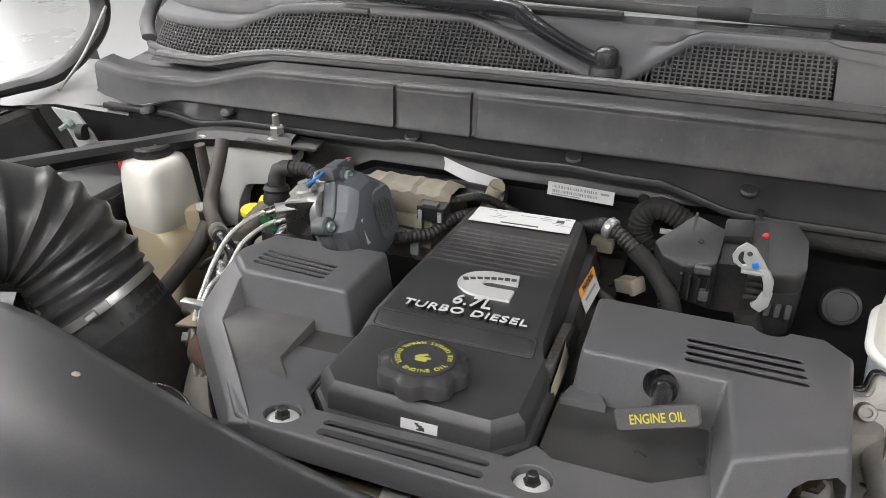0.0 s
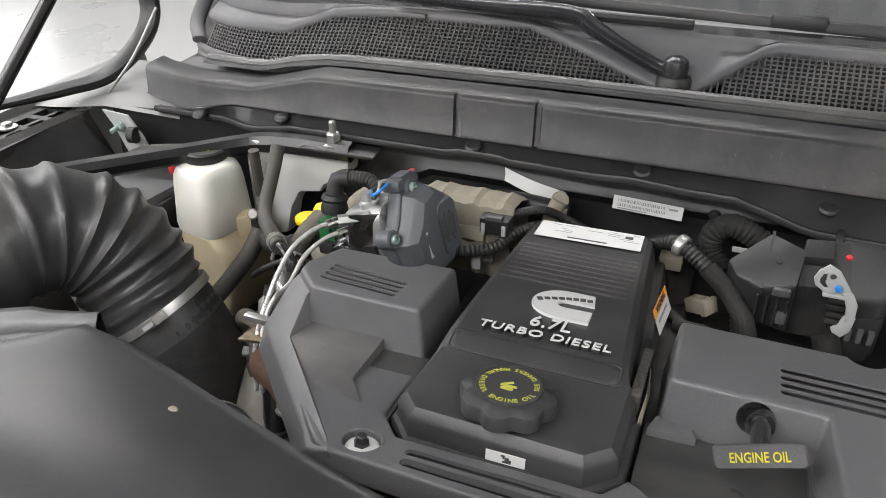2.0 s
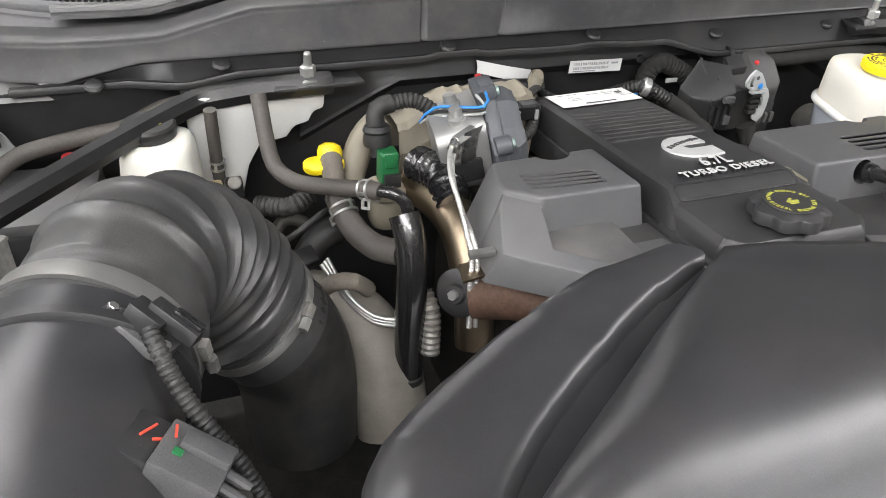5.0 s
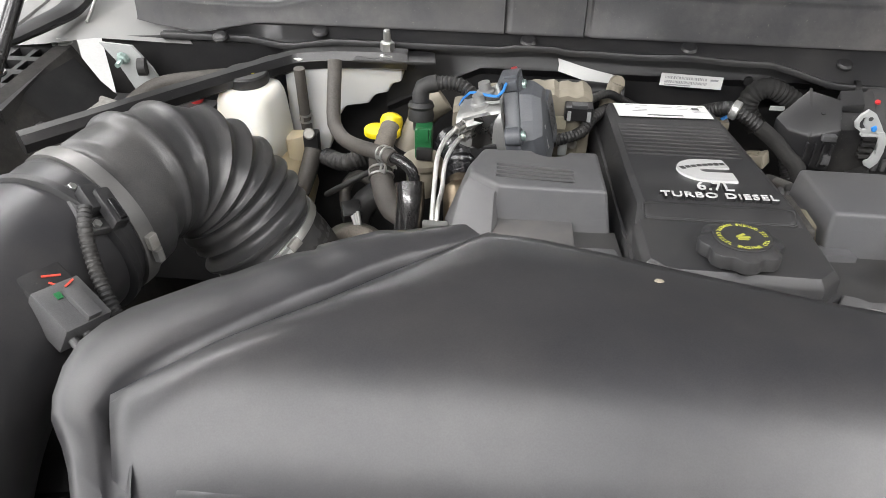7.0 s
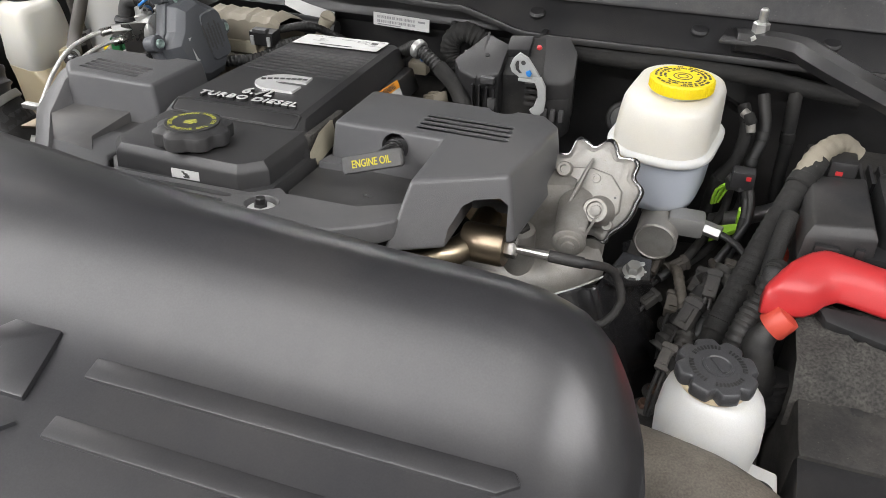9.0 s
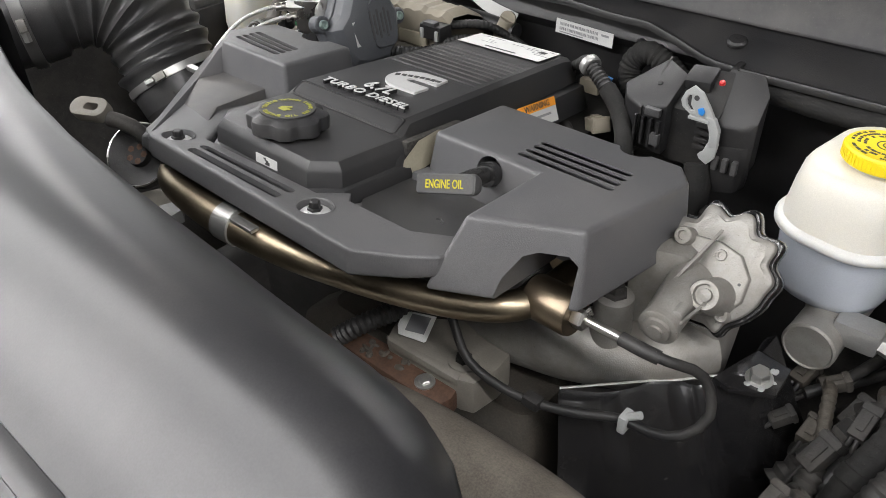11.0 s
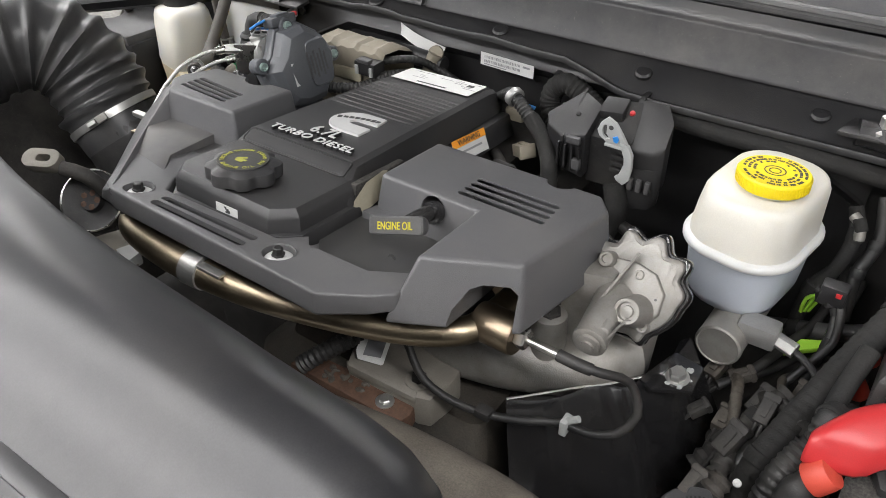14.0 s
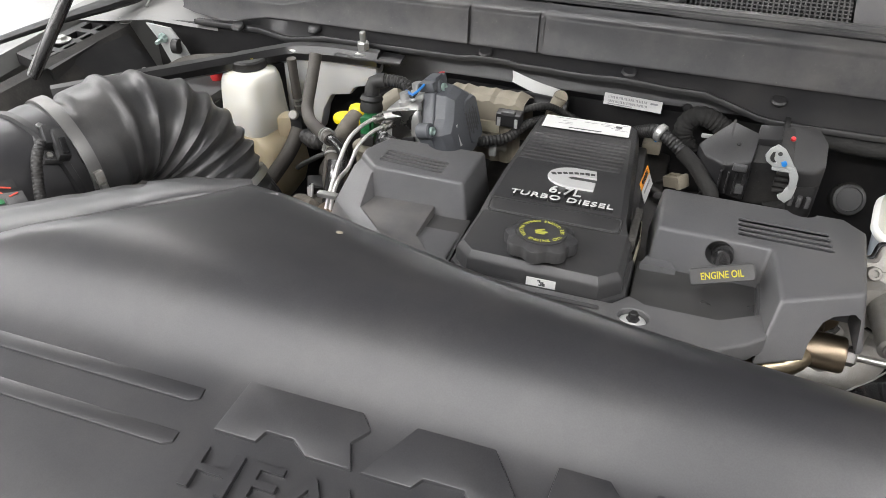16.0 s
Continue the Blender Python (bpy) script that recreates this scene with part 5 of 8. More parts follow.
def intake_hose():
    t = thing("intake_hose", (-0.80, 0.55, 1.05), "black rubber bellows intake hose with steel band clamps", "air hose")
    A, B = Vector((-0.872, 0.515, 1.198)), Vector((-0.740, 0.650, 1.077))
    end = Vector((0.55, 0.05, -0.83)).normalized()
    path = [A + Vector((-0.020, -0.042, -0.002)), A, (-0.852, 0.568, 1.203), (-0.826, 0.614, 1.193), (-0.794, 0.642, 1.160), (-0.766, 0.650, 1.117), B, B + end * 0.045]
    folds = (0.30, 0.40, 0.50, 0.57, 0.635, 0.70, 0.765, 0.83)
    bm = bmesh.new()
    line = spline(path, 0.0035)
    n = len(line)
    up = Vector((0, 0, 1))
    rings, seg = [], 48
    for i, p in enumerate(line):
        d = (line[min(i + 1, n - 1)] - line[max(0, i - 1)]).normalized()
        x = up.cross(d).normalized()
        y = d.cross(x)
        up = y
        f = i / (n - 1)
        r = 0.086 - 0.012 * f
        bump = 0.0
        for k, c in enumerate(folds):
            w = 0.013 if f < c else 0.022
            bump += (0.0075 if k < 2 else 0.0095) * math.exp(-((f - c) / w) ** 2)
        inward = line[min(i + 6, n - 1)] + line[max(0, i - 6)] - 2 * p
        ring = []
        for j in range(seg):
            a = 2 * math.pi * j / seg
            o = x * math.cos(a) + y * math.sin(a)
            ease_in = max(0.0, o.dot(inward.normalized())) if inward.length > 1e-5 else 0.0
            ring.append(bm.verts.new(p + o * (r * (1 - 0.10 * ease_in) + bump * (1 - 0.5 * ease_in))))
        rings.append(ring)
    for a, b in zip(rings, rings[1:]):
        for j in range(seg):
            bm.faces.new((a[j], a[(j + 1) % seg], b[(j + 1) % seg], b[j]))
    part("bellows", bm, "hose_rubber", t, angle=60)
    da, db = (Vector(path[2]) - Vector(path[0])).normalized(), (Vector(path[7]) - Vector(path[6])).normalized()
    for c, d, r, hw, look_ in ((A - da * 0.016, da, 0.0875, 0.009, "worn_band"), (B + db * 0.004, db, 0.0765, 0.006, "zinc")):
        m = axis_matrix(c, d)
        b = part("band_clamp", lathe([(r, -hw), (r + 0.0022, -hw), (r + 0.0028, 0), (r + 0.0022, hw), (r, hw)], m, 56), look_, t, "worn clamp band")
        aim = m.inverted().to_3x3() @ Vector((0.8, -0.55, 0.05))
        ang = math.atan2(aim.y, aim.x)
        ms = m @ Matrix.Rotation(ang, 4, "Z") @ Matrix.Translation((r + 0.006, 0, 0))
        part("screw_housing", box((0, 0, 0), (0.008, 0.018, 0.012), ms), "cast_aluminium", b, bevel=0.002)
        part("screw_head", rod(ms @ Vector((0.002, 0.010, 0)), ms @ Vector((0.002, 0.024, 0)), 0.006, 6), "zinc", b)
    part("turbo_elbow", tube([B + db * 0.004, B + db * 0.05, B + db * 0.10 + Vector((-0.01, 0, -0.02)), (-0.69, 0.64, 0.86)], [0.0735, 0.073, 0.072, 0.068], 32), "loom_plastic", t)


intake_hose()


def airbox():
    t = thing("air_filter_box", (-0.93, 0.1, 0.7), "black plastic air filter box with round outlet duct", "air filter box")
    part("outlet_duct", tube([(-0.90, 0.10, 1.13), (-0.915, 0.25, 1.165), (-0.905, 0.40, 1.19), (-0.885, 0.485, 1.198)], [0.115, 0.10, 0.088, 0.086], 40), "duct_plastic", t)
    part("duct_ring", lathe([(0.088, -0.006), (0.092, -0.004), (0.092, 0.004), (0.088, 0.006)], axis_matrix((-0.890, 0.455, 1.196), (0.2, 1, 0.1)), 44), "dark_plastic", t)
    part("lid", stack([(rounded(0.34, 0.42, 0.04, cx=-0.92, cy=0.0), 0.95), (rounded(0.34, 0.42, 0.04, cx=-0.92, cy=0.0), 1.09), (rounded(0.28, 0.36, 0.05, cx=-0.92, cy=0.0), 1.12)]), "dark_plastic", t)
    part("tray", stack([(rounded(0.34, 0.44, 0.04, cx=-0.92, cy=0.0), 0.6), (rounded(0.37, 0.45, 0.04, cx=-0.92, cy=0.0), 0.94)]), "dark_plastic", t)
    for i in range(9):
        part("rib", box((-0.755 + 0.006 * i, 0.30 - 0.035 * i, 1.02), (0.006, 0.10, 0.012), Matrix()), "dark_plastic", t)
    part("rear_wall", prism([(-1.0, 0.22), (-0.78, 0.26), (-0.76, 0.42), (-0.84, 0.44), (-1.0, 0.40)], 0.8, 1.06), "dark_plastic", t, bevel=0.01)
    # sensors on the duct
    s = thing("air_flow_sensor", (-0.815, 0.42, 1.26), "black air flow sensor plugged into the outlet duct", "sensor")
    m = Matrix.Translation((-0.836, 0.440, 1.258)) @ Matrix.Rotation(radians(35), 4, "Y") @ Matrix.Rotation(radians(-35), 4, "Z")
    part("flange", prism([(-0.03, -0.012), (-0.02, -0.016), (0.02, -0.016), (0.03, -0.012), (0.03, 0.012), (0.02, 0.016), (-0.02, 0.016), (-0.03, 0.012)], -0.006, 0.004, m), "grey_plastic", s, bevel=0.002)
    part("housing", box((0, 0, 0.012), (0.030, 0.020, 0.018), m), "dark_plastic", s, bevel=0.003)
    plug = part("plug", box((0.018, 0.006, 0.020), (0.044, 0.016, 0.014), m), "dark_plastic", s, bevel=0.003)
    part("lock_tab", box((0.026, 0.006, 0.029), (0.024, 0.008, 0.004), m), "gloss_black", plug, bevel=0.001)
    for x in (-0.024, 0.024):
        hexbolt(s, m @ Vector((x, -0.006, 0.004)), m.to_3x3() @ Vector((0, 0, 1)), 0.0045, 0.005, material="zinc")
    part("corrugated_lead", tube([(-0.828, 0.424, 1.270), (-0.822, 0.405, 1.260), (-0.811, 0.385, 1.236), (-0.795, 0.365, 1.211), (-0.775, 0.345, 1.178), (-0.75, 0.31, 1.10)], 0.0068, 12, ribs=0.10, pitch=0.005), "loom_plastic", s)
    p = thing("pressure_sensor", (-0.84, 0.31, 1.23), "grey connector with red paint marks on the duct", "sensor")
    m = Matrix.Translation((-0.852, 0.350, 1.216)) @ Matrix.Rotation(radians(28), 4, "Y") @ Matrix.Rotation(radians(-28), 4, "Z") @ Matrix.Scale(1.4, 4)
    part("flange", prism([(-0.050, -0.010), (-0.036, -0.018), (0.014, -0.020), (0.014, 0.020), (-0.036, 0.018), (-0.050, 0.010)], -0.004, 0.004, m), "dark_plastic", p, bevel=0.002)
    part("body", box((-0.008, 0, 0.012), (0.034, 0.032, 0.018), m), "dark_plastic", p, bevel=0.003)
    c = part("connector", box((0.026, 0, 0.013), (0.036, 0.034, 0.022), m), "grey_plastic", p, "grey connector shell", bevel=0.002)
    part("lock_slide", box((0.030, 0.004, 0.026), (0.026, 0.010, 0.005), m), "grey_plastic", c, bevel=0.001)
    for k, (rx, ry, turn, long) in enumerate(((0.000, 0.004, 70, 0.020), (0.008, 0.002, 35, 0.016), (0.012, 0.008, 110, 0.014), (0.022, 0.006, 20, 0.012))):
        part("red_mark", box((0, 0, 0), (long * 0.6, 0.0013, 0.0008), m @ Matrix.Translation((rx, ry, 0.0216 if k < 2 else 0.0246)) @ Matrix.Rotation(radians(turn), 4, "Z")), "orange_red", c)
    part("green_mark", box((0.018, -0.004, 0.0248), (0.005, 0.004, 0.0012), m), "green_plastic", c)
    for y in (-0.010, 0.0, 0.010):
        part("wire_boot", rod(m @ Vector((0.044, y, 0.012)), m @ Vector((0.058, y, 0.010)), 0.0045, 10), "grey_plastic", c)
    part("corrugated_lead", tube([m @ Vector((0.056, 0, 0.012)), (-0.785, 0.310, 1.178), (-0.755, 0.300, 1.15), (-0.72, 0.30, 1.09)], 0.0075, 12, ribs=0.10, pitch=0.005), "loom_plastic", p)


airbox()


def coolant_bottle():
    t = thing("coolant_bottle", (-0.825, 0.875, 0.93), "translucent white coolant bottle with amber fluid and black cap", "coolant bottle")
    def ring(w, d, cx=-0.815, cy=0.885, r=0.022):
        return rounded(w * 0.88, d * 0.90, min(r, w / 2.4, d / 2.4), 5, cx, cy, -12)
    part("upper_shell", stack([(ring(0.104, 0.108), 1.072), (ring(0.108, 0.112), 1.085), (ring(0.105, 0.107), 1.11), (ring(0.100, 0.102), 1.15), (ring(0.096, 0.097), 1.168), (ring(0.088, 0.089), 1.179), (ring(0.070, 0.072), 1.184)]), "white_bottle", t, angle=60)
    part("lower_shell", stack([(ring(0.085, 0.09, -0.80, 0.87), 0.93), (ring(0.118, 0.115, -0.80), 0.955), (ring(0.135, 0.118, -0.795), 1.00), (ring(0.130, 0.115, -0.80), 1.05), (ring(0.106, 0.11), 1.073)]), "amber_bottle", t, "bottle part filled with amber fluid", angle=60)
    part("neck", lathe([(0.026, 1.175), (0.026, 1.19)], Matrix.Translation((-0.822, 0.895, 0)), 24), "white_bottle", t)
    c = part("cap", lathe([(0.033, 1.184), (0.034, 1.187), (0.034, 1.198), (0.031, 1.201), (0, 1.201)], Matrix.Translation((-0.822, 0.895, 0)), 32), "dark_plastic", t)
    m = Matrix.Translation((-0.822, 0.895, 1.2016)) @ Matrix.Rotation(radians(20), 4, "Z")
    part("warning_print", cut(prism([(-0.014, -0.002), (0.014, -0.002), (0, 0.020)], 0, 0.0006, m), prism([(-0.008, 0.001), (0.008, 0.001), (0, 0.014)], -0.01, 0.01, m)), "amber_print", c)
    part("warning_print", box((0.0, -0.010, 0.0003), (0.024, 0.008, 0.0006), m), "amber_print", c)
    # side lug with hose stub
    part("lug", prism([(-0.775, 0.905), (-0.742, 0.91), (-0.740, 0.885), (-0.765, 0.87)], 1.0, 1.10), "amber_bottle", t, bevel=0.006)
    part("clip_screw", lathe([(0.009, 0), (0.009, 0.005), (0.007, 0.007), (0, 0.007)], axis_matrix((-0.728, 0.872, 1.112), (0.2, -0.8, 0.5)), 20), "cast_aluminium", t)
    part("clip_body", box((-0.728, 0.885, 1.085), (0.024, 0.02, 0.05)), "dark_plastic", t, bevel=0.004)


coolant_bottle()


def washer_bottle():
    t = thing("washer_bottle", (-0.68, 1.0, 0.95), "milky white washer bottle neck behind the hoses", "washer bottle")
    side = [(-0.775, 1.205), (-0.588, 1.209), (-0.590, 1.176), (-0.606, 1.172), (-0.612, 1.157), (-0.634, 1.152), (-0.644, 1.136), (-0.682, 1.130), (-0.700, 1.098), (-0.712, 1.05), (-0.775, 1.03)]
    part("shell", prism(side, -0.972, -0.934, Matrix.Rotation(radians(90), 4, "X")), "clean_bottle", t, bevel=0.007)
    part("top_rim", box((-0.682, 0.951, 1.2065), (0.172, 0.044, 0.006)), "clean_bottle", t, bevel=0.002)


washer_bottle()


def passenger_battery():
    t = thing("battery_box", (-0.97, 0.9, 0.85), "dusty black box with a red terminal cap", "battery")
    part("case", box((-0.99, 0.88, 0.98), (0.20, 0.14, 0.26), Matrix()), "dark_plastic", t, bevel=0.006)
    part("lid", prism([(-1.09, 0.82), (-0.90, 0.81), (-0.89, 0.945), (-1.08, 0.955)], 1.105, 1.125), "grey_plastic", t, "dusty grey lid", bevel=0.005)
    part("terminal_cap", lathe([(0.010, 0), (0.012, 0.006), (0.010, 0.020), (0, 0.023)], Matrix.Translation((-0.925, 0.935, 1.125)), 18), "red_plastic", t)
    part("red_tab", box((-0.885, 0.80, 1.05), (0.02, 0.012, 0.03)), "red_plastic", t, bevel=0.003)
    part("felt_wrap", slab([(-1.16, 0.70, 1.10), (-1.02, 0.76, 1.115), (-0.98, 0.84, 1.115), (-1.03, 0.905, 1.135), (-1.10, 0.925, 1.142), (-1.15, 0.90, 1.14)], 0.9), "fibre_mat", t, "grey fibrous insulation pad", bevel=0.01)


passenger_battery()


def hoses_left():
    def hose(pts, r, label, mat_="weathered_rubber", name="coolant_hose", category="hose", bands=(), **kw):
        t = thing(name, pts[0], label, category)
        part("tube", tube(pts, r, 18, **kw), mat_, t)
        for p, d in bands:
            mc = axis_matrix(p, d)
            bm = bmesh.new()
            for o in (-0.0055, 0.0055):
                lathe([(r + 0.0005, o - 0.0016), (r + 0.002, o - 0.0016), (r + 0.002, o + 0.0016), (r + 0.0005, o + 0.0016)], mc, 24, bm)
            for k in range(3):
                box((r + 0.0012, 0, 0), (0.0016, 0.004, 0.010), mc @ Matrix.Rotation(radians(70 + 110 * k), 4, "Z"), bm)
            b = part("spring_clip", bm, "zinc", t, "bright wire spring clip")
            for k in (-24, 24):
                ear = mc @ Matrix.Rotation(radians(k - 90), 4, "Z")
                part("clip_ear", cut(box((r + 0.007, 0, 0), (0.014, 0.0022, 0.013), ear), box((r + 0.007, 0, 0), (0.007, 0.01, 0.006), ear)), "zinc", b)
        if not bands and name == "coolant_hose":
            q = r[-1] if isinstance(r, list) else r
            d = Vector(pts[-1]) - Vector(pts[-2])
            part("end_sleeve", lathe([(q * 1.01, -0.012), (q * 1.14, -0.010), (q * 1.14, -0.002), (q * 1.01, 0.0)], axis_matrix(pts[-1], d), 20), "loom_plastic", t)
        return t
    hose([(-0.684, 0.895, 1.225), (-0.683, 0.882, 1.205), (-0.682, 0.860, 1.176), (-0.678, 0.836, 1.152), (-0.662, 0.811, 1.144), (-0.641, 0.790, 1.145), (-0.612, 0.757, 1.157), (-0.584, 0.724, 1.170), (-0.572, 0.712, 1.172)], 0.0105, "weathered grey coolant hose with spring clip", bands=[((-0.585, 0.726, 1.169), (0.66, -0.7, 0.25))])
    hose([(-0.576, 0.716, 1.172), (-0.560, 0.704, 1.174), (-0.546, 0.697, 1.164), (-0.542, 0.692, 1.146), (-0.545, 0.685, 1.11)], 0.0078, "thin black hose bending off the clip", "gloss_black")
    hose([(-0.745, 0.915, 1.20), (-0.744, 0.92, 1.10), (-0.74, 0.92, 1.04)], 0.0085, "upright brown rubber hose behind the coolant bottle", bands=[((-0.744, 0.92, 1.115), (0, 0, 1))])
    hose([(-0.726, 0.88, 1.08), (-0.732, 0.85, 1.05), (-0.745, 0.80, 1.02), (-0.77, 0.74, 0.98)], 0.014, "dusty grey hose below the coolant bottle")
    hose([(-1.02, 0.90, 1.135), (-0.98, 0.93, 1.155), (-0.90, 0.945, 1.165), (-0.85, 0.945, 1.172), (-0.80, 0.955, 1.19), (-0.74, 0.955, 1.197)], 0.011, "grey hose along the firewall")
    hose([(-0.606, 0.800, 1.118), (-0.601, 0.778, 1.104), (-0.592, 0.748, 1.092), (-0.575, 0.712, 1.090), (-0.552, 0.690, 1.094)], 0.0165, "weathered grey elbow hose with spring clip", "weathered_rubber", bands=[((-0.601, 0.780, 1.106), (0.15, -0.75, -0.45))])
    hose([(-0.598, 0.870, 1.138), (-0.600, 0.852, 1.135), (-0.603, 0.826, 1.128), (-0.606, 0.796, 1.115)], 0.0145, "dusty tan filler tube under the yellow cap", "old_rubber", "filler_tube", "pipe", ribs=0.03, pitch=0.012)
    hose([(-0.548, 0.690, 1.150), (-0.545, 0.668, 1.12), (-0.548, 0.650, 1.07), (-0.552, 0.64, 1.0), (-0.555, 0.63, 0.93)], [0.019, 0.0195, 0.019, 0.018], "oily black formed hose running down", "gloss_black")
    hose([(-0.600, 0.835, 1.040), (-0.622, 0.830, 1.034), (-0.643, 0.822, 1.014), (-0.650, 0.810, 0.985), (-0.652, 0.80, 0.92)], 0.0205, "thick matt black elbow hose", "loom_plastic", bands=[((-0.651, 0.806, 0.962), (0.02, 0.15, 1))])
    hose([(-0.676, 0.860, 0.985), (-0.680, 0.878, 1.008), (-0.668, 0.890, 1.026), (-0.648, 0.890, 1.028), (-0.630, 0.875, 1.018), (-0.622, 0.86, 0.99)], 0.0095, "looped grey vacuum hose", "weathered_rubber")
    for k in range(3):
        hose([(-0.632 - 0.004 * k, 0.745, 1.06 - 0.004 * k), (-0.615, 0.70, 1.03 - 0.005 * k), (-0.59, 0.67, 1.015 - 0.005 * k), (-0.565, 0.66, 1.012 - 0.005 * k)], 0.003, "thin pale wire in a taped bundle", "zinc", "wire", "wire")


hoses_left()


def turbo_side():
    t = thing("turbo_housing", (-0.62, 0.64, 0.85), "grey cast turbo compressor housing", "turbocharger")
    part("scroll", tube([(-0.697, 0.817, 0.922), (-0.648, 0.773, 0.966), (-0.604, 0.718, 0.966), (-0.582, 0.663, 0.933), (-0.576, 0.619, 0.856)], [0.033, 0.046, 0.051, 0.051, 0.05], 24), "dirty_casting", t)
    part("boss", box((-0.571, 0.680, 0.980), (0.03, 0.04, 0.02)), "cast_aluminium", t, bevel=0.006)
    part("blue_stamp", box((-0.571, 0.677, 0.9915), (0.010, 0.022, 0.001)), "blue_plastic", t)
    part("fitting", lathe([(0.012, 0), (0.015, 0.004), (0.012, 0.010), (0.015, 0.016), (0.012, 0.024), (0.010, 0.036)], axis_matrix((-0.565, 0.66, 1.012), (0.9, -0.3, 0.1)), 16), "cast_aluminium", t)
    part("wheel", lathe([(0.024, -0.030), (0.027, -0.028), (0.027, -0.022), (0.024, -0.020), (0.024, -0.012), (0.028, -0.010), (0.028, 0.008), (0.022, 0.012), (0.012, 0.012), (0.010, 0.016), (0, 0.016)], axis_matrix((-0.515, 0.575, 1.115), (-0.75, -0.55, 0.35)), 32), "dark_plastic", t, "grimy black idler pulley")
    part("hub_plate", lathe([(0.006, 0.015), (0.006, 0.022), (0, 0.022)], axis_matrix((-0.515, 0.575, 1.115), (-0.75, -0.55, 0.35)), 6), "zinc", t)
    part("rust_patch", tube([(-0.50, 0.575, 1.11), (-0.46, 0.55, 1.12), (-0.42, 0.52, 1.12)], 0.03, 16), "rusty_steel", t, "rust brown exhaust stub")
    x = thing("exhaust_manifold", (-0.47, 0.70, 1.0), "heat tinted brown exhaust elbow", "exhaust")
    part("elbow", tube([(-0.50, 0.80, 1.12), (-0.485, 0.74, 1.13), (-0.475, 0.68, 1.12), (-0.475, 0.63, 1.07), (-0.48, 0.60, 1.0)], [0.026, 0.028, 0.027, 0.024], 22), "brass_steel", x)
    part("heat_wrap", tube([(-0.50, 0.785, 1.16), (-0.485, 0.74, 1.165), (-0.48, 0.70, 1.15)], 0.022, 14, ribs=0.10, pitch=0.011), "gloss_black", x, "shiny black wrinkled wrap")
    part("spring", tube([(-0.468, 0.61, 1.15), (-0.448, 0.585, 1.13)], 0.011, 14, ribs=0.2, pitch=0.005), "zinc", x)


turbo_side()


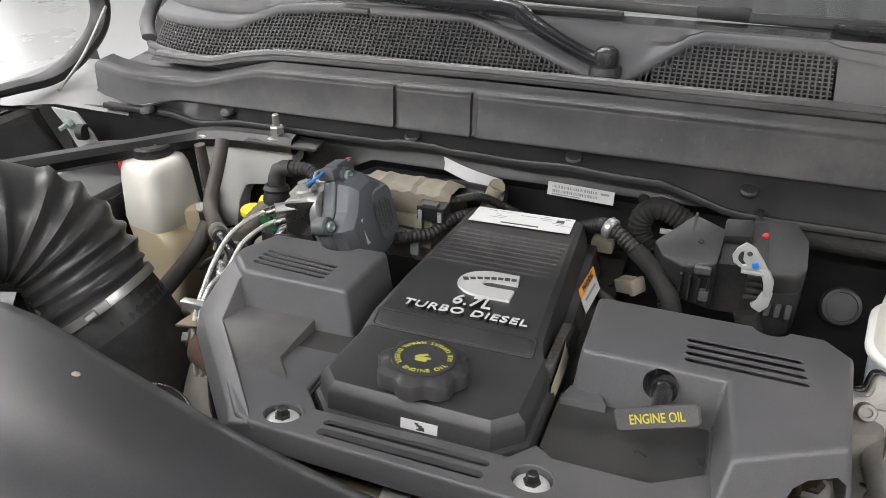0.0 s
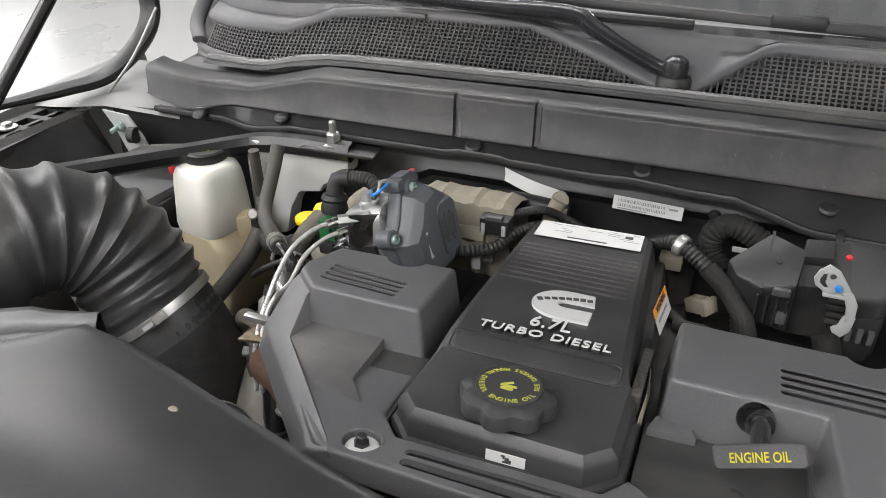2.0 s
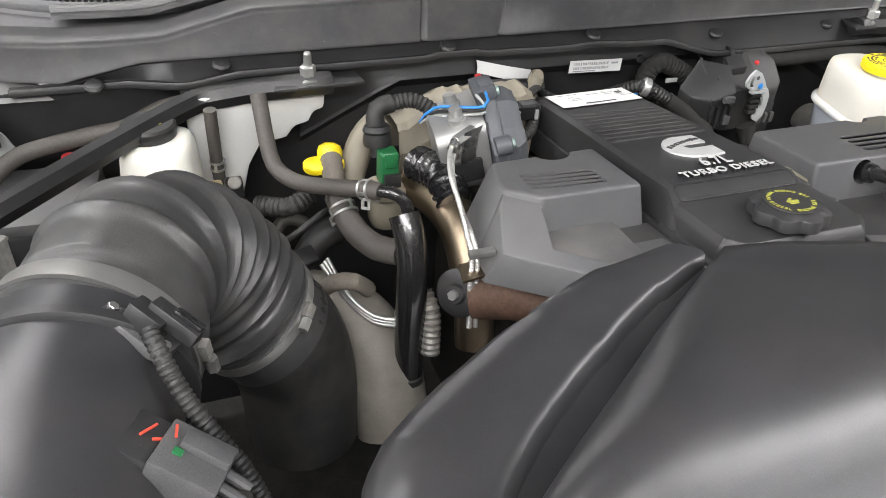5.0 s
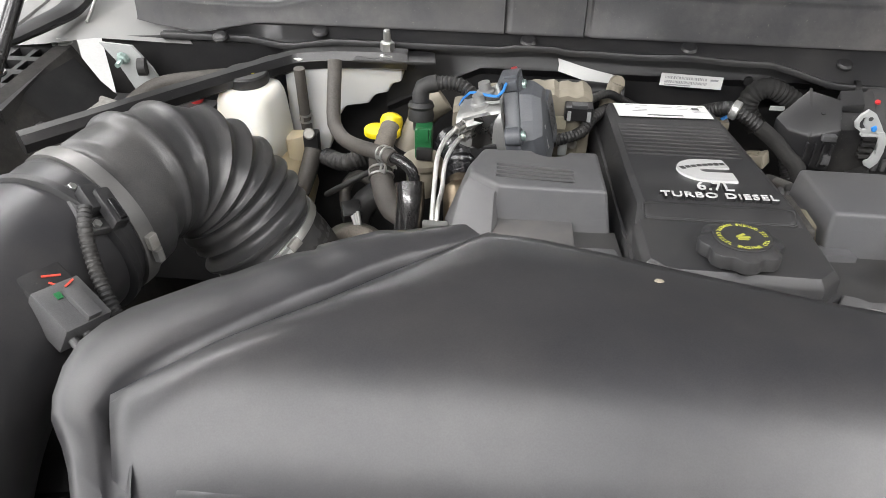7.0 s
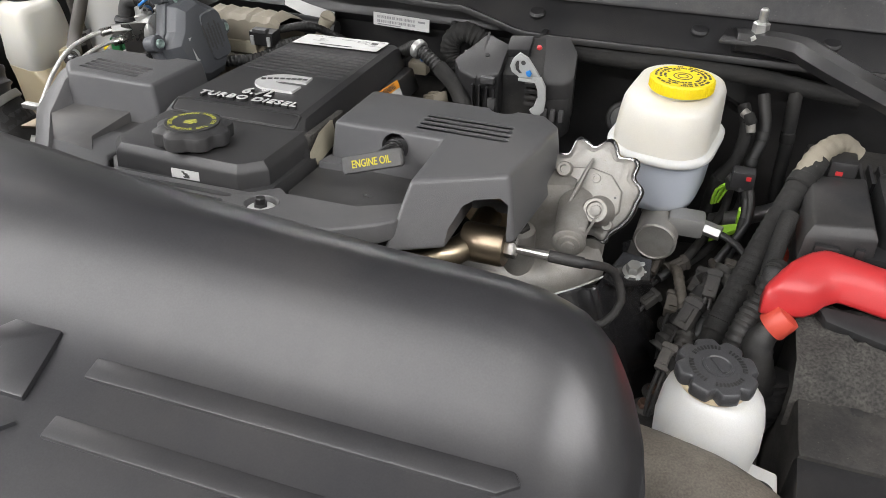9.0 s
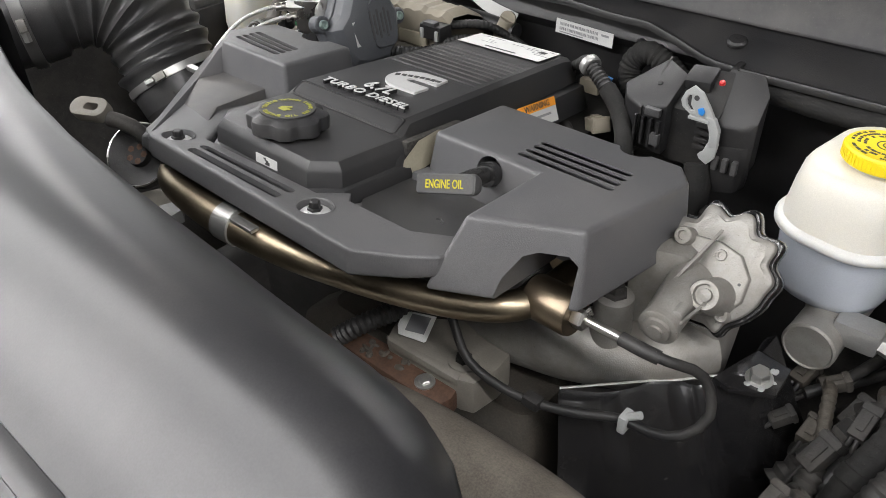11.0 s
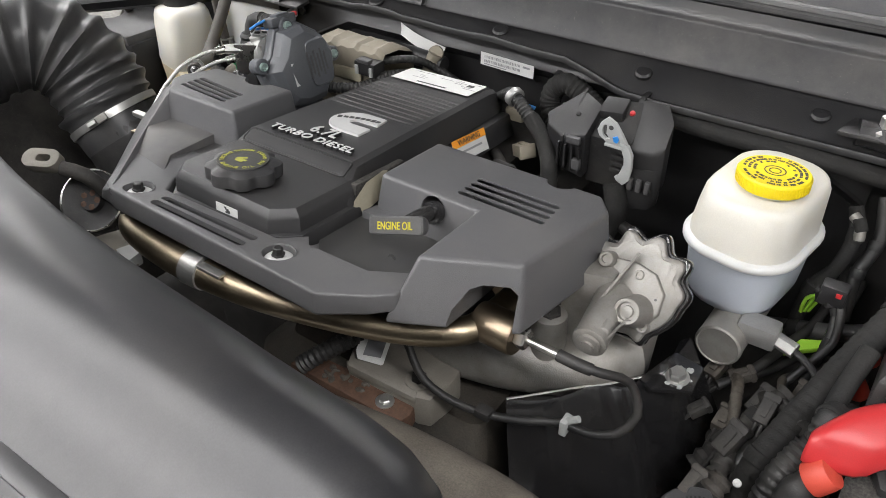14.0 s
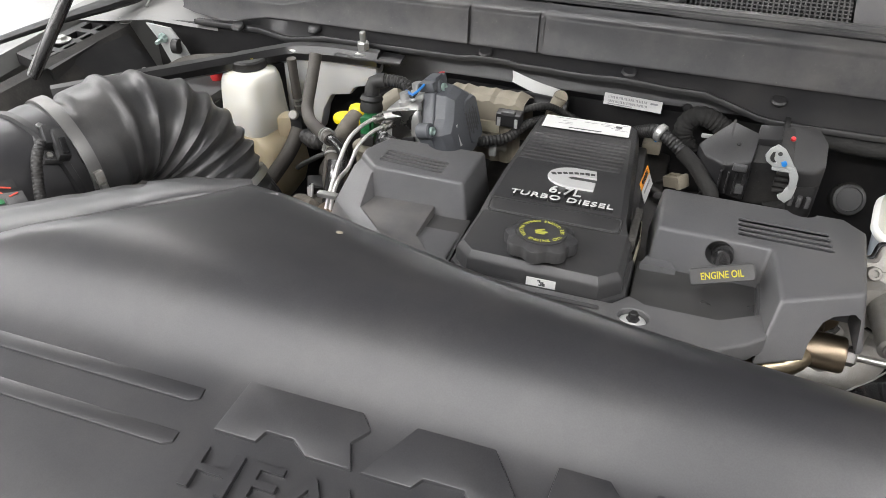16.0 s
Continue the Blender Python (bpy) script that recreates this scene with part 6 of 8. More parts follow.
def actuator():
    t = thing("throttle_actuator", (-0.42, 0.76, 1.13), "dark grey actuator cover on a silver throttle body", "actuator")
    n = Vector((0.96, -0.14, 0.24)).normalized()
    c = Vector((-0.398, 0.775, 1.204))
    z = Vector((0, 0, 1))
    y = (z - n * z.dot(n)).normalized()
    x = y.cross(n)
    m = Matrix.Translation(c) @ Matrix((x, y, n)).transposed().to_4x4()
    out = [(-0.056, -0.044), (-0.066, 0.002), (-0.044, 0.022), (-0.026, 0.054), (0.008, 0.060), (0.044, 0.034), (0.058, 0.006), (0.052, -0.034), (0.024, -0.066), (-0.020, -0.068), (-0.044, -0.060)]
    sc = lambda k: [(px * k, py * k) for px, py in out]
    part("flange", stack([(sc(1.0), -0.020), (sc(1.04), -0.016), (sc(1.04), -0.004), (sc(1.0), 0.0)], m), "grey_housing", t, bevel=0.002)
    part("cover", stack([(sc(0.96), 0.0), (sc(0.90), 0.016), (sc(0.74), 0.027), (sc(0.40), 0.030)], m), "grey_housing", t, "dark grey cover", angle=18, bevel=0.0012)
    part("raised_pad", stack([(rounded(0.044, 0.072, 0.012, cx=0.016, cy=-0.004), 0.026), (rounded(0.038, 0.066, 0.010, cx=0.016, cy=-0.004), 0.0315)], m), "grey_housing", t)
    bm = bmesh.new()
    for k in range(6):
        box((0.026 - 0.006 * k, -0.004, 0.0318), (0.003, 0.040 if k % 2 else 0.028, 0.0006), m, bm)
    part("moulded_print", bm, "grey_plastic", t)
    part("name_bar", box((-0.030, -0.010, 0.0285), (0.006, 0.034, 0.0008), m), "silver_paint", t)
    for px, py in ((-0.064, 0.012), (-0.006, 0.056), (0.062, -0.006), (-0.060, -0.040)):
        part("boss", lathe([(0.012, -0.016), (0.012, 0.002), (0.010, 0.004)], m @ Matrix.Translation((px, py, 0)), 18), "grey_housing", t)
        part("screw", lathe([(0.0065, 0.003), (0.0065, 0.0075), (0.005, 0.0085), (0.003, 0.006), (0, 0.006)], m @ Matrix.Translation((px, py, 0)), 12), "plated_screw", t, "pale green plated screw")
    # silver body behind
    part("silver_body", stack([(rounded(0.10, 0.085, 0.02, cy=-0.006), -0.085), (rounded(0.104, 0.09, 0.02, cy=-0.006), -0.06), (rounded(0.106, 0.10, 0.02, cy=-0.004), -0.021)], m), "alloy_body", t, "silver cast throttle body", bevel=0.003)
    for px in (-0.026, 0.012):
        part("port", lathe([(0.012, 0), (0.013, 0.008), (0.009, 0.010), (0.008, 0.020), (0, 0.020)], m @ Matrix.Translation((px, 0.038, -0.052)) @ Matrix.Rotation(radians(-90), 4, "X"), 16), "alloy_body", t)
    part("side_window", box((-0.056, -0.016, -0.052), (0.006, 0.030, 0.036), m), "dark_plastic", t, bevel=0.002)
    # plug at the top with its blue wires
    p = part("plug", box((-0.006, 0.064, -0.012), (0.044, 0.014, 0.026), m), "grey_housing", t, "grey connector", bevel=0.003)
    part("red_lock", box((0.020, 0.067, -0.010), (0.008, 0.006, 0.008), m), "red_plastic", p, bevel=0.001)
    part("plug_latch", box((-0.006, 0.0725, -0.008), (0.022, 0.004, 0.018), m), "grey_housing", p, bevel=0.001)
    for k, mt in enumerate(("blue_plastic", "loom_plastic", "lever_plastic")):
        part("lead", tube([m @ Vector((-0.030, 0.070, -0.012 - 0.006 * k)), m @ Vector((-0.052, 0.064 - 0.004 * k, -0.02)), (-0.478, 0.795, 1.232 - 0.006 * k), (-0.492, 0.81, 1.205)], 0.0019, 8), mt, p)
    l = thing("loom_elbow", (-0.549, 0.82, 1.15), "black elbow plug with corrugated conduit", "wiring connector")
    part("elbow", tube([(-0.545, 0.808, 1.165), (-0.548, 0.82, 1.20), (-0.545, 0.826, 1.222), (-0.525, 0.828, 1.228)], 0.0122, 16), "loom_plastic", l)
    part("collar", lathe([(0.018, -0.012), (0.019, -0.006), (0.017, 0.004), (0.019, 0.008), (0.016, 0.014)], axis_matrix((-0.547, 0.816, 1.19), (0, 0.2, 1)), 20), "loom_plastic", l)
    part("conduit", tube([(-0.53, 0.828, 1.228), (-0.495, 0.825, 1.229), (-0.47, 0.812, 1.215), (-0.45, 0.80, 1.19)], 0.0096, 14, ribs=0.10, pitch=0.006), "loom_plastic", l)
    part("green_plug", box((-0.540, 0.79, 1.158), (0.024, 0.026, 0.046)), "green_plastic", l, "dark green connector", bevel=0.003)
    part("plug_clip", box((-0.540, 0.774, 1.176), (0.016, 0.006, 0.020)), "green_plastic", l, bevel=0.002)
    part("plug_lock", box((-0.538, 0.773, 1.146), (0.022, 0.008, 0.018)), "dark_plastic", l, bevel=0.002)
    part("pump_body", lathe([(0.020, 0), (0.024, 0.010), (0.024, 0.044), (0.029, 0.050), (0.029, 0.057), (0.020, 0.062)], Matrix.Translation((-0.542, 0.79, 1.072)), 22), "tan_casting", l, "pale dusty pump body")
    d = thing("transmission_dipstick", (-0.617, 0.875, 1.05), "bright yellow cap with a finger tab on the filler tube", "dipstick")
    part("finger_tab", stack([(rounded(0.054, 0.034, 0.016, cx=-0.610, cy=0.856), 1.127), (rounded(0.056, 0.036, 0.017, cx=-0.610, cy=0.856), 1.129), (rounded(0.056, 0.036, 0.017, cx=-0.610, cy=0.856), 1.136), (rounded(0.052, 0.032, 0.015, cx=-0.610, cy=0.856), 1.138)]), "yellow_plastic", d, bevel=0.001)
    part("knob", lathe([(0.0165, -0.014), (0.0175, 0.0), (0.015, 0.007), (0.008, 0.011), (0, 0.012)], axis_matrix((-0.598, 0.872, 1.143), (0.1, 0.3, 0.9)), 24), "yellow_plastic", d)


actuator()


def braided_lines():
    t = thing("braided_lines", (-0.505, 0.58, 1.08), "pair of braided steel lines on a steel bracket", "fluid line")
    for k, off in enumerate((Vector((0, 0, 0)), Vector((0.008, 0.010, -0.016)))):
        pts = [Vector(p) + off for p in ((-0.462, 0.728, 1.227), (-0.481, 0.711, 1.228), (-0.497, 0.685, 1.227), (-0.507, 0.650, 1.219), (-0.508, 0.615, 1.202))] + [Vector((-0.508 + 0.006 * k, 0.59 + 0.004 * k, 1.182)), Vector((-0.508 + 0.006 * k, 0.572, 1.165)), Vector((-0.512 + 0.008 * k, 0.56, 1.13)), Vector((-0.512 + 0.008 * k, 0.552, 1.08))]
        part("braid", tube(pts, 0.0029, 12, ribs=0.09, pitch=0.0030), "braid", t)
        part("hex_fitting", rod(pts[0] + Vector((0.012, 0.008, 0)), pts[1], 0.0075, 6), "zinc", t)
        part("sleeve", rod(pts[1], Vector(pts[1]) + (Vector(pts[2]) - Vector(pts[1])).normalized() * 0.016, 0.006, 12), "steel", t)
    part("bracket", loft([[Vector((-0.468, 0.715, 1.236)), Vector((-0.430, 0.735, 1.236))], [Vector((-0.470, 0.715, 1.196)), Vector((-0.432, 0.735, 1.192))], [Vector((-0.462, 0.722, 1.188)), Vector((-0.424, 0.742, 1.186))]]), "steel", t, "bright folded bracket")
    part("line_clip", box((-0.502, 0.560, 1.178), (0.030, 0.010, 0.007), Matrix()), "zinc", t, bevel=0.002)
    part("lower_plate", prism([(-0.525, 0.55), (-0.47, 0.56), (-0.475, 0.585), (-0.52, 0.58)], 1.148, 1.151), "brass_steel", t)


braided_lines()


def behind_engine():
    t = thing("fuel_filter_head", (-0.33, 0.86, 1.08), "tan heat shielded filter head behind the actuator", "heat shield")
    random.seed(9)
    rows = []
    for i in range(30):
        x = -0.505 + 0.0069 * i
        c = 0.0022 * math.sin(i * 1.9) + random.uniform(-0.0012, 0.0012)
        drop = 0.035 * min(1, max(0, (-0.43 - x) / 0.07)) + 0.010 * max(0, (x + 0.315) / 0.02)
        rows.append([Vector((x, 0.856 + c, 1.10)), Vector((x, 0.850 + c, 1.172 - drop)), Vector((x, 0.853 + c, 1.178 - drop)), Vector((x, 0.858, 1.203 + c - drop)), Vector((x, 0.868, 1.2095 + c * 0.5 - drop)), Vector((x, 0.900, 1.208 + c - drop)), Vector((x, 0.935, 1.190 - drop)), Vector((x, 0.940, 1.10))])
    part("shield", loft(rows), "tan_casting", t, "creased tan heat shield", angle=25)
    part("pale_strip", slab([(-0.395, 0.8455, 1.1745), (-0.340, 0.8455, 1.1765), (-0.340, 0.849, 1.1775), (-0.395, 0.849, 1.1755)], 1.157), "cream_cloth", t, "pale cream strip", bevel=0.001)
    part("foil_roll", tube([(-0.402, 0.845, 1.142), (-0.38, 0.842, 1.144), (-0.35, 0.842, 1.142), (-0.325, 0.846, 1.138)], 0.011, 14, ribs=0.06, pitch=0.016), "dirty_casting", t, "wrinkled foil roll")
    l = thing("injector_harness", (-0.33, 0.87, 1.13), "black corrugated injector harness with connector", "wiring")
    part("conduit", tube([(-0.385, 0.79, 1.162), (-0.350, 0.810, 1.160), (-0.320, 0.830, 1.162), (-0.300, 0.860, 1.172), (-0.275, 0.90, 1.166), (-0.25, 0.93, 1.150)], 0.0080, 14, ribs=0.10, pitch=0.006), "loom_plastic", l)
    part("conduit", tube([(-0.315, 0.870, 1.190), (-0.28, 0.905, 1.188), (-0.25, 0.935, 1.165), (-0.2, 0.945, 1.140), (-0.15, 0.945, 1.138)], 0.0060, 14, ribs=0.07, pitch=0.006), "loom_plastic", l)
    c = part("connector", box((-0.324, 0.850, 1.186), (0.040, 0.026, 0.022)), "dark_plastic", l, bevel=0.003)
    part("latch", box((-0.324, 0.840, 1.199), (0.022, 0.012, 0.006)), "grey_plastic", c, bevel=0.001)
    for x in (-0.336, -0.308):
        part("white_tab", box((x - 0.002, 0.8355, 1.184), (0.005, 0.003, 0.014)), "lever_plastic", c)
    part("ring_terminal", lathe([(0.012, -0.003), (0.012, 0.003)], axis_matrix((-0.262, 0.94, 1.19), (0.3, -0.9, 0.3)), 18), "tan_casting", l)
    part("white_buckle", box((-0.343, 0.826, 1.138), (0.013, 0.006, 0.024)), "lever_plastic", l, bevel=0.003)
    p = thing("crossover_pipe", (-0.35, 0.93, 1.15), "black pipe along the firewall", "pipe")
    part("pipe", tube([(-0.40, 0.945, 1.17), (-0.33, 0.945, 1.175), (-0.25, 0.945, 1.17)], 0.014, 14), "firewall_paint", p)
    part("pale_pipe", tube([(-0.275, 0.93, 1.12), (-0.272, 0.935, 1.16), (-0.262, 0.94, 1.19)], 0.012, 12), "tan_casting", p)


behind_engine()

# ================= driver side of the bay =================


def right_rear():
    t = thing("wiring_conduit", (-0.09, 0.93, 1.1), "black corrugated conduit running off the rocker cover", "wiring")
    part("conduit", tube([(-0.150, 0.945, 1.138), (-0.122, 0.925, 1.160), (-0.096, 0.900, 1.177), (-0.062, 0.885, 1.162), (-0.046, 0.880, 1.150)], 0.0098, 16, ribs=0.08, pitch=0.006), "loom_plastic", t)
    part("smooth_sleeve", tube([(-0.056, 0.884, 1.158), (-0.030, 0.872, 1.141), (-0.012, 0.856, 1.125), (-0.002, 0.842, 1.118), (0.006, 0.83, 1.09), (0.010, 0.82, 1.04)], 0.0118, 16), "tape_wrap", t)
    part("collar", lathe([(0.0125, -0.006), (0.0145, -0.004), (0.0145, 0.004), (0.0125, 0.006)], axis_matrix((-0.092, 0.897, 1.1765), (0.6, -0.3, -0.15)), 20), "alloy_body", t, "pale grey clip ring")
    part("clip", box((-0.103, 0.925, 1.136), (0.030, 0.020, 0.020)), "tan_casting", t, "dusty pale connector", bevel=0.003)
    part("blue_wire", tube([(-0.100, 0.925, 1.146), (-0.088, 0.930, 1.150), (-0.078, 0.935, 1.146)], 0.0028, 8), "blue_plastic", t)
    part("violet_wire", tube([(-0.108, 0.912, 1.172), (-0.100, 0.90, 1.178)], 0.003, 6), "red_plastic", t)
    h = thing("heater_hose", (-0.05, 0.93, 1.12), "ribbed dark wrapped hose arching by the firewall", "hose")
    part("hose", tube([(-0.040, 0.935, 1.130), (-0.058, 0.945, 1.152), (-0.056, 0.950, 1.176), (-0.036, 0.950, 1.190), (-0.008, 0.950, 1.180), (0.016, 0.945, 1.165), (0.03, 0.94, 1.15)], 0.0155, 20, ribs=0.05, pitch=0.0075), "tape_wrap", h)
    part("foil_tab", box((-0.020, 0.932, 1.166), (0.022, 0.003, 0.007), Matrix()), "lever_plastic", h, bevel=0.001)
    b = thing("engine_control_module", (0.06, 0.9, 1.1), "black control module with a white locking lever", "control module")
    flat = Matrix.Rotation(radians(90), 4, "X")
    part("left_housing", slab([(-0.034, 0.892, 1.172), (-0.022, 0.872, 1.165), (0.008, 0.856, 1.160), (0.045, 0.850, 1.176), (0.050, 0.885, 1.206), (0.010, 0.915, 1.207)], [1.135, 1.125, 1.112, 1.108, 1.12, 1.13]), "dark_plastic", b, bevel=0.004)
    part("seam", slab([(0.007, 0.8555, 1.1615), (0.010, 0.8545, 1.1625), (0.014, 0.914, 1.2095), (0.011, 0.9155, 1.209)], [1.11, 1.11, 1.2, 1.2]), "loom_plastic", b)
    part("vent_plug", lathe([(0.0035, 0), (0.0030, 0.0012), (0, 0.0014)], axis_matrix((0.022, 0.872, 1.1915), (0, -0.55, 0.83)), 12), "loom_plastic", b)
    part("clip_tab", box((0.030, 0.846, 1.166), (0.020, 0.008, 0.010)), "grey_plastic", b, bevel=0.002)
    part("clip_tab", box((0.036, 0.848, 1.130), (0.012, 0.008, 0.016)), "grey_plastic", b, bevel=0.002)
    part("right_housing", slab([(0.100, 0.862, 1.164), (0.136, 0.864, 1.166), (0.148, 0.872, 1.176), (0.146, 0.896, 1.202), (0.130, 0.916, 1.216), (0.086, 0.912, 1.214)], [1.10, 1.104, 1.108, 1.11, 1.12, 1.12]), "dark_plastic", b, bevel=0.005)
    part("skirt", slab([(0.104, 0.858, 1.140), (0.140, 0.862, 1.146), (0.148, 0.872, 1.146), (0.140, 0.90, 1.146), (0.10, 0.90, 1.14)], [1.075, 1.082, 1.09, 1.09, 1.08]), "dark_plastic", b, bevel=0.008)
    part("bridge", slab([(0.044, 0.862, 1.170), (0.104, 0.866, 1.172), (0.100, 0.910, 1.212), (0.048, 0.905, 1.210)], 1.10), "loom_plastic", b, bevel=0.004)
    part("cover_plate", slab([(0.046, 0.880, 1.200), (0.080, 0.882, 1.203), (0.080, 0.905, 1.215), (0.048, 0.902, 1.213)], 1.19), "dark_plastic", b, bevel=0.002)
    for k in range(4):
        part("rib", box((0.006 + 0.011 * k, 0.851 - 0.001 * k, 1.136), (0.0025, 0.006, 0.036)), "dark_plastic", b)
    for k in range(3):
        part("side_clip", box((0.112 + 0.012 * k, 0.858, 1.120), (0.007, 0.008, 0.018)), "grey_plastic", b, bevel=0.002)
    # the lever: an eye at the top, a bent arm and a finger pad at its foot
    ly = Matrix.Translation((0.003, 0.856, 0)) @ flat
    eye = [(0.057, 1.189), (0.061, 1.200), (0.070, 1.209), (0.082, 1.203), (0.093, 1.188), (0.102, 1.174), (0.096, 1.170), (0.089, 1.1745), (0.071, 1.174), (0.060, 1.181)]
    lev = part("lever", cut(prism(eye, 0, 0.005, ly), prism([(0.0635, 1.190), (0.066, 1.197), (0.0695, 1.198), (0.0700, 1.186), (0.0755, 1.1795), (0.0700, 1.1785), (0.065, 1.183)], -0.01, 0.02, ly)), "lever_plastic", b, "pale grey locking lever", bevel=0.0008)
    part("lever_arm", prism([(0.090, 1.178), (0.102, 1.176), (0.109, 1.163), (0.110, 1.143), (0.100, 1.140), (0.098, 1.158)], -0.001, 0.0062, ly), "lever_plastic", lev, bevel=0.0012)
    part("lever_pad", prism([(0.098, 1.146), (0.111, 1.147), (0.109, 1.127), (0.101, 1.117), (0.091, 1.122), (0.088, 1.127), (0.094, 1.133)], 0.0005, 0.0052, ly), "lever_plastic", lev, bevel=0.0012)
    part("lever_rail", box((0.083, 1.1715, 0.004), (0.026, 0.004, 0.008), ly), "lever_plastic", lev, bevel=0.001)
    part("pin_hole", lathe([(0.0033, 0.0046), (0.0033, 0.0054)], ly @ Matrix.Translation((0.076, 1.196, 0)), 12), "ink", lev)
    part("blue_dot", prism([(0.080, 1.184), (0.086, 1.187), (0.089, 1.182), (0.087, 1.177), (0.082, 1.178)], 0.0045, 0.0075, ly), "blue_plastic", lev, bevel=0.001)
    for k in range(4):
        part("grip_tooth", box((0.088, 1.163 - 0.0095 * k, -0.002), (0.018, 0.006, 0.010), ly), "loom_plastic", b, bevel=0.001)
    part("red_dot", lathe([(0.0040, 0), (0.0034, 0.003), (0, 0.0036)], axis_matrix((0.094, 0.880, 1.2075), (0, -0.4, 1)), 10), "red_plastic", b)
    part("harness", tube([(0.09, 0.86, 1.11), (0.10, 0.85, 1.07), (0.08, 0.83, 1.02), (0.05, 0.80, 0.97)], 0.016, 14), "tape_wrap", b)
    part("harness", tube([(-0.01, 0.87, 1.12), (0.0, 0.84, 1.08), (0.005, 0.82, 1.03)], 0.012, 12, ribs=0.08, pitch=0.006), "loom_plastic", b)
    w = thing("wrapped_duct", (0.2, 0.93, 1.15), "grey tape wrapped harness along the firewall ledge", "wiring")
    part("wrap", tube([(0.075, 0.945, 1.186), (0.12, 0.944, 1.184), (0.20, 0.940, 1.182), (0.28, 0.936, 1.184), (0.38, 0.94, 1.180), (0.52, 0.95, 1.16)], [0.015, 0.0155, 0.015, 0.014, 0.013], 18, ribs=0.025, pitch=0.026, flat=0.85), "tape_wrap", w)
    part("strap", lathe([(0.024, -0.004), (0.025, 0), (0.024, 0.004)], axis_matrix((0.088, 0.944, 1.186), (1, -0.1, 0)), 20), "loom_plastic", w)
    k = thing("canister", (0.20, 0.95, 1.05), "dark cylinder with a grey stamped end cap", "canister")
    mm = axis_matrix((0.212, 0.998, 1.060), (0.05, -0.85, 0.45))
    part("barrel", lathe([(0.027, -0.08), (0.027, 0.030), (0.024, 0.034)], mm, 28), "grimy_black", k)
    part("end_cap", lathe([(0.024, 0.030), (0.0245, 0.038), (0.020, 0.040), (0.019, 0.038), (0.0, 0.038)], mm, 28), "grey_plastic", k)
    bar = bmesh.new()
    for i in range(14):
        a = 2 * math.pi * i / 14
        box((0.0155, 0, 0.0385), (0.004, 0.003, 0.0006), mm @ Matrix.Rotation(a, 4, "Z"), bar)
    part("stamped_ring", bar, "grey_plastic", k)


right_rear()


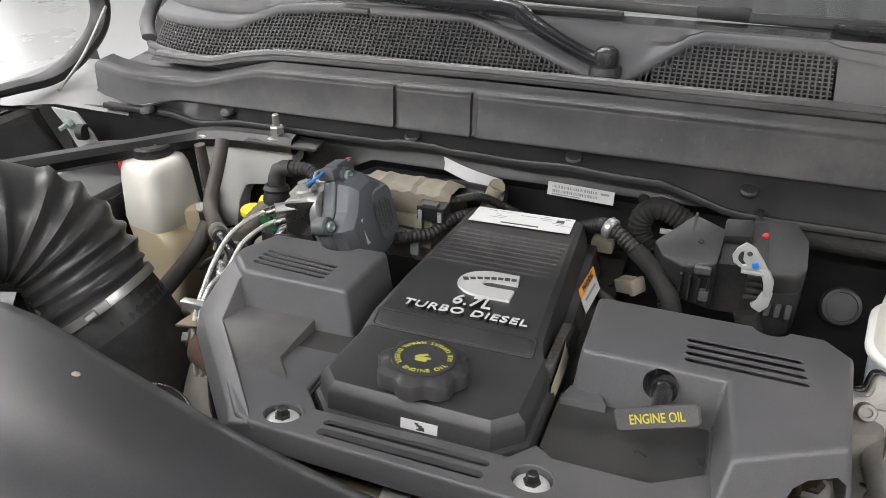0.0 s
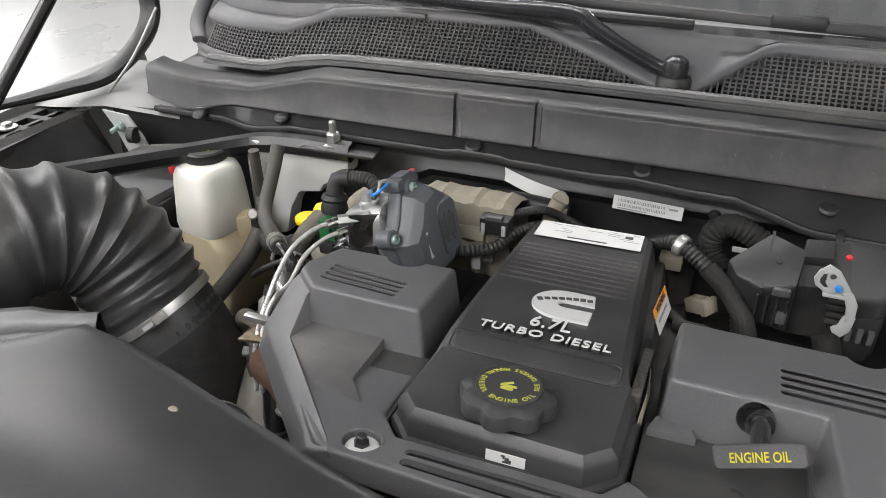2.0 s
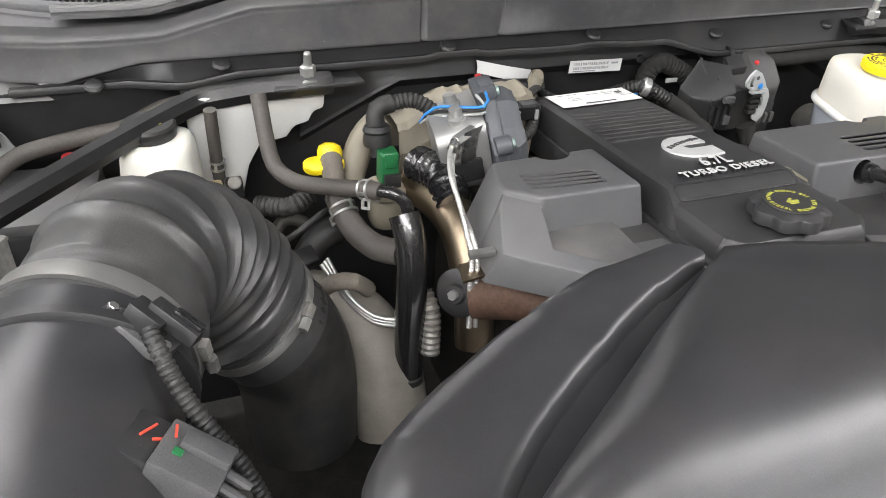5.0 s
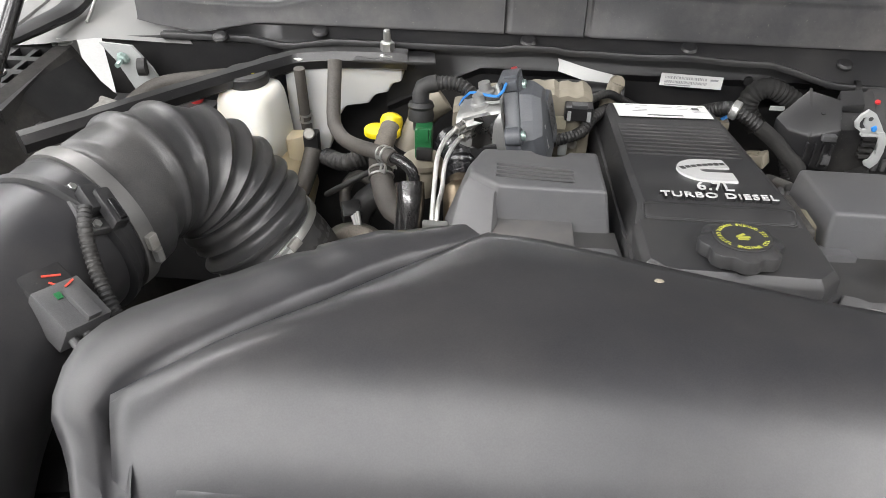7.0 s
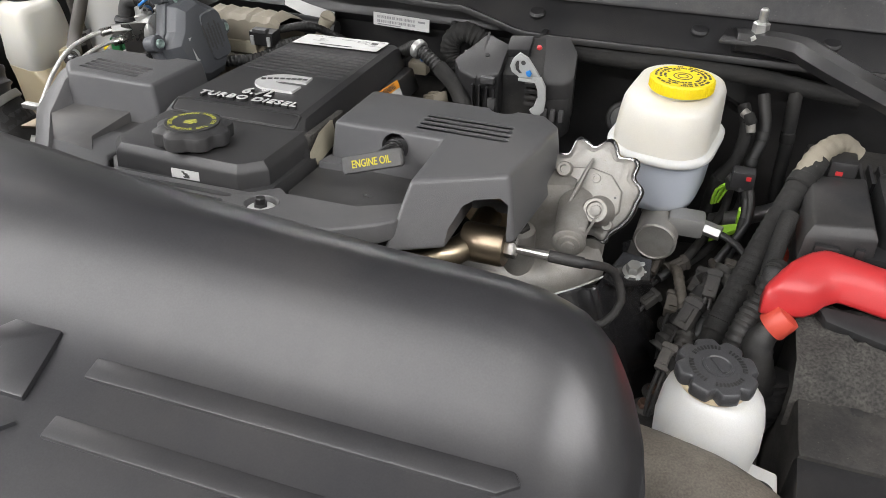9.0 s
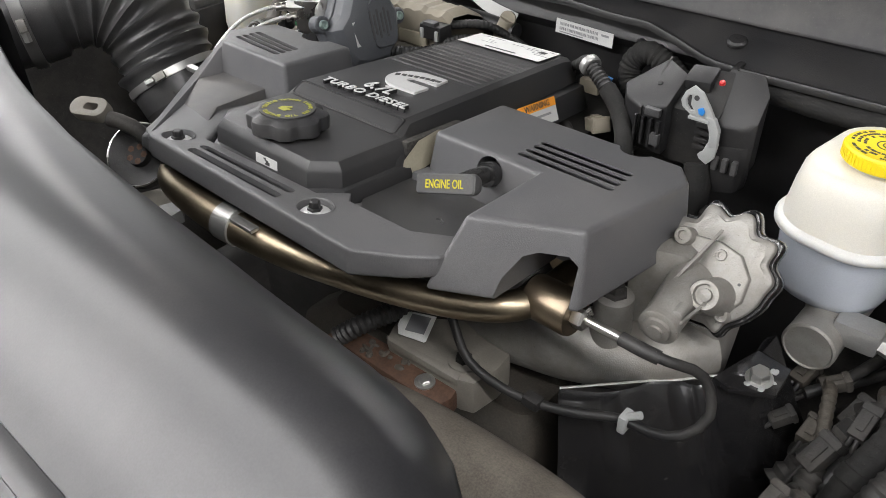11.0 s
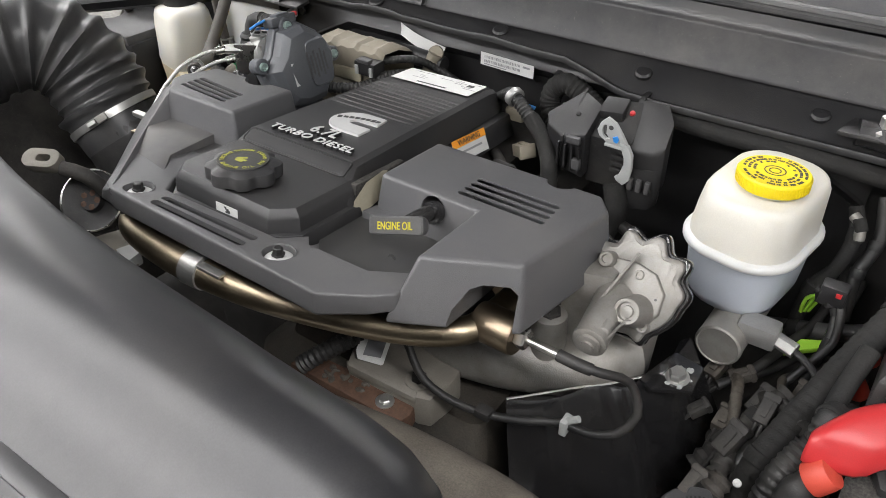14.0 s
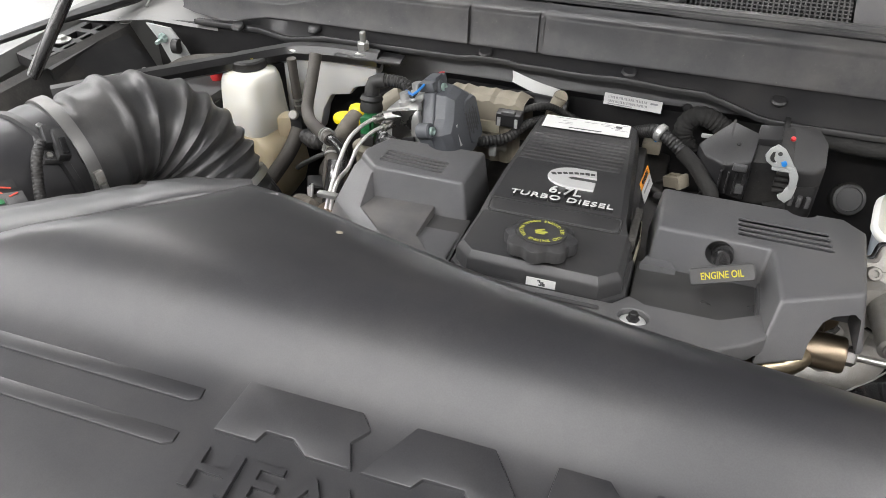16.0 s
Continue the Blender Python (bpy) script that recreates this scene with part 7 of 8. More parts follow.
def brake_reservoir():
    t = thing("brake_fluid_reservoir", (0.29, 0.79, 1.05), "translucent white brake fluid reservoir with yellow cap", "fluid reservoir")
    def ring(w, d, dy=0.0, dx=0.0, r=0.046):
        return rounded(w, d, min(r, w / 2.1), 8, 0.284 + dx, 0.816 + dy, -10)
    part("upper_shell", stack([(ring(0.121, 0.150), 1.142), (ring(0.120, 0.150), 1.152), (ring(0.117, 0.148, 0.003, 0.001), 1.178), (ring(0.114, 0.146, 0.006, 0.002), 1.194), (ring(0.107, 0.139, 0.008, 0.002, 0.043), 1.2010), (ring(0.098, 0.129, 0.008, 0.002, 0.040), 1.2040)]), "reservoir_shell", t, "creamy white upper half", angle=60)
    part("seam_flange", stack([(ring(0.120, 0.148), 1.130), (ring(0.132, 0.160, r=0.052), 1.1325), (ring(0.136, 0.164, r=0.054), 1.1345), (ring(0.136, 0.164, r=0.054), 1.1395), (ring(0.130, 0.158, r=0.050), 1.1420), (ring(0.120, 0.148), 1.1435)]), "clean_bottle", t, angle=50)
    part("lower_shell", stack([(ring(0.086, 0.104, -0.004), 1.056), (ring(0.104, 0.126, -0.004), 1.060), (ring(0.112, 0.136, -0.003), 1.072), (ring(0.116, 0.141), 1.10), (ring(0.121, 0.147), 1.132)]), "clear_bottle", t, "bluish translucent lower half", angle=60)
    m = Matrix.Translation((0.291, 0.807, 1.2020)) @ Matrix.Rotation(radians(-3), 4, "X")
    part("neck", lathe([(0.030, -0.004), (0.030, 0.008)], m, 28), "clean_bottle", t)
    cap = part("cap", lathe([(0.0380, 0.006), (0.0392, 0.008), (0.0392, 0.019), (0.0375, 0.0215), (0, 0.0215)], m, 48), "yellow_plastic", t, "bright yellow screw cap")
    grip = bmesh.new()
    for i in range(60):
        a = 2 * math.pi * i / 60
        box((0.0394, 0, 0.0135), (0.0010, 0.0018, 0.011), m @ Matrix.Rotation(a, 4, "Z"), grip)
    part("grip_ribs", grip, "yellow_plastic", cap)
    pr = bmesh.new()
    random.seed(11)
    for r in (0.0325, 0.0270, 0.0215):
        a = 0
        while a < 350:
            w = random.uniform(5, 14)
            if random.random() < 0.8:
                for q in range(int(w / 4) + 1):
                    box((r, 0, 0.0218), (0.0030, r * radians(3.0), 0.0004), m @ Matrix.Rotation(radians(a + q * 4), 4, "Z"), pr)
            a += w + 5
    for r in (0.011, 0.006):
        for q in range(20):
            box((r, 0, 0.0218), (0.0012, r * 0.33, 0.0004), m @ Matrix.Rotation(radians(q * 18), 4, "Z") @ Matrix.Diagonal((1, 1, 1, 1)), pr)
    part("cap_print", pr, "ink", cap)
    c = thing("master_cylinder", (0.29, 0.75, 0.98), "grey cast brake master cylinder under its reservoir", "brake cylinder")
    part("barrel", tube([(0.296, 0.722, 1.034), (0.299, 0.77, 1.038), (0.306, 0.86, 1.048), (0.312, 0.95, 1.056)], 0.027, 26), "cast_aluminium", c)
    part("end_plug", lathe([(0.0275, -0.004), (0.0275, 0.004), (0.025, 0.006), (0.0235, 0.0045), (0, 0.0045)], axis_matrix((0.296, 0.721, 1.034), (-0.06, -1, 0.0)), 30), "cast_aluminium", c)
    part("outlet_block", box((0.330, 0.748, 1.052), (0.046, 0.030, 0.028), Matrix()), "alloy_body", c, bevel=0.006)
    part("pipe_nut", rod((0.350, 0.745, 1.052), (0.374, 0.738, 1.050), 0.0095, 6), "zinc", c)
    part("brake_pipe", tube([(0.370, 0.739, 1.050), (0.395, 0.728, 1.044), (0.42, 0.71, 1.02), (0.44, 0.68, 0.97), (0.45, 0.64, 0.90)], 0.0045, 10), "loom_plastic", c)
    part("saddle", box((0.296, 0.79, 1.05), (0.05, 0.05, 0.02)), "cast_aluminium", c, bevel=0.005)
    g = thing("green_clip", (0.38, 0.78, 1.03), "bright lime green plastic retainer on the brake pipe", "clip")
    part("body", prism([(0.362, 0.752), (0.398, 0.785), (0.402, 0.802), (0.372, 0.785)], 1.024, 1.032), "lime_plastic", g, bevel=0.002)
    part("tab", box((0.400, 0.805, 1.040), (0.012, 0.010, 0.022)), "lime_plastic", g, bevel=0.002)


brake_reservoir()


def coolant_valve():
    t = thing("coolant_valve", (0.22, 0.61, 1.04), "scalloped cast aluminium valve housing with black gasket", "valve housing")
    n = Vector((-0.06, -0.82, 0.55)).normalized()
    c = Vector((0.216, 0.615, 1.160))
    y = (Vector((0, 0, 1)) - n * n.z).normalized()
    x = y.cross(n)
    m = Matrix.Translation(c) @ Matrix((x, y, n)).transposed().to_4x4()
    def wavy(r, d):
        """Scallops along the upper rim, plain below, with one lug at the foot."""
        pts = []
        for i in range(120):
            a = 2 * math.pi * i / 120
            k = min(1, max(0, 1.15 * (math.sin(a - 0.15) + 0.42)))
            lug = 0.008 * math.exp(-((a - radians(297)) / 0.11) ** 2)
            w = r + d * k * math.cos(10 * a - 1.2) + lug
            pts.append((w * math.cos(a), w * math.sin(a)))
        return pts
    part("gasket", stack([(wavy(0.0545, 0.0058), -0.024), (wavy(0.0560, 0.0058), -0.022), (wavy(0.0560, 0.0058), -0.012), (wavy(0.0545, 0.0056), -0.010)], m), "gloss_black", t, "black rubber gasket edge", angle=50)
    part("flange", stack([(wavy(0.0500, 0.0052), -0.010), (wavy(0.0515, 0.0052), -0.008), (wavy(0.0515, 0.0052), -0.003), (wavy(0.0500, 0.0050), -0.0012), (wavy(0.0470, 0.0048), -0.0008), (wavy(0.0455, 0.0040), 0.0006)], m), "cast_aluminium", t, angle=50)
    off = lambda q, k, dx, dy: [(px * k + dx, py * k + dy) for px, py in q]
    face = [(-0.040, 0.012), (-0.028, 0.020), (0.000, 0.024), (0.022, 0.020), (0.037, 0.004), (0.039, -0.018), (0.028, -0.036), (0.008, -0.044), (-0.014, -0.040), (-0.040, -0.024)]
    part("dome", stack([(face, 0.0), (off(face, 0.985, 0, 0), 0.0045), (off(face, 0.95, 0, 0), 0.0058), (off(face, 0.3, 0, -0.004), 0.0066)], m), "cast_aluminium", t, angle=40, bevel=0.0008)
    p = part("stub", lathe([(0.0185, 0.004), (0.0160, 0.010), (0.0138, 0.034), (0.0128, 0.0362), (0.0098, 0.0362), (0.0090, 0.0320), (0, 0.0320)], m @ Matrix.Translation((0.0170, -0.0220, 0)), 30), "cast_aluminium", t)
    part("stub_pin", lathe([(0.0062, 0.031), (0.0058, 0.0350), (0.0045, 0.0356), (0, 0.0356)], m @ Matrix.Translation((0.0170, -0.0220, 0)), 20), "cast_aluminium", p)
    part("back_body", stack([(rounded(0.085, 0.085, 0.03, cx=-0.006, cy=-0.006), -0.075), (rounded(0.092, 0.092, 0.032, cx=-0.004, cy=-0.004), -0.027)], m), "cast_aluminium", t)
    a = m @ Vector((-0.010, -0.016, 0.002))
    b = m @ Vector((0.0005, -0.0600, 0.0560))
    d = (b - a).normalized()
    part("motor_barrel", tube([a, a.lerp(b, 0.5), b], [0.0195, 0.0185, 0.0170], 28, step=0.01), "cast_aluminium", t)
    part("barrel_end", lathe([(0.0172, -0.004), (0.0180, -0.001), (0.0176, 0.003), (0.0150, 0.0045), (0.0125, 0.0045), (0.0120, 0.0075), (0.0100, 0.0080), (0.0070, 0.0080), (0.0066, 0.0105), (0, 0.0110)], axis_matrix(b, d), 32), "cast_aluminium", t)
    part("end_lug", lathe([(0.0055, -0.012), (0.0055, 0.001), (0.004, 0.002)], axis_matrix(b + x * 0.010 + y * 0.0145, d), 14), "cast_aluminium", t)
    # webs from the face to the barrel
    for off_x, tip, reach in ((-0.012, 0.030, 0.55), (0.014, -0.010, 0.80)):
        foot = m @ Vector((off_x + 0.004, tip - 0.012, 0.006))
        top = m @ Vector((off_x + 0.010, tip + 0.004, 0.008))
        low = a.lerp(b, reach) + x * (0.017 if off_x > 0 else -0.012) + n * 0.012
        under = a.lerp(b, reach) + x * (0.015 if off_x > 0 else -0.010)
        side = [top, foot, under, low]
        part("web", loft([[v - x * 0.0014 for v in side], [v + x * 0.0014 for v in side]], True), "cast_aluminium", t)
    for px, py, r, h in ((-0.0300, 0.0160, 0.0082, 0.0165), (-0.0365, -0.0140, 0.0078, 0.0120), (0.0290, -0.0350, 0.0060, 0.0078), (0.0060, 0.0130, 0.0052, 0.0074)):
        part("bolt_boss", lathe([(r * 1.12, -0.004), (r, h - 0.001), (r * 0.9, h), (r * 0.55, h), (r * 0.5, h - 0.003), (0, h - 0.003)], m @ Matrix.Translation((px, py, 0)), 20), "cast_aluminium", t)
    part("pin_mark", lathe([(0.0014, 0.0060), (0.0014, 0.0066)], m @ Matrix.Translation((0.031, -0.004, 0)), 8), "ink", t)
    part("bracket_arm", prism([(0.150, 0.585), (0.205, 0.600), (0.200, 0.66), (0.165, 0.67)], 1.06, 1.172), "cast_aluminium", t, bevel=0.010)
    part("base_body", stack([(rounded(0.08, 0.07, 0.02, cx=0.195, cy=0.655), 1.00), (rounded(0.08, 0.07, 0.02, cx=0.20, cy=0.655), 1.09), (rounded(0.07, 0.05, 0.02, cx=0.21, cy=0.66), 1.15)]), "cast_aluminium", t)
    s = thing("bolt_pillar", (0.148, 0.574, 1.06), "cast pillar with a dark socket bolt", "bolt")
    part("pillar", lathe([(0.021, 1.04), (0.019, 1.108), (0.0185, 1.116), (0.015, 1.118)], Matrix.Translation((0.149, 0.570, 0.004)), 26), "cast_aluminium", s)
    part("bolt", lathe([(0.0125, 1.117), (0.0125, 1.121), (0.009, 1.122), (0.009, 1.130), (0, 1.130)], Matrix.Translation((0.149, 0.570, 0.004)), 6), "grimy_black", s)


coolant_valve()


def egr_pipe():
    t = thing("crossover_tube", (0.0, 0.42, 1.1), "heat tinted steel crossover tube under the cover edge", "pipe")
    pts = [(-0.350, 0.470, 1.140), (-0.340, 0.425, 1.147), (-0.300, 0.396, 1.155), (-0.20, 0.381, 1.1605), (-0.10, 0.390, 1.156), (-0.02, 0.417, 1.145), (0.05, 0.444, 1.142), (0.095, 0.467, 1.145), (0.112, 0.492, 1.146), (0.12, 0.53, 1.15), (0.12, 0.57, 1.15)]
    part("tube", tube(pts, [0.0195, 0.0190, 0.0185, 0.0180, 0.0165, 0.0150, 0.0146, 0.0146, 0.0146, 0.0146], 26, step=0.008), "blued_pipe", t)
    part("socket", lathe([(0.0195, 0), (0.0208, 0.003), (0.0208, 0.043), (0.0195, 0.046), (0.010, 0.046)], axis_matrix((0.1075, 0.496, 1.147), (0.97, -0.06, 0.05)), 28), "brass_steel", t, "bronze sensor boss")
    part("weld", lathe([(0.0148, -0.002), (0.0160, 0), (0.0148, 0.002)], axis_matrix((0.0, 0.4275, 1.1415), (0.9, 0.35, 0)), 26), "blued_pipe", t)
    part("flange_ring", lathe([(0.030, -0.004), (0.031, 0), (0.030, 0.004)], axis_matrix((0.12, 0.545, 1.16), (0, 1, 0.1)), 26), "brass_steel", t)
    cl = part("saddle_clamp", lathe([(0.0185, -0.013), (0.0205, -0.012), (0.0205, 0.012), (0.0185, 0.013)], axis_matrix((-0.178, 0.3822, 1.1605), (1, 0.06, 0)), 26), "zinc", t, "dull clamp band")
    part("clamp_tab", box((-0.147, 0.376, 1.1765), (0.034, 0.010, 0.004)), "zinc", cl, bevel=0.001)
    s = thing("temperature_sensor", (0.15, 0.494, 1.15), "steel temperature probe with hex nut and black lead", "sensor")
    d = Vector((0.97, -0.06, 0.02)).normalized()
    o = Vector((0.1530, 0.494, 1.150))
    part("hex_nut", lathe([(0.0105, 0), (0.0115, 0.002), (0.0115, 0.010), (0.0095, 0.012)], axis_matrix(o, d), 6), "steel", s)
    part("probe", rod(o, o + d * 0.052, 0.0042, 14), "steel", s)
    e = o + d * 0.046
    part("sleeve", tube([e, e + d * 0.02, e + d * 0.034 + Vector((0, 0.004, -0.003))], 0.0062, 12), "loom_plastic", s)
    part("lead", tube([e + d * 0.02, e + d * 0.04 + Vector((0.0, 0.006, -0.004)), (0.262, 0.520, 1.125), (0.275, 0.518, 1.09), (0.262, 0.503, 1.068), (0.235, 0.498, 1.056), (0.205, 0.498, 1.052), (0.16, 0.480, 1.045), (0.11, 0.467, 1.044), (0.06, 0.462, 1.06), (0.03, 0.47, 1.10)], 0.0046, 12), "loom_plastic", s)
    c = part("cable_clip", box((0.211, 0.498, 1.053), (0.008, 0.016, 0.020)), "lever_plastic", s, "pale cable clip", bevel=0.002)
    part("clip_pin", rod((0.213, 0.498, 1.060), (0.224, 0.500, 1.068), 0.0038, 8), "lever_plastic", c)
    part("lead_tag", box((0.13, 0.471, 1.045), (0.018, 0.014, 0.012)), "loom_plastic", s, bevel=0.003)


egr_pipe()


def front_right():
    t = thing("radiator_hose", (0.0, 0.40, 0.9), "thick dusty grey-brown radiator hose with a steel band", "hose")
    pts = [(-0.47, 0.356, 0.986), (-0.44, 0.359, 0.987), (-0.30, 0.365, 0.986), (-0.16, 0.369, 0.988), (-0.04, 0.384, 0.994), (0.08, 0.391, 1.002), (0.20, 0.380, 1.018), (0.30, 0.352, 1.028), (0.40, 0.315, 1.035), (0.52, 0.24, 1.00)]
    part("hose", tube(pts, [0.034, 0.034, 0.036, 0.040, 0.043, 0.044, 0.046, 0.05, 0.05], 30, step=0.014), "old_rubber", t)
    for k in range(3):
        part("end_rib", lathe([(0.033, -0.004), (0.0385, -0.003), (0.0385, 0.003), (0.033, 0.004)], axis_matrix((-0.455 + 0.016 * k, 0.3575 + 0.0008 * k, 0.9865), (1, 0.05, 0)), 30), "old_rubber", t)
    cl = part("end_clamp", lathe([(0.0345, -0.005), (0.0362, -0.004), (0.0362, 0.004), (0.0345, 0.005)], axis_matrix((-0.400, 0.361, 0.9868), (1, 0.05, 0)), 32), "zinc", t, "dull worm drive clamp")
    part("clamp_screw", box((-0.400, 0.372, 1.023), (0.012, 0.022, 0.010)), "zinc", cl, bevel=0.002)
    part("band", lathe([(0.0405, -0.018), (0.0425, -0.017), (0.0425, 0.017), (0.0405, 0.018)], axis_matrix((-0.132, 0.372, 0.9895), Vector((0.99, 0.11, 0.04))), 36), "silver_paint", t, "bright steel band")
    part("hose_end", lathe([(0.0420, -0.016), (0.0450, -0.008), (0.0450, 0.008), (0.0420, 0.016)], axis_matrix((-0.075, 0.3795, 0.992), Vector((0.99, 0.11, 0.05))), 36), "old_rubber", t)
    p = thing("fan_shroud_plate", (-0.3, 0.38, 0.95), "thin pale metal bracket plate by the hose", "bracket")
    part("plate", prism([(-0.490, 0.385), (-0.470, 0.359), (-0.411, 0.346), (-0.367, 0.408), (-0.374, 0.424), (-0.400, 0.446), (-0.458, 0.456), (-0.476, 0.417)], 1.056, 1.060), "dirty_casting", p, bevel=0.001)
    part("folded_tab", slab([(-0.418, 0.420, 1.064), (-0.372, 0.408, 1.072), (-0.372, 0.426, 1.074), (-0.405, 0.446, 1.066)], 1.056), "lever_plastic", p)
    w = thing("tensioner_pulley", (-0.42, 0.46, 1.05), "glossy black pulley with a thin steel rim", "pulley")
    mm = axis_matrix((-0.488, 0.447, 1.100), (0.40, -0.62, 0.68))
    part("wheel", lathe([(0.040, -0.012), (0.043, -0.010), (0.043, 0.008), (0.036, 0.004), (0.016, 0.002), (0.014, 0.012), (0, 0.012)], mm, 36), "loom_plastic", w)
    part("rim", tube([mm @ Vector((0.0425 * math.cos(a), 0.0425 * math.sin(a), 0.0075)) for a in [2 * math.pi * i / 48 for i in range(49)]], 0.0013, 6, step=0.004), "steel", w)
    for k in range(5):
        part("spoke_bolt", lathe([(0.0045, 0.002), (0.0045, 0.008), (0, 0.009)], mm @ Matrix.Rotation(radians(72 * k), 4, "Z") @ Matrix.Translation((0.010, 0, 0.004)), 6), "rusty_steel", w)
    l = thing("lifting_eye", (-0.42, 0.40, 1.15), "grey steel lifting eye bracket", "bracket")
    ml = Matrix.Translation((-0.520, 0.415, 1.172)) @ Matrix.Rotation(radians(25), 4, "Z") @ Matrix.Rotation(radians(28), 4, "X")
    part("eye", cut(stack([(rounded(0.052, 0.028, 0.0135), -0.012), (rounded(0.052, 0.028, 0.0135), 0.004)], ml), stack([(rounded(0.020, 0.010, 0.0045, cx=0.004), -0.02), (rounded(0.020, 0.010, 0.0045, cx=0.004), 0.02)], ml)), "dirty_casting", l, bevel=0.001)
    part("arm", tube([(-0.497, 0.425, 1.160), (-0.472, 0.44, 1.150), (-0.45, 0.46, 1.11)], 0.010, 12), "grimy_black", l)
    # black drum shield
    s = thing("heat_shield", (0.235, 0.57, 0.75), "gloss black drum shaped bracket with pale scrapes", "shield")
    plan = ((1.036, ((0.150, 0.525), (0.212, 0.588), (0.228, 0.604), (0.246, 0.628), (0.258, 0.70))), (1.045, ((0.140, 0.500), (0.204, 0.566), (0.222, 0.582), (0.246, 0.610), (0.268, 0.70))),
            (1.041, ((0.141, 0.497), (0.206, 0.563), (0.225, 0.580), (0.249, 0.608), (0.271, 0.70))), (0.93, ((0.172, 0.462), (0.256, 0.540), (0.272, 0.557), (0.303, 0.598), (0.330, 0.70))), (0.80, ((0.190, 0.440), (0.290, 0.525), (0.308, 0.545), (0.338, 0.590), (0.35, 0.70))))
    sec = []
    for z, ps in plan:
        row = []
        for k, (p, q) in enumerate(zip(ps, ps[1:])):
            n = 1 if k == 1 else 5
            for u in range(n):
                a = Vector((*p, z)).lerp(Vector((*q, z)), u / n)
                if k != 1:
                    swell = math.sin(math.pi * u / n) * 0.010
                    a += Vector((0.6, -0.8, 0)) * swell
                row.append(a)
        row.append(Vector((*ps[-1], z)))
        sec.append(row)
    part("drum", loft(sec), "gloss_black", s, angle=50)
    part("bare_edge", tube([Vector((*p, 1.0455)) for p in plan[1][1][:4]], 0.0014, 6, smooth=False), "zinc", s, "bare metal edge")
    part("top_tab", prism([(0.244, 0.606), (0.262, 0.600), (0.300, 0.620), (0.298, 0.662), (0.262, 0.668)], 1.0395, 1.0460), "gloss_black", s, bevel=0.002)
    hexbolt(s, (0.279, 0.630, 1.0462), (0, -0.2, 1), 0.0095, 0.013, 0.013, material="zinc")
    random.seed(3)
    for i in range(9):
        part("paint_scrape", lathe([(0.004, 0), (0.003, 0.0008), (0, 0.001)], Matrix.Translation((0.276 + random.uniform(-0.014, 0.022), 0.628 + random.uniform(-0.012, 0.025), 1.0462)) @ Matrix.Diagonal((random.uniform(0.3, 0.9), random.uniform(0.4, 1.3), 1, 1)), 7), "lever_plastic", s)
    part("strip", tube([(0.165, 0.50, 1.0), (0.172, 0.492, 0.94), (0.18, 0.485, 0.88)], 0.0035, 8), "zinc", s)
    # power steering bottle
    b = thing("power_steering_bottle", (0.376, 0.41, 0.95), "white power steering bottle with black lobed cap", "fluid reservoir")
    m = Matrix.Translation((0.370, 0.408, 1.111)) @ Matrix.Rotation(radians(3), 4, "Y")
    part("body", stack([(rounded(0.078, 0.076, 0.03, cx=0.012), -0.17), (rounded(0.088, 0.084, 0.036, cx=0.011), -0.12), (rounded(0.098, 0.093, 0.042, cx=0.009), -0.055), (rounded(0.095, 0.091, 0.042, cx=0.008), -0.034), (rounded(0.088, 0.085, 0.040, cx=0.007), -0.018), (rounded(0.076, 0.074, 0.036, cx=0.005), -0.007), (rounded(0.062, 0.062, 0.030), 0.0)], m), "clean_bottle", b, angle=60)
    part("neck", lathe([(0.030, -0.002), (0.032, 0.002), (0.030, 0.008)], m, 28), "amber_bottle", b)
    scal = lambda r: [((r - 0.0060 * max(0, math.cos(8 * a)) ** 2) * math.cos(a), (r - 0.0060 * max(0, math.cos(8 * a)) ** 2) * math.sin(a)) for a in [2 * math.pi * i / 128 for i in range(128)]]
    k = part("cap", stack([(scal(0.0345), 0.005), (scal(0.0362), 0.007), (scal(0.0362), 0.0160), (scal(0.0345), 0.0188), (scal(0.0335), 0.0193)], m), "cap_plastic", b, "black lobed screw cap", angle=50)
    part("centre_boss", lathe([(0.0140, 0.0192), (0.0135, 0.0208), (0.0115, 0.0208), (0.0105, 0.0198), (0, 0.0198)], m, 28), "cap_plastic", k)
    part("grip_bar", box((0, 0, 0.0202), (0.004, 0.019, 0.0016), m @ Matrix.Rotation(radians(35), 4, "Z")), "cap_plastic", k, bevel=0.0006)
    bar = bmesh.new()
    for i in range(44):
        if i % 11 > 8:
            continue
        box((0.0232, 0, 0.0194), (0.0042, 0.0018, 0.0008), m @ Matrix.Rotation(2 * math.pi * i / 44, 4, "Z"), bar)
    part("cap_print", bar, "loom_plastic", k)
    part("mount_ear", prism([(0.40, 0.34), (0.45, 0.35), (0.45, 0.41), (0.41, 0.42)], 1.0, 1.008), "clean_bottle", b, bevel=0.003)
    hexbolt(b, (0.432, 0.378, 1.008), (0, -0.2, 1), 0.009, 0.006, 0.016, material="loom_plastic", washer_material="loom_plastic")


front_right()


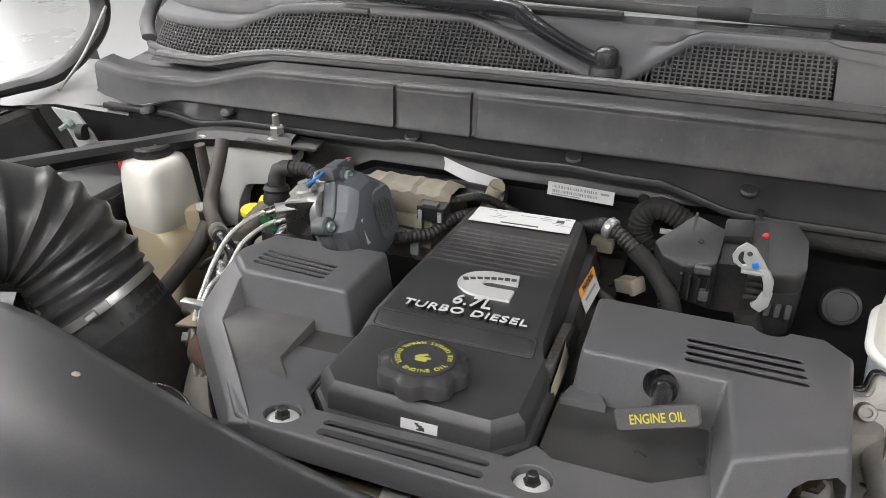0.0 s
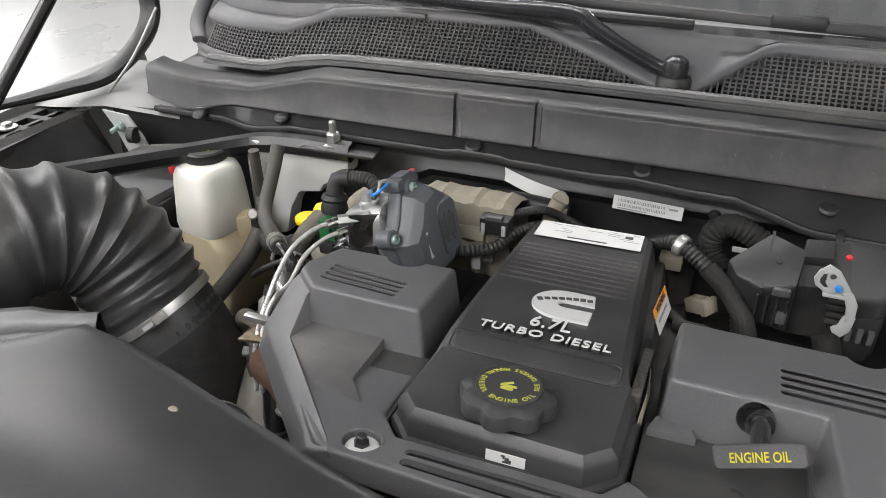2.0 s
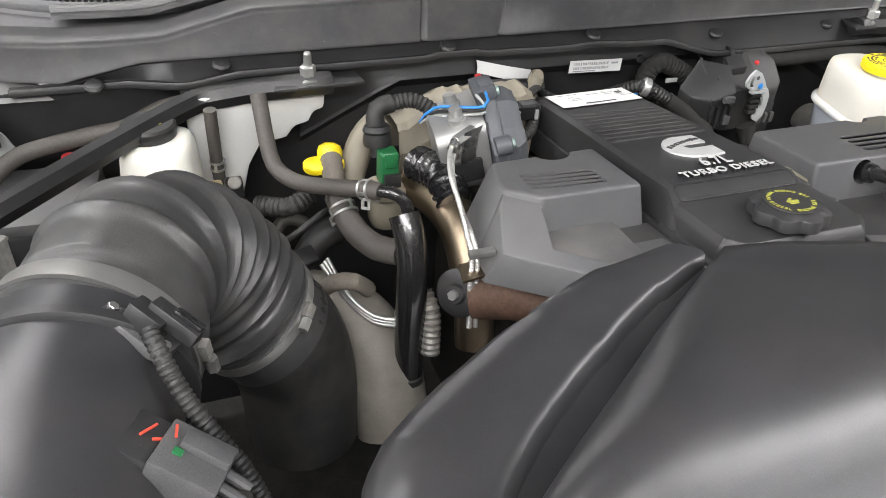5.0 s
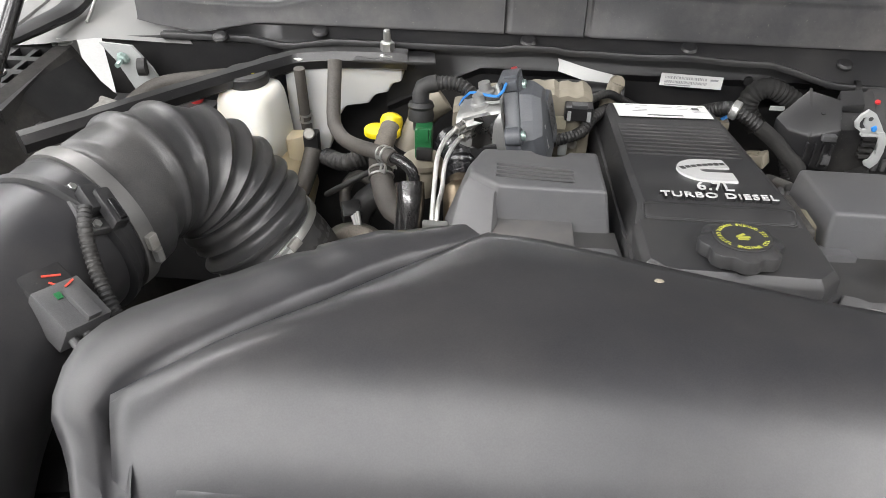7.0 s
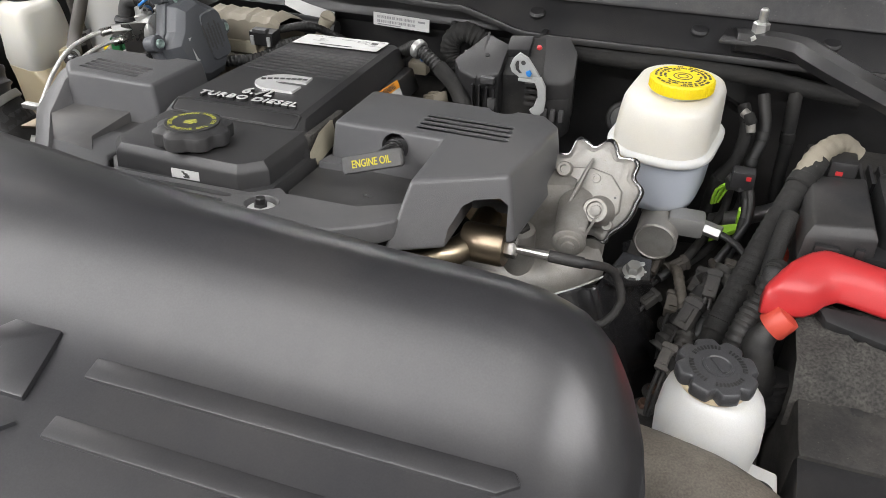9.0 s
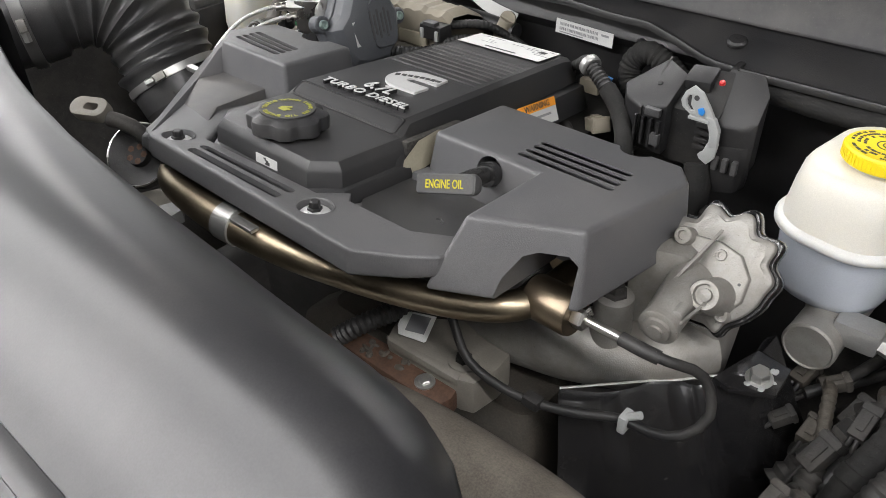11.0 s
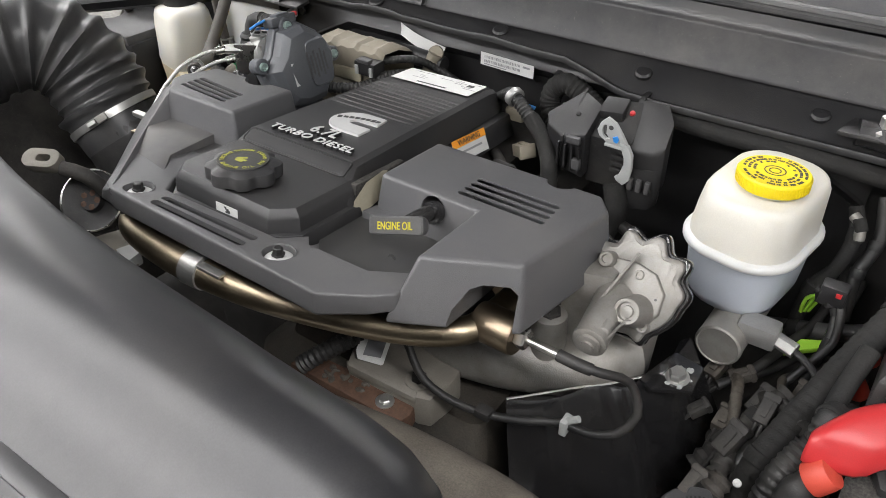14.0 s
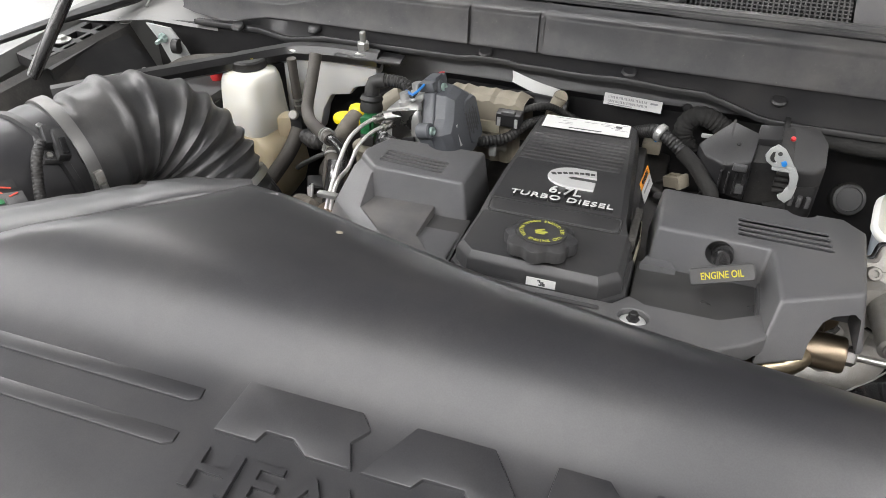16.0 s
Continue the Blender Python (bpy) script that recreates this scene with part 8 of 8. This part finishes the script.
def driver_battery():
    t = thing("fuse_box", (0.55, 0.72, 0.85), "dusty dark grey fuse box with clipped lid", "fuse box")
    part("case", prism([(0.462, 0.668), (0.464, 0.780), (0.66, 0.800), (0.66, 0.660)], 0.86, 1.10), "dark_plastic", t, bevel=0.008)
    part("lid", stack([([(0.452, 0.655), (0.455, 0.786), (0.532, 0.798), (0.532, 0.668)], 1.085), ([(0.454, 0.658), (0.456, 0.784), (0.530, 0.796), (0.530, 0.671)], 1.120), ([(0.461, 0.668), (0.462, 0.778), (0.524, 0.789), (0.524, 0.680)], 1.131)]), "rail_plastic", t, "dusty dark lid", bevel=0.003)
    part("latch", box((0.478, 0.652, 1.105), (0.026, 0.008, 0.022)), "dark_plastic", t, bevel=0.002)
    part("latch", box((0.512, 0.656, 1.105), (0.010, 0.008, 0.022)), "dark_plastic", t, bevel=0.002)
    part("rear_lid", stack([(rounded(0.13, 0.12, 0.015, cx=0.60, cy=0.745), 1.09), (rounded(0.125, 0.115, 0.015, cx=0.60, cy=0.745), 1.135), (rounded(0.11, 0.10, 0.012, cx=0.60, cy=0.745), 1.142)]), "dark_plastic", t)
    part("pale_rim", cut(stack([(rounded(0.088, 0.080, 0.010, cx=0.592, cy=0.752), 1.140), (rounded(0.088, 0.080, 0.010, cx=0.592, cy=0.752), 1.148)]), stack([(rounded(0.068, 0.060, 0.008, cx=0.592, cy=0.752), 1.13), (rounded(0.068, 0.060, 0.008, cx=0.592, cy=0.752), 1.16)])), "lever_plastic", t, "pale grey terminal frame")
    part("nut", lathe([(0.012, 1.142), (0.012, 1.150), (0.009, 1.152), (0, 1.152)], Matrix.Translation((0.585, 0.815, 0)), 20), "alloy_body", t)
    p = part("plug_block", box((0.496, 0.800, 1.128), (0.032, 0.034, 0.046)), "dark_plastic", t, bevel=0.005)
    part("red_lock", box((0.492, 0.7825, 1.136), (0.008, 0.002, 0.005)), "red_plastic", p)
    part("cloth_elbow", tube([(0.452, 0.775, 1.128), (0.468, 0.800, 1.148), (0.492, 0.822, 1.156), (0.514, 0.826, 1.142)], [0.013, 0.014, 0.013, 0.011], 14, ribs=0.05, pitch=0.012), "tan_casting", t, "pale cloth wrapped lead")
    b = thing("battery", (0.55, 0.55, 0.8), "grimy black battery box with a red positive cover", "battery")
    part("case", prism([(0.462, 0.42), (0.466, 0.645), (0.68, 0.655), (0.68, 0.42)], 0.80, 1.030), "grimy_black", b, bevel=0.010)
    random.seed(17)
    rows = []
    for i in range(15):
        x = 0.458 + 0.0085 * i
        w = [random.uniform(-0.004, 0.004) for _ in range(5)]
        rows.append([Vector((x, 0.492 + w[0], 0.99)), Vector((x, 0.496 + w[1], 1.035)), Vector((x, 0.520 + w[2], 1.052 + w[2])), Vector((x, 0.570 + w[3], 1.058 + w[3])), Vector((x, 0.625, 1.056 + w[4])), Vector((x, 0.63, 1.02))])
    part("felt", loft(rows), "insulation", b, "dirty grey felt sleeve", angle=60)
    part("front_tray", prism([(0.461, 0.36), (0.466, 0.514), (0.68, 0.545), (0.68, 0.36)], 0.88, 1.024), "dark_plastic", b, bevel=0.006)
    part("tray_rib", box((0.520, 0.505, 1.026), (0.012, 0.034, 0.010)), "loom_plastic", b, bevel=0.002)
    sec = []
    for x, yb, zb, yf, zf, yl, zl in ((0.418, 0.588, 1.094, 0.572, 1.096, 0.566, 1.070), (0.426, 0.598, 1.104, 0.574, 1.102, 0.564, 1.066), (0.445, 0.625, 1.112, 0.590, 1.107, 0.566, 1.063), (0.468, 0.647, 1.114, 0.605, 1.107, 0.572, 1.062), (0.482, 0.653, 1.113, 0.612, 1.105, 0.588, 1.070), (0.495, 0.653, 1.111, 0.614, 1.103, 0.600, 1.072), (0.54, 0.645, 1.106, 0.610, 1.098, 0.597, 1.066), (0.66, 0.62, 1.095, 0.585, 1.088, 0.575, 1.056)):
        ring = [Vector((x, yl, zl)), Vector((x - 0.001, yl + (yf - yl) * 0.45, zf - 0.012)), Vector((x, yf, zf)), Vector((x, (yf + yb) / 2, max(zf, zb) + 0.003)), Vector((x, yb, zb)), Vector((x, yb + 0.010, zb - 0.038))]
        for _ in range(2):
            ring = [p.lerp(q, k) for p, q in zip(ring, ring[1:] + ring[:1]) for k in (0.25, 0.75)]
        sec.append(ring)
    rails = [spline([r[k] for r in sec], 0.006) for k in range(len(sec[0]))]
    sec = [[r[round(f / 30 * (len(r) - 1))] for r in rails] for f in range(31)]
    part("red_cover", loft(sec, True), "red_plastic", b, "red positive terminal cover", angle=100)
    part("black_strap", slab([(0.476, 0.598, 1.074), (0.486, 0.580, 1.068), (0.560, 0.556, 1.066), (0.560, 0.590, 1.074)], 1.058), "dark_plastic", b, "black plastic strap under the cover", bevel=0.002)
    m = axis_matrix((0.440, 0.568, 1.066), (0.62, 0.20, 0.76))
    part("red_boot", lathe([(0.0120, -0.0135), (0.0165, -0.013), (0.0172, -0.010), (0.0165, 0.004), (0.0155, 0.010), (0, 0.012)], m, 30), "orange_red", b, "orange red rubber boot")
    part("black_boot", tube([(0.432, 0.564, 1.056), (0.424, 0.556, 1.038), (0.428, 0.548, 1.012), (0.438, 0.545, 0.985)], [0.0125, 0.0165, 0.0185, 0.019], 20, step=0.004, ribs=0.025, pitch=0.014), "loom_plastic", b, "wrinkled black cable boot")
    part("cable", tube([(0.450, 0.552, 1.0), (0.452, 0.550, 0.96), (0.44, 0.56, 0.90), (0.43, 0.57, 0.84)], 0.018, 16, ribs=0.03, pitch=0.01), "loom_plastic", b)
    for y, z, h in ((0.766, 1.052, 0.024), (0.716, 1.045, 0.030)):
        part("red_lug", lathe([(0.010, 0), (0.011, 0.008), (0.0085, h - 0.006), (0.005, h), (0, h)], axis_matrix((0.446, y, z), (-0.25, -0.3, 0.9)), 14), "orange_red", b)


driver_battery()


def right_clutter():
    def hose(pts, r, label, mat_, name="wiring_loom", category="wiring", **kw):
        t = thing(name, pts[0], label, category)
        part("run", tube(pts, r, 14, **kw), mat_, t)
        for i in sorted({1, len(pts) - 2}):
            d = (Vector(pts[i + 1]) - Vector(pts[i - 1])).normalized()
            part("tape_band", lathe([(r * 1.03, -0.008), (r * 1.12, -0.007), (r * 1.14, 0.006), (r * 1.03, 0.008)], axis_matrix(pts[i], d), 18), "tape_wrap", t)
        return t
    hose([(0.468, 0.796, 1.142), (0.452, 0.768, 1.124), (0.428, 0.712, 1.092), (0.405, 0.655, 1.054), (0.385, 0.60, 1.015), (0.37, 0.56, 0.94)], 0.0148, "thick black taped main harness", "tape_wrap", ribs=0.03, pitch=0.010)
    hose([(0.45, 0.66, 1.05), (0.43, 0.62, 1.09), (0.425, 0.60, 1.06), (0.41, 0.57, 1.0)], 0.013, "black convoluted cable beside the fuse box", "loom_plastic", ribs=0.06, pitch=0.008)
    hose([(0.375, 0.90, 1.155), (0.385, 0.88, 1.13), (0.378, 0.86, 1.09), (0.36, 0.85, 1.06), (0.355, 0.85, 1.0)], 0.0085, "black harness with pale tape by the firewall", "tape_wrap")
    hose([(0.376, 0.885, 1.152), (0.386, 0.878, 1.146), (0.390, 0.872, 1.130)], 0.0065, "silver foil wrapped fitting", "cast_aluminium", "pipe_fitting", "fitting")
    hose([(0.37, 0.80, 1.10), (0.395, 0.79, 1.085), (0.40, 0.77, 1.05), (0.39, 0.75, 1.0)], 0.0055, "thin grey sensor cable", "loom_plastic")
    hose([(0.325, 0.60, 0.96), (0.345, 0.625, 0.985), (0.365, 0.655, 1.01), (0.385, 0.69, 1.03)], 0.0125, "ribbed grey-black steering boot", "grimy_black", "steering_boot", "boot", ribs=0.14, pitch=0.013)
    hose([(0.36, 0.57, 0.94), (0.365, 0.60, 0.98), (0.372, 0.63, 1.0), (0.38, 0.66, 1.005)], 0.010, "black inline wire connector", "dark_plastic", "inline_connector", "connector")
    hose([(0.345, 0.53, 0.95), (0.352, 0.55, 0.985), (0.36, 0.57, 1.0)], 0.0125, "dusty brown inline plug", "weathered_rubber", "inline_connector", "connector", ribs=0.12, pitch=0.010)
    hose([(0.34, 0.65, 0.9), (0.38, 0.66, 0.95), (0.42, 0.70, 0.98), (0.45, 0.76, 0.98)], 0.009, "small rubber brake line", "hose_rubber", "brake_line", "pipe")
    hose([(0.30, 0.88, 0.95), (0.36, 0.84, 1.0), (0.42, 0.83, 1.03), (0.47, 0.85, 1.05), (0.50, 0.90, 1.05)], 0.011, "black rubber vacuum hose", "hose_rubber", "vacuum_hose", "hose")
    hose([(0.44, 0.94, 1.17), (0.445, 0.935, 1.10), (0.45, 0.93, 1.0)], 0.009, "upright black harness on the firewall", "loom_plastic")
    hose([(0.05, 0.70, 1.08), (0.08, 0.75, 1.07), (0.14, 0.78, 1.06), (0.19, 0.76, 1.04)], 0.008, "black cable behind the engine cover", "loom_plastic")
    hose([(-0.06, 0.74, 1.10), (-0.03, 0.77, 1.12), (-0.045, 0.81, 1.11), (-0.08, 0.83, 1.10)], 0.009, "greasy black injector lead", "grimy_black")
    t = thing("intake_manifold", (0.02, 0.76, 0.95), "grimy dark cast intake manifold behind the cover", "manifold")
    part("runner", stack([(rounded(0.17, 0.16, 0.04, cx=0.02, cy=0.77), 0.9), (rounded(0.16, 0.14, 0.04, cx=0.01, cy=0.77), 1.08), (rounded(0.10, 0.08, 0.03, cx=0.0, cy=0.77), 1.11)]), "grimy_black", t)
    part("cap_disc", lathe([(0.030, 0), (0.030, 0.010), (0.024, 0.014), (0, 0.015)], Matrix.Translation((-0.02, 0.765, 1.108)), 26), "dark_plastic", t)
    d = thing("sensor_plug", (0.39, 0.79, 1.08), "small black sensor plug with a red mark", "connector")
    part("plug", box((0.388, 0.792, 1.105), (0.028, 0.02, 0.024)), "dark_plastic", d, bevel=0.003)
    part("red_mark", box((0.394, 0.781, 1.110), (0.006, 0.002, 0.005)), "red_plastic", d)
    e = thing("abs_unit", (0.47, 0.9, 0.95), "dark metal hydraulic unit in the corner", "hydraulic unit")
    part("block", box((0.53, 0.88, 1.02), (0.12, 0.10, 0.16)), "grimy_black", e, bevel=0.008)
    for i in range(6):
        part("fin", box((0.505 + 0.012 * i, 0.84, 1.105), (0.004, 0.05, 0.014)), "dark_plastic", e)
    g = thing("lower_clutter_plate", (0.42, 0.62, 0.85), "grimy chassis bracket deep in the bay", "bracket")
    part("plate", slab([(0.30, 0.50, 0.86), (0.46, 0.50, 0.88), (0.46, 0.92, 0.92), (0.28, 0.92, 0.90)], 0.7), "grimy_black", g, bevel=0.01)
    for i in range(10):
        random.seed(30 + i)
        hexbolt(g, (random.uniform(0.32, 0.45), random.uniform(0.52, 0.8), 0.905), (0, 0, 1), 0.008, 0.01, 0.014, material="rusty_steel", washer_material="grimy_black")


right_clutter()

# ================= small things deep in the bay =================


def plug(at, d, size, label, material="dark_plastic", name="wire_connector", wires=2, wire_material="loom_plastic", tail=0.05, drop=0.03):
    """A ribbed wire connector with its leads."""
    t = thing(name, at, label, "connector")
    m = axis_matrix(at, d)
    w, h, l = size
    part("shell", box((0, 0, 0), (w, h, l), m), material, t, bevel=min(w, h) * 0.12)
    part("collar", box((0, 0, l * 0.36), (w * 1.14, h * 1.14, l * 0.2), m), material, t, bevel=min(w, h) * 0.1)
    part("latch", box((0, h * 0.56, -l * 0.05), (w * 0.4, h * 0.16, l * 0.5), m), material, t)
    for k in range(wires):
        o = (k - (wires - 1) / 2) * w * 0.35
        a = m @ Vector((o, 0, -l * 0.45))
        b = m @ Vector((o * 1.2, -drop * 0.3, -l * 0.5 - tail * 0.5))
        c = m @ Vector((o * 0.6, -drop, -l * 0.5 - tail))
        part("lead", tube([a, b, c], 0.0024, 8), wire_material, t)
    return t


def cable(pts, r, label, material, name="cable", category="wiring", clips=(), **kw):
    t = thing(name, pts[0], label, category)
    part("sheath", tube(pts, r, 12, **kw), material, t)
    for p, d in clips:
        part("tape_band", lathe([(r * 1.08, -0.006), (r * 1.16, -0.005), (r * 1.16, 0.005), (r * 1.08, 0.006)], axis_matrix(p, d), 16), "loom_plastic", t)
    return t


# driver side, between the drum and the fuse box
plug((0.352, 0.615, 1.01), (0.3, 0.6, 0.6), (0.020, 0.018, 0.040), "dusty black inline connector among the cables", "grimy_black", tail=0.06)
plug((0.336, 0.560, 0.985), (0.2, 0.7, 0.5), (0.018, 0.016, 0.034), "brown dusty connector near the steering bottle", "weathered_rubber")
plug((0.372, 0.655, 1.03), (0.1, 0.8, 0.5), (0.016, 0.016, 0.036), "small dusty black connector on the loom", "grimy_black")
plug((0.386, 0.800, 1.092), (0.5, -0.6, 0.4), (0.022, 0.016, 0.030), "black sensor plug with bright wires", wires=3, wire_material="lime_plastic", tail=0.04)
cable([(0.392, 0.80, 1.10), (0.402, 0.785, 1.085), (0.405, 0.77, 1.055), (0.392, 0.755, 1.03), (0.372, 0.73, 1.0)], 0.0052, "thin black looped sensor lead", "loom_plastic")
cable([(0.345, 0.72, 0.96), (0.36, 0.70, 1.0), (0.385, 0.67, 1.03), (0.41, 0.63, 1.05)], 0.0085, "dusty black cable crossing the bay", "grimy_black", clips=[((0.372, 0.685, 1.015), (0.6, -0.7, 0.5))])
cable([(0.33, 0.66, 0.95), (0.345, 0.63, 0.985), (0.352, 0.60, 0.99), (0.345, 0.55, 0.96)], 0.011, "greasy ribbed conduit beside the drum", "grimy_black", ribs=0.10, pitch=0.009)
cable([(0.42, 0.60, 1.06), (0.405, 0.57, 1.03), (0.40, 0.55, 0.98), (0.395, 0.53, 0.92)], 0.014, "black convoluted battery cable", "loom_plastic", ribs=0.06, pitch=0.008)
cable([(0.44, 0.70, 1.12), (0.43, 0.66, 1.085), (0.425, 0.62, 1.04), (0.42, 0.60, 0.98)], 0.010, "taped black loom beside the fuse box", "tape_wrap", clips=[((0.427, 0.64, 1.06), (0.1, 0.5, 0.8))])
cable([(0.31, 0.70, 0.99), (0.335, 0.73, 1.0), (0.36, 0.79, 1.01), (0.38, 0.85, 1.02), (0.39, 0.98, 1.02)], 0.006, "dark coated steel brake line", "loom_plastic", "brake_line", "pipe")
cable([(0.30, 0.72, 0.975), (0.33, 0.74, 0.98), (0.37, 0.80, 0.985), (0.40, 0.88, 1.0), (0.41, 0.98, 1.0)], 0.006, "second dark coated brake line", "loom_plastic", "brake_line", "pipe")
cable([(0.40, 0.93, 1.16), (0.41, 0.90, 1.12), (0.40, 0.87, 1.08), (0.405, 0.85, 1.03)], 0.008, "black firewall loom with pale tape", "loom_plastic", clips=[((0.408, 0.895, 1.115), (0, -0.5, -0.8)), ((0.401, 0.872, 1.085), (0, -0.5, -0.8))])

for at, d, size, tint, words_ in (
        ((0.300, 0.730, 0.990), (0.2, 0.8, 0.3), (0.018, 0.016, 0.034), "grimy_cast", "dusty brown connector beside the cylinder"),
        ((0.331, 0.722, 1.000), (0.7, 0.5, 0.3), (0.014, 0.014, 0.030), "weathered_rubber", "dusty plug under the green clip"),
        ((0.360, 0.697, 1.000), (0.3, 0.8, 0.5), (0.016, 0.014, 0.038), "grimy_black", "grimy black connector in the loom"),
        ((0.334, 0.660, 0.985), (0.1, 0.9, 0.3), (0.020, 0.018, 0.032), "grimy_cast", "oily brown connector under the loom"),
        ((0.305, 0.655, 0.990), (0.6, 0.6, 0.4), (0.014, 0.012, 0.026), "grimy_black", "greasy black plug beside the drum"),
        ((0.395, 0.735, 0.995), (0.2, 0.7, 0.6), (0.016, 0.014, 0.034), "grimy_cast", "dirty inline plug beside the fuse box")):
    plug(at, d, size, words_, tint, tail=0.05)
cable([(0.318, 0.735, 0.985), (0.330, 0.705, 1.004), (0.338, 0.672, 1.002), (0.348, 0.640, 0.985), (0.352, 0.61, 0.96)], 0.0068, "dusty brown sleeve winding through the plugs", "grimy_cast", ribs=0.08, pitch=0.009)
cable([(0.375, 0.760, 0.990), (0.372, 0.725, 1.012), (0.380, 0.690, 1.018), (0.392, 0.650, 1.005), (0.395, 0.61, 0.97)], 0.0048, "thin grimy lead beside the main harness", "grimy_cast")
part("screw", lathe([(0.0045, 0), (0.0042, 0.003), (0, 0.0045)], axis_matrix((0.3745, 0.560, 1.012), (-0.1, -0.5, 0.85)), 12), "paper", thing("panel_screw", (0.3745, 0.560, 1.0), "small white screw head among the cables", "screw"))

# behind the engine cover on the driver side
plug((-0.055, 0.865, 1.115), (0.7, -0.5, 0.3), (0.022, 0.018, 0.034), "pale grey connector below the conduit", "tan_casting", wires=1)
plug((-0.02, 0.80, 1.09), (0.6, -0.6, 0.2), (0.024, 0.018, 0.040), "greasy black injector connector", wires=2)
cable([(-0.10, 0.86, 1.10), (-0.07, 0.83, 1.10), (-0.04, 0.79, 1.085), (-0.02, 0.74, 1.07)], 0.008, "black braided fuel pipe by the rocker cover", "grimy_black")
cable([(0.06, 0.84, 1.07), (0.10, 0.80, 1.075), (0.15, 0.77, 1.07), (0.20, 0.78, 1.03)], 0.0055, "thin black lead behind the slotted shoulder", "loom_plastic")
cable([(0.10, 0.86, 1.05), (0.14, 0.83, 1.06), (0.19, 0.82, 1.04), (0.22, 0.84, 0.99)], 0.009, "black hose under the control module", "loom_plastic")

# passenger side, round the turbo
cable([(-0.66, 0.72, 1.02), (-0.635, 0.70, 1.055), (-0.61, 0.69, 1.06), (-0.59, 0.70, 1.035)], 0.011, "grey dusty hose over the compressor", "old_rubber")
cable([(-0.69, 0.80, 1.05), (-0.66, 0.79, 1.075), (-0.63, 0.80, 1.09), (-0.61, 0.82, 1.085)], 0.0045, "thin black wire behind the hoses", "loom_plastic")
cable([(-0.70, 0.86, 1.08), (-0.665, 0.83, 1.09), (-0.63, 0.84, 1.10)], 0.013, "black loom by the coolant bottle", "loom_plastic", ribs=0.08, pitch=0.007)
cable([(-0.575, 0.86, 1.10), (-0.55, 0.88, 1.15), (-0.52, 0.89, 1.175)], 0.020, "tan heat shielded pipe behind the green plug", "tan_casting", "heat_pipe", "pipe")
plug((-0.655, 0.80, 1.02), (0.2, -0.5, 0.8), (0.026, 0.022, 0.040), "dark connector low beside the bellows")
cable([(-0.53, 0.66, 1.05), (-0.525, 0.64, 1.03), (-0.53, 0.62, 0.98)], 0.012, "pale ribbed fitting by the idler", "cast_aluminium", "fitting", "fitting", ribs=0.10, pitch=0.008)
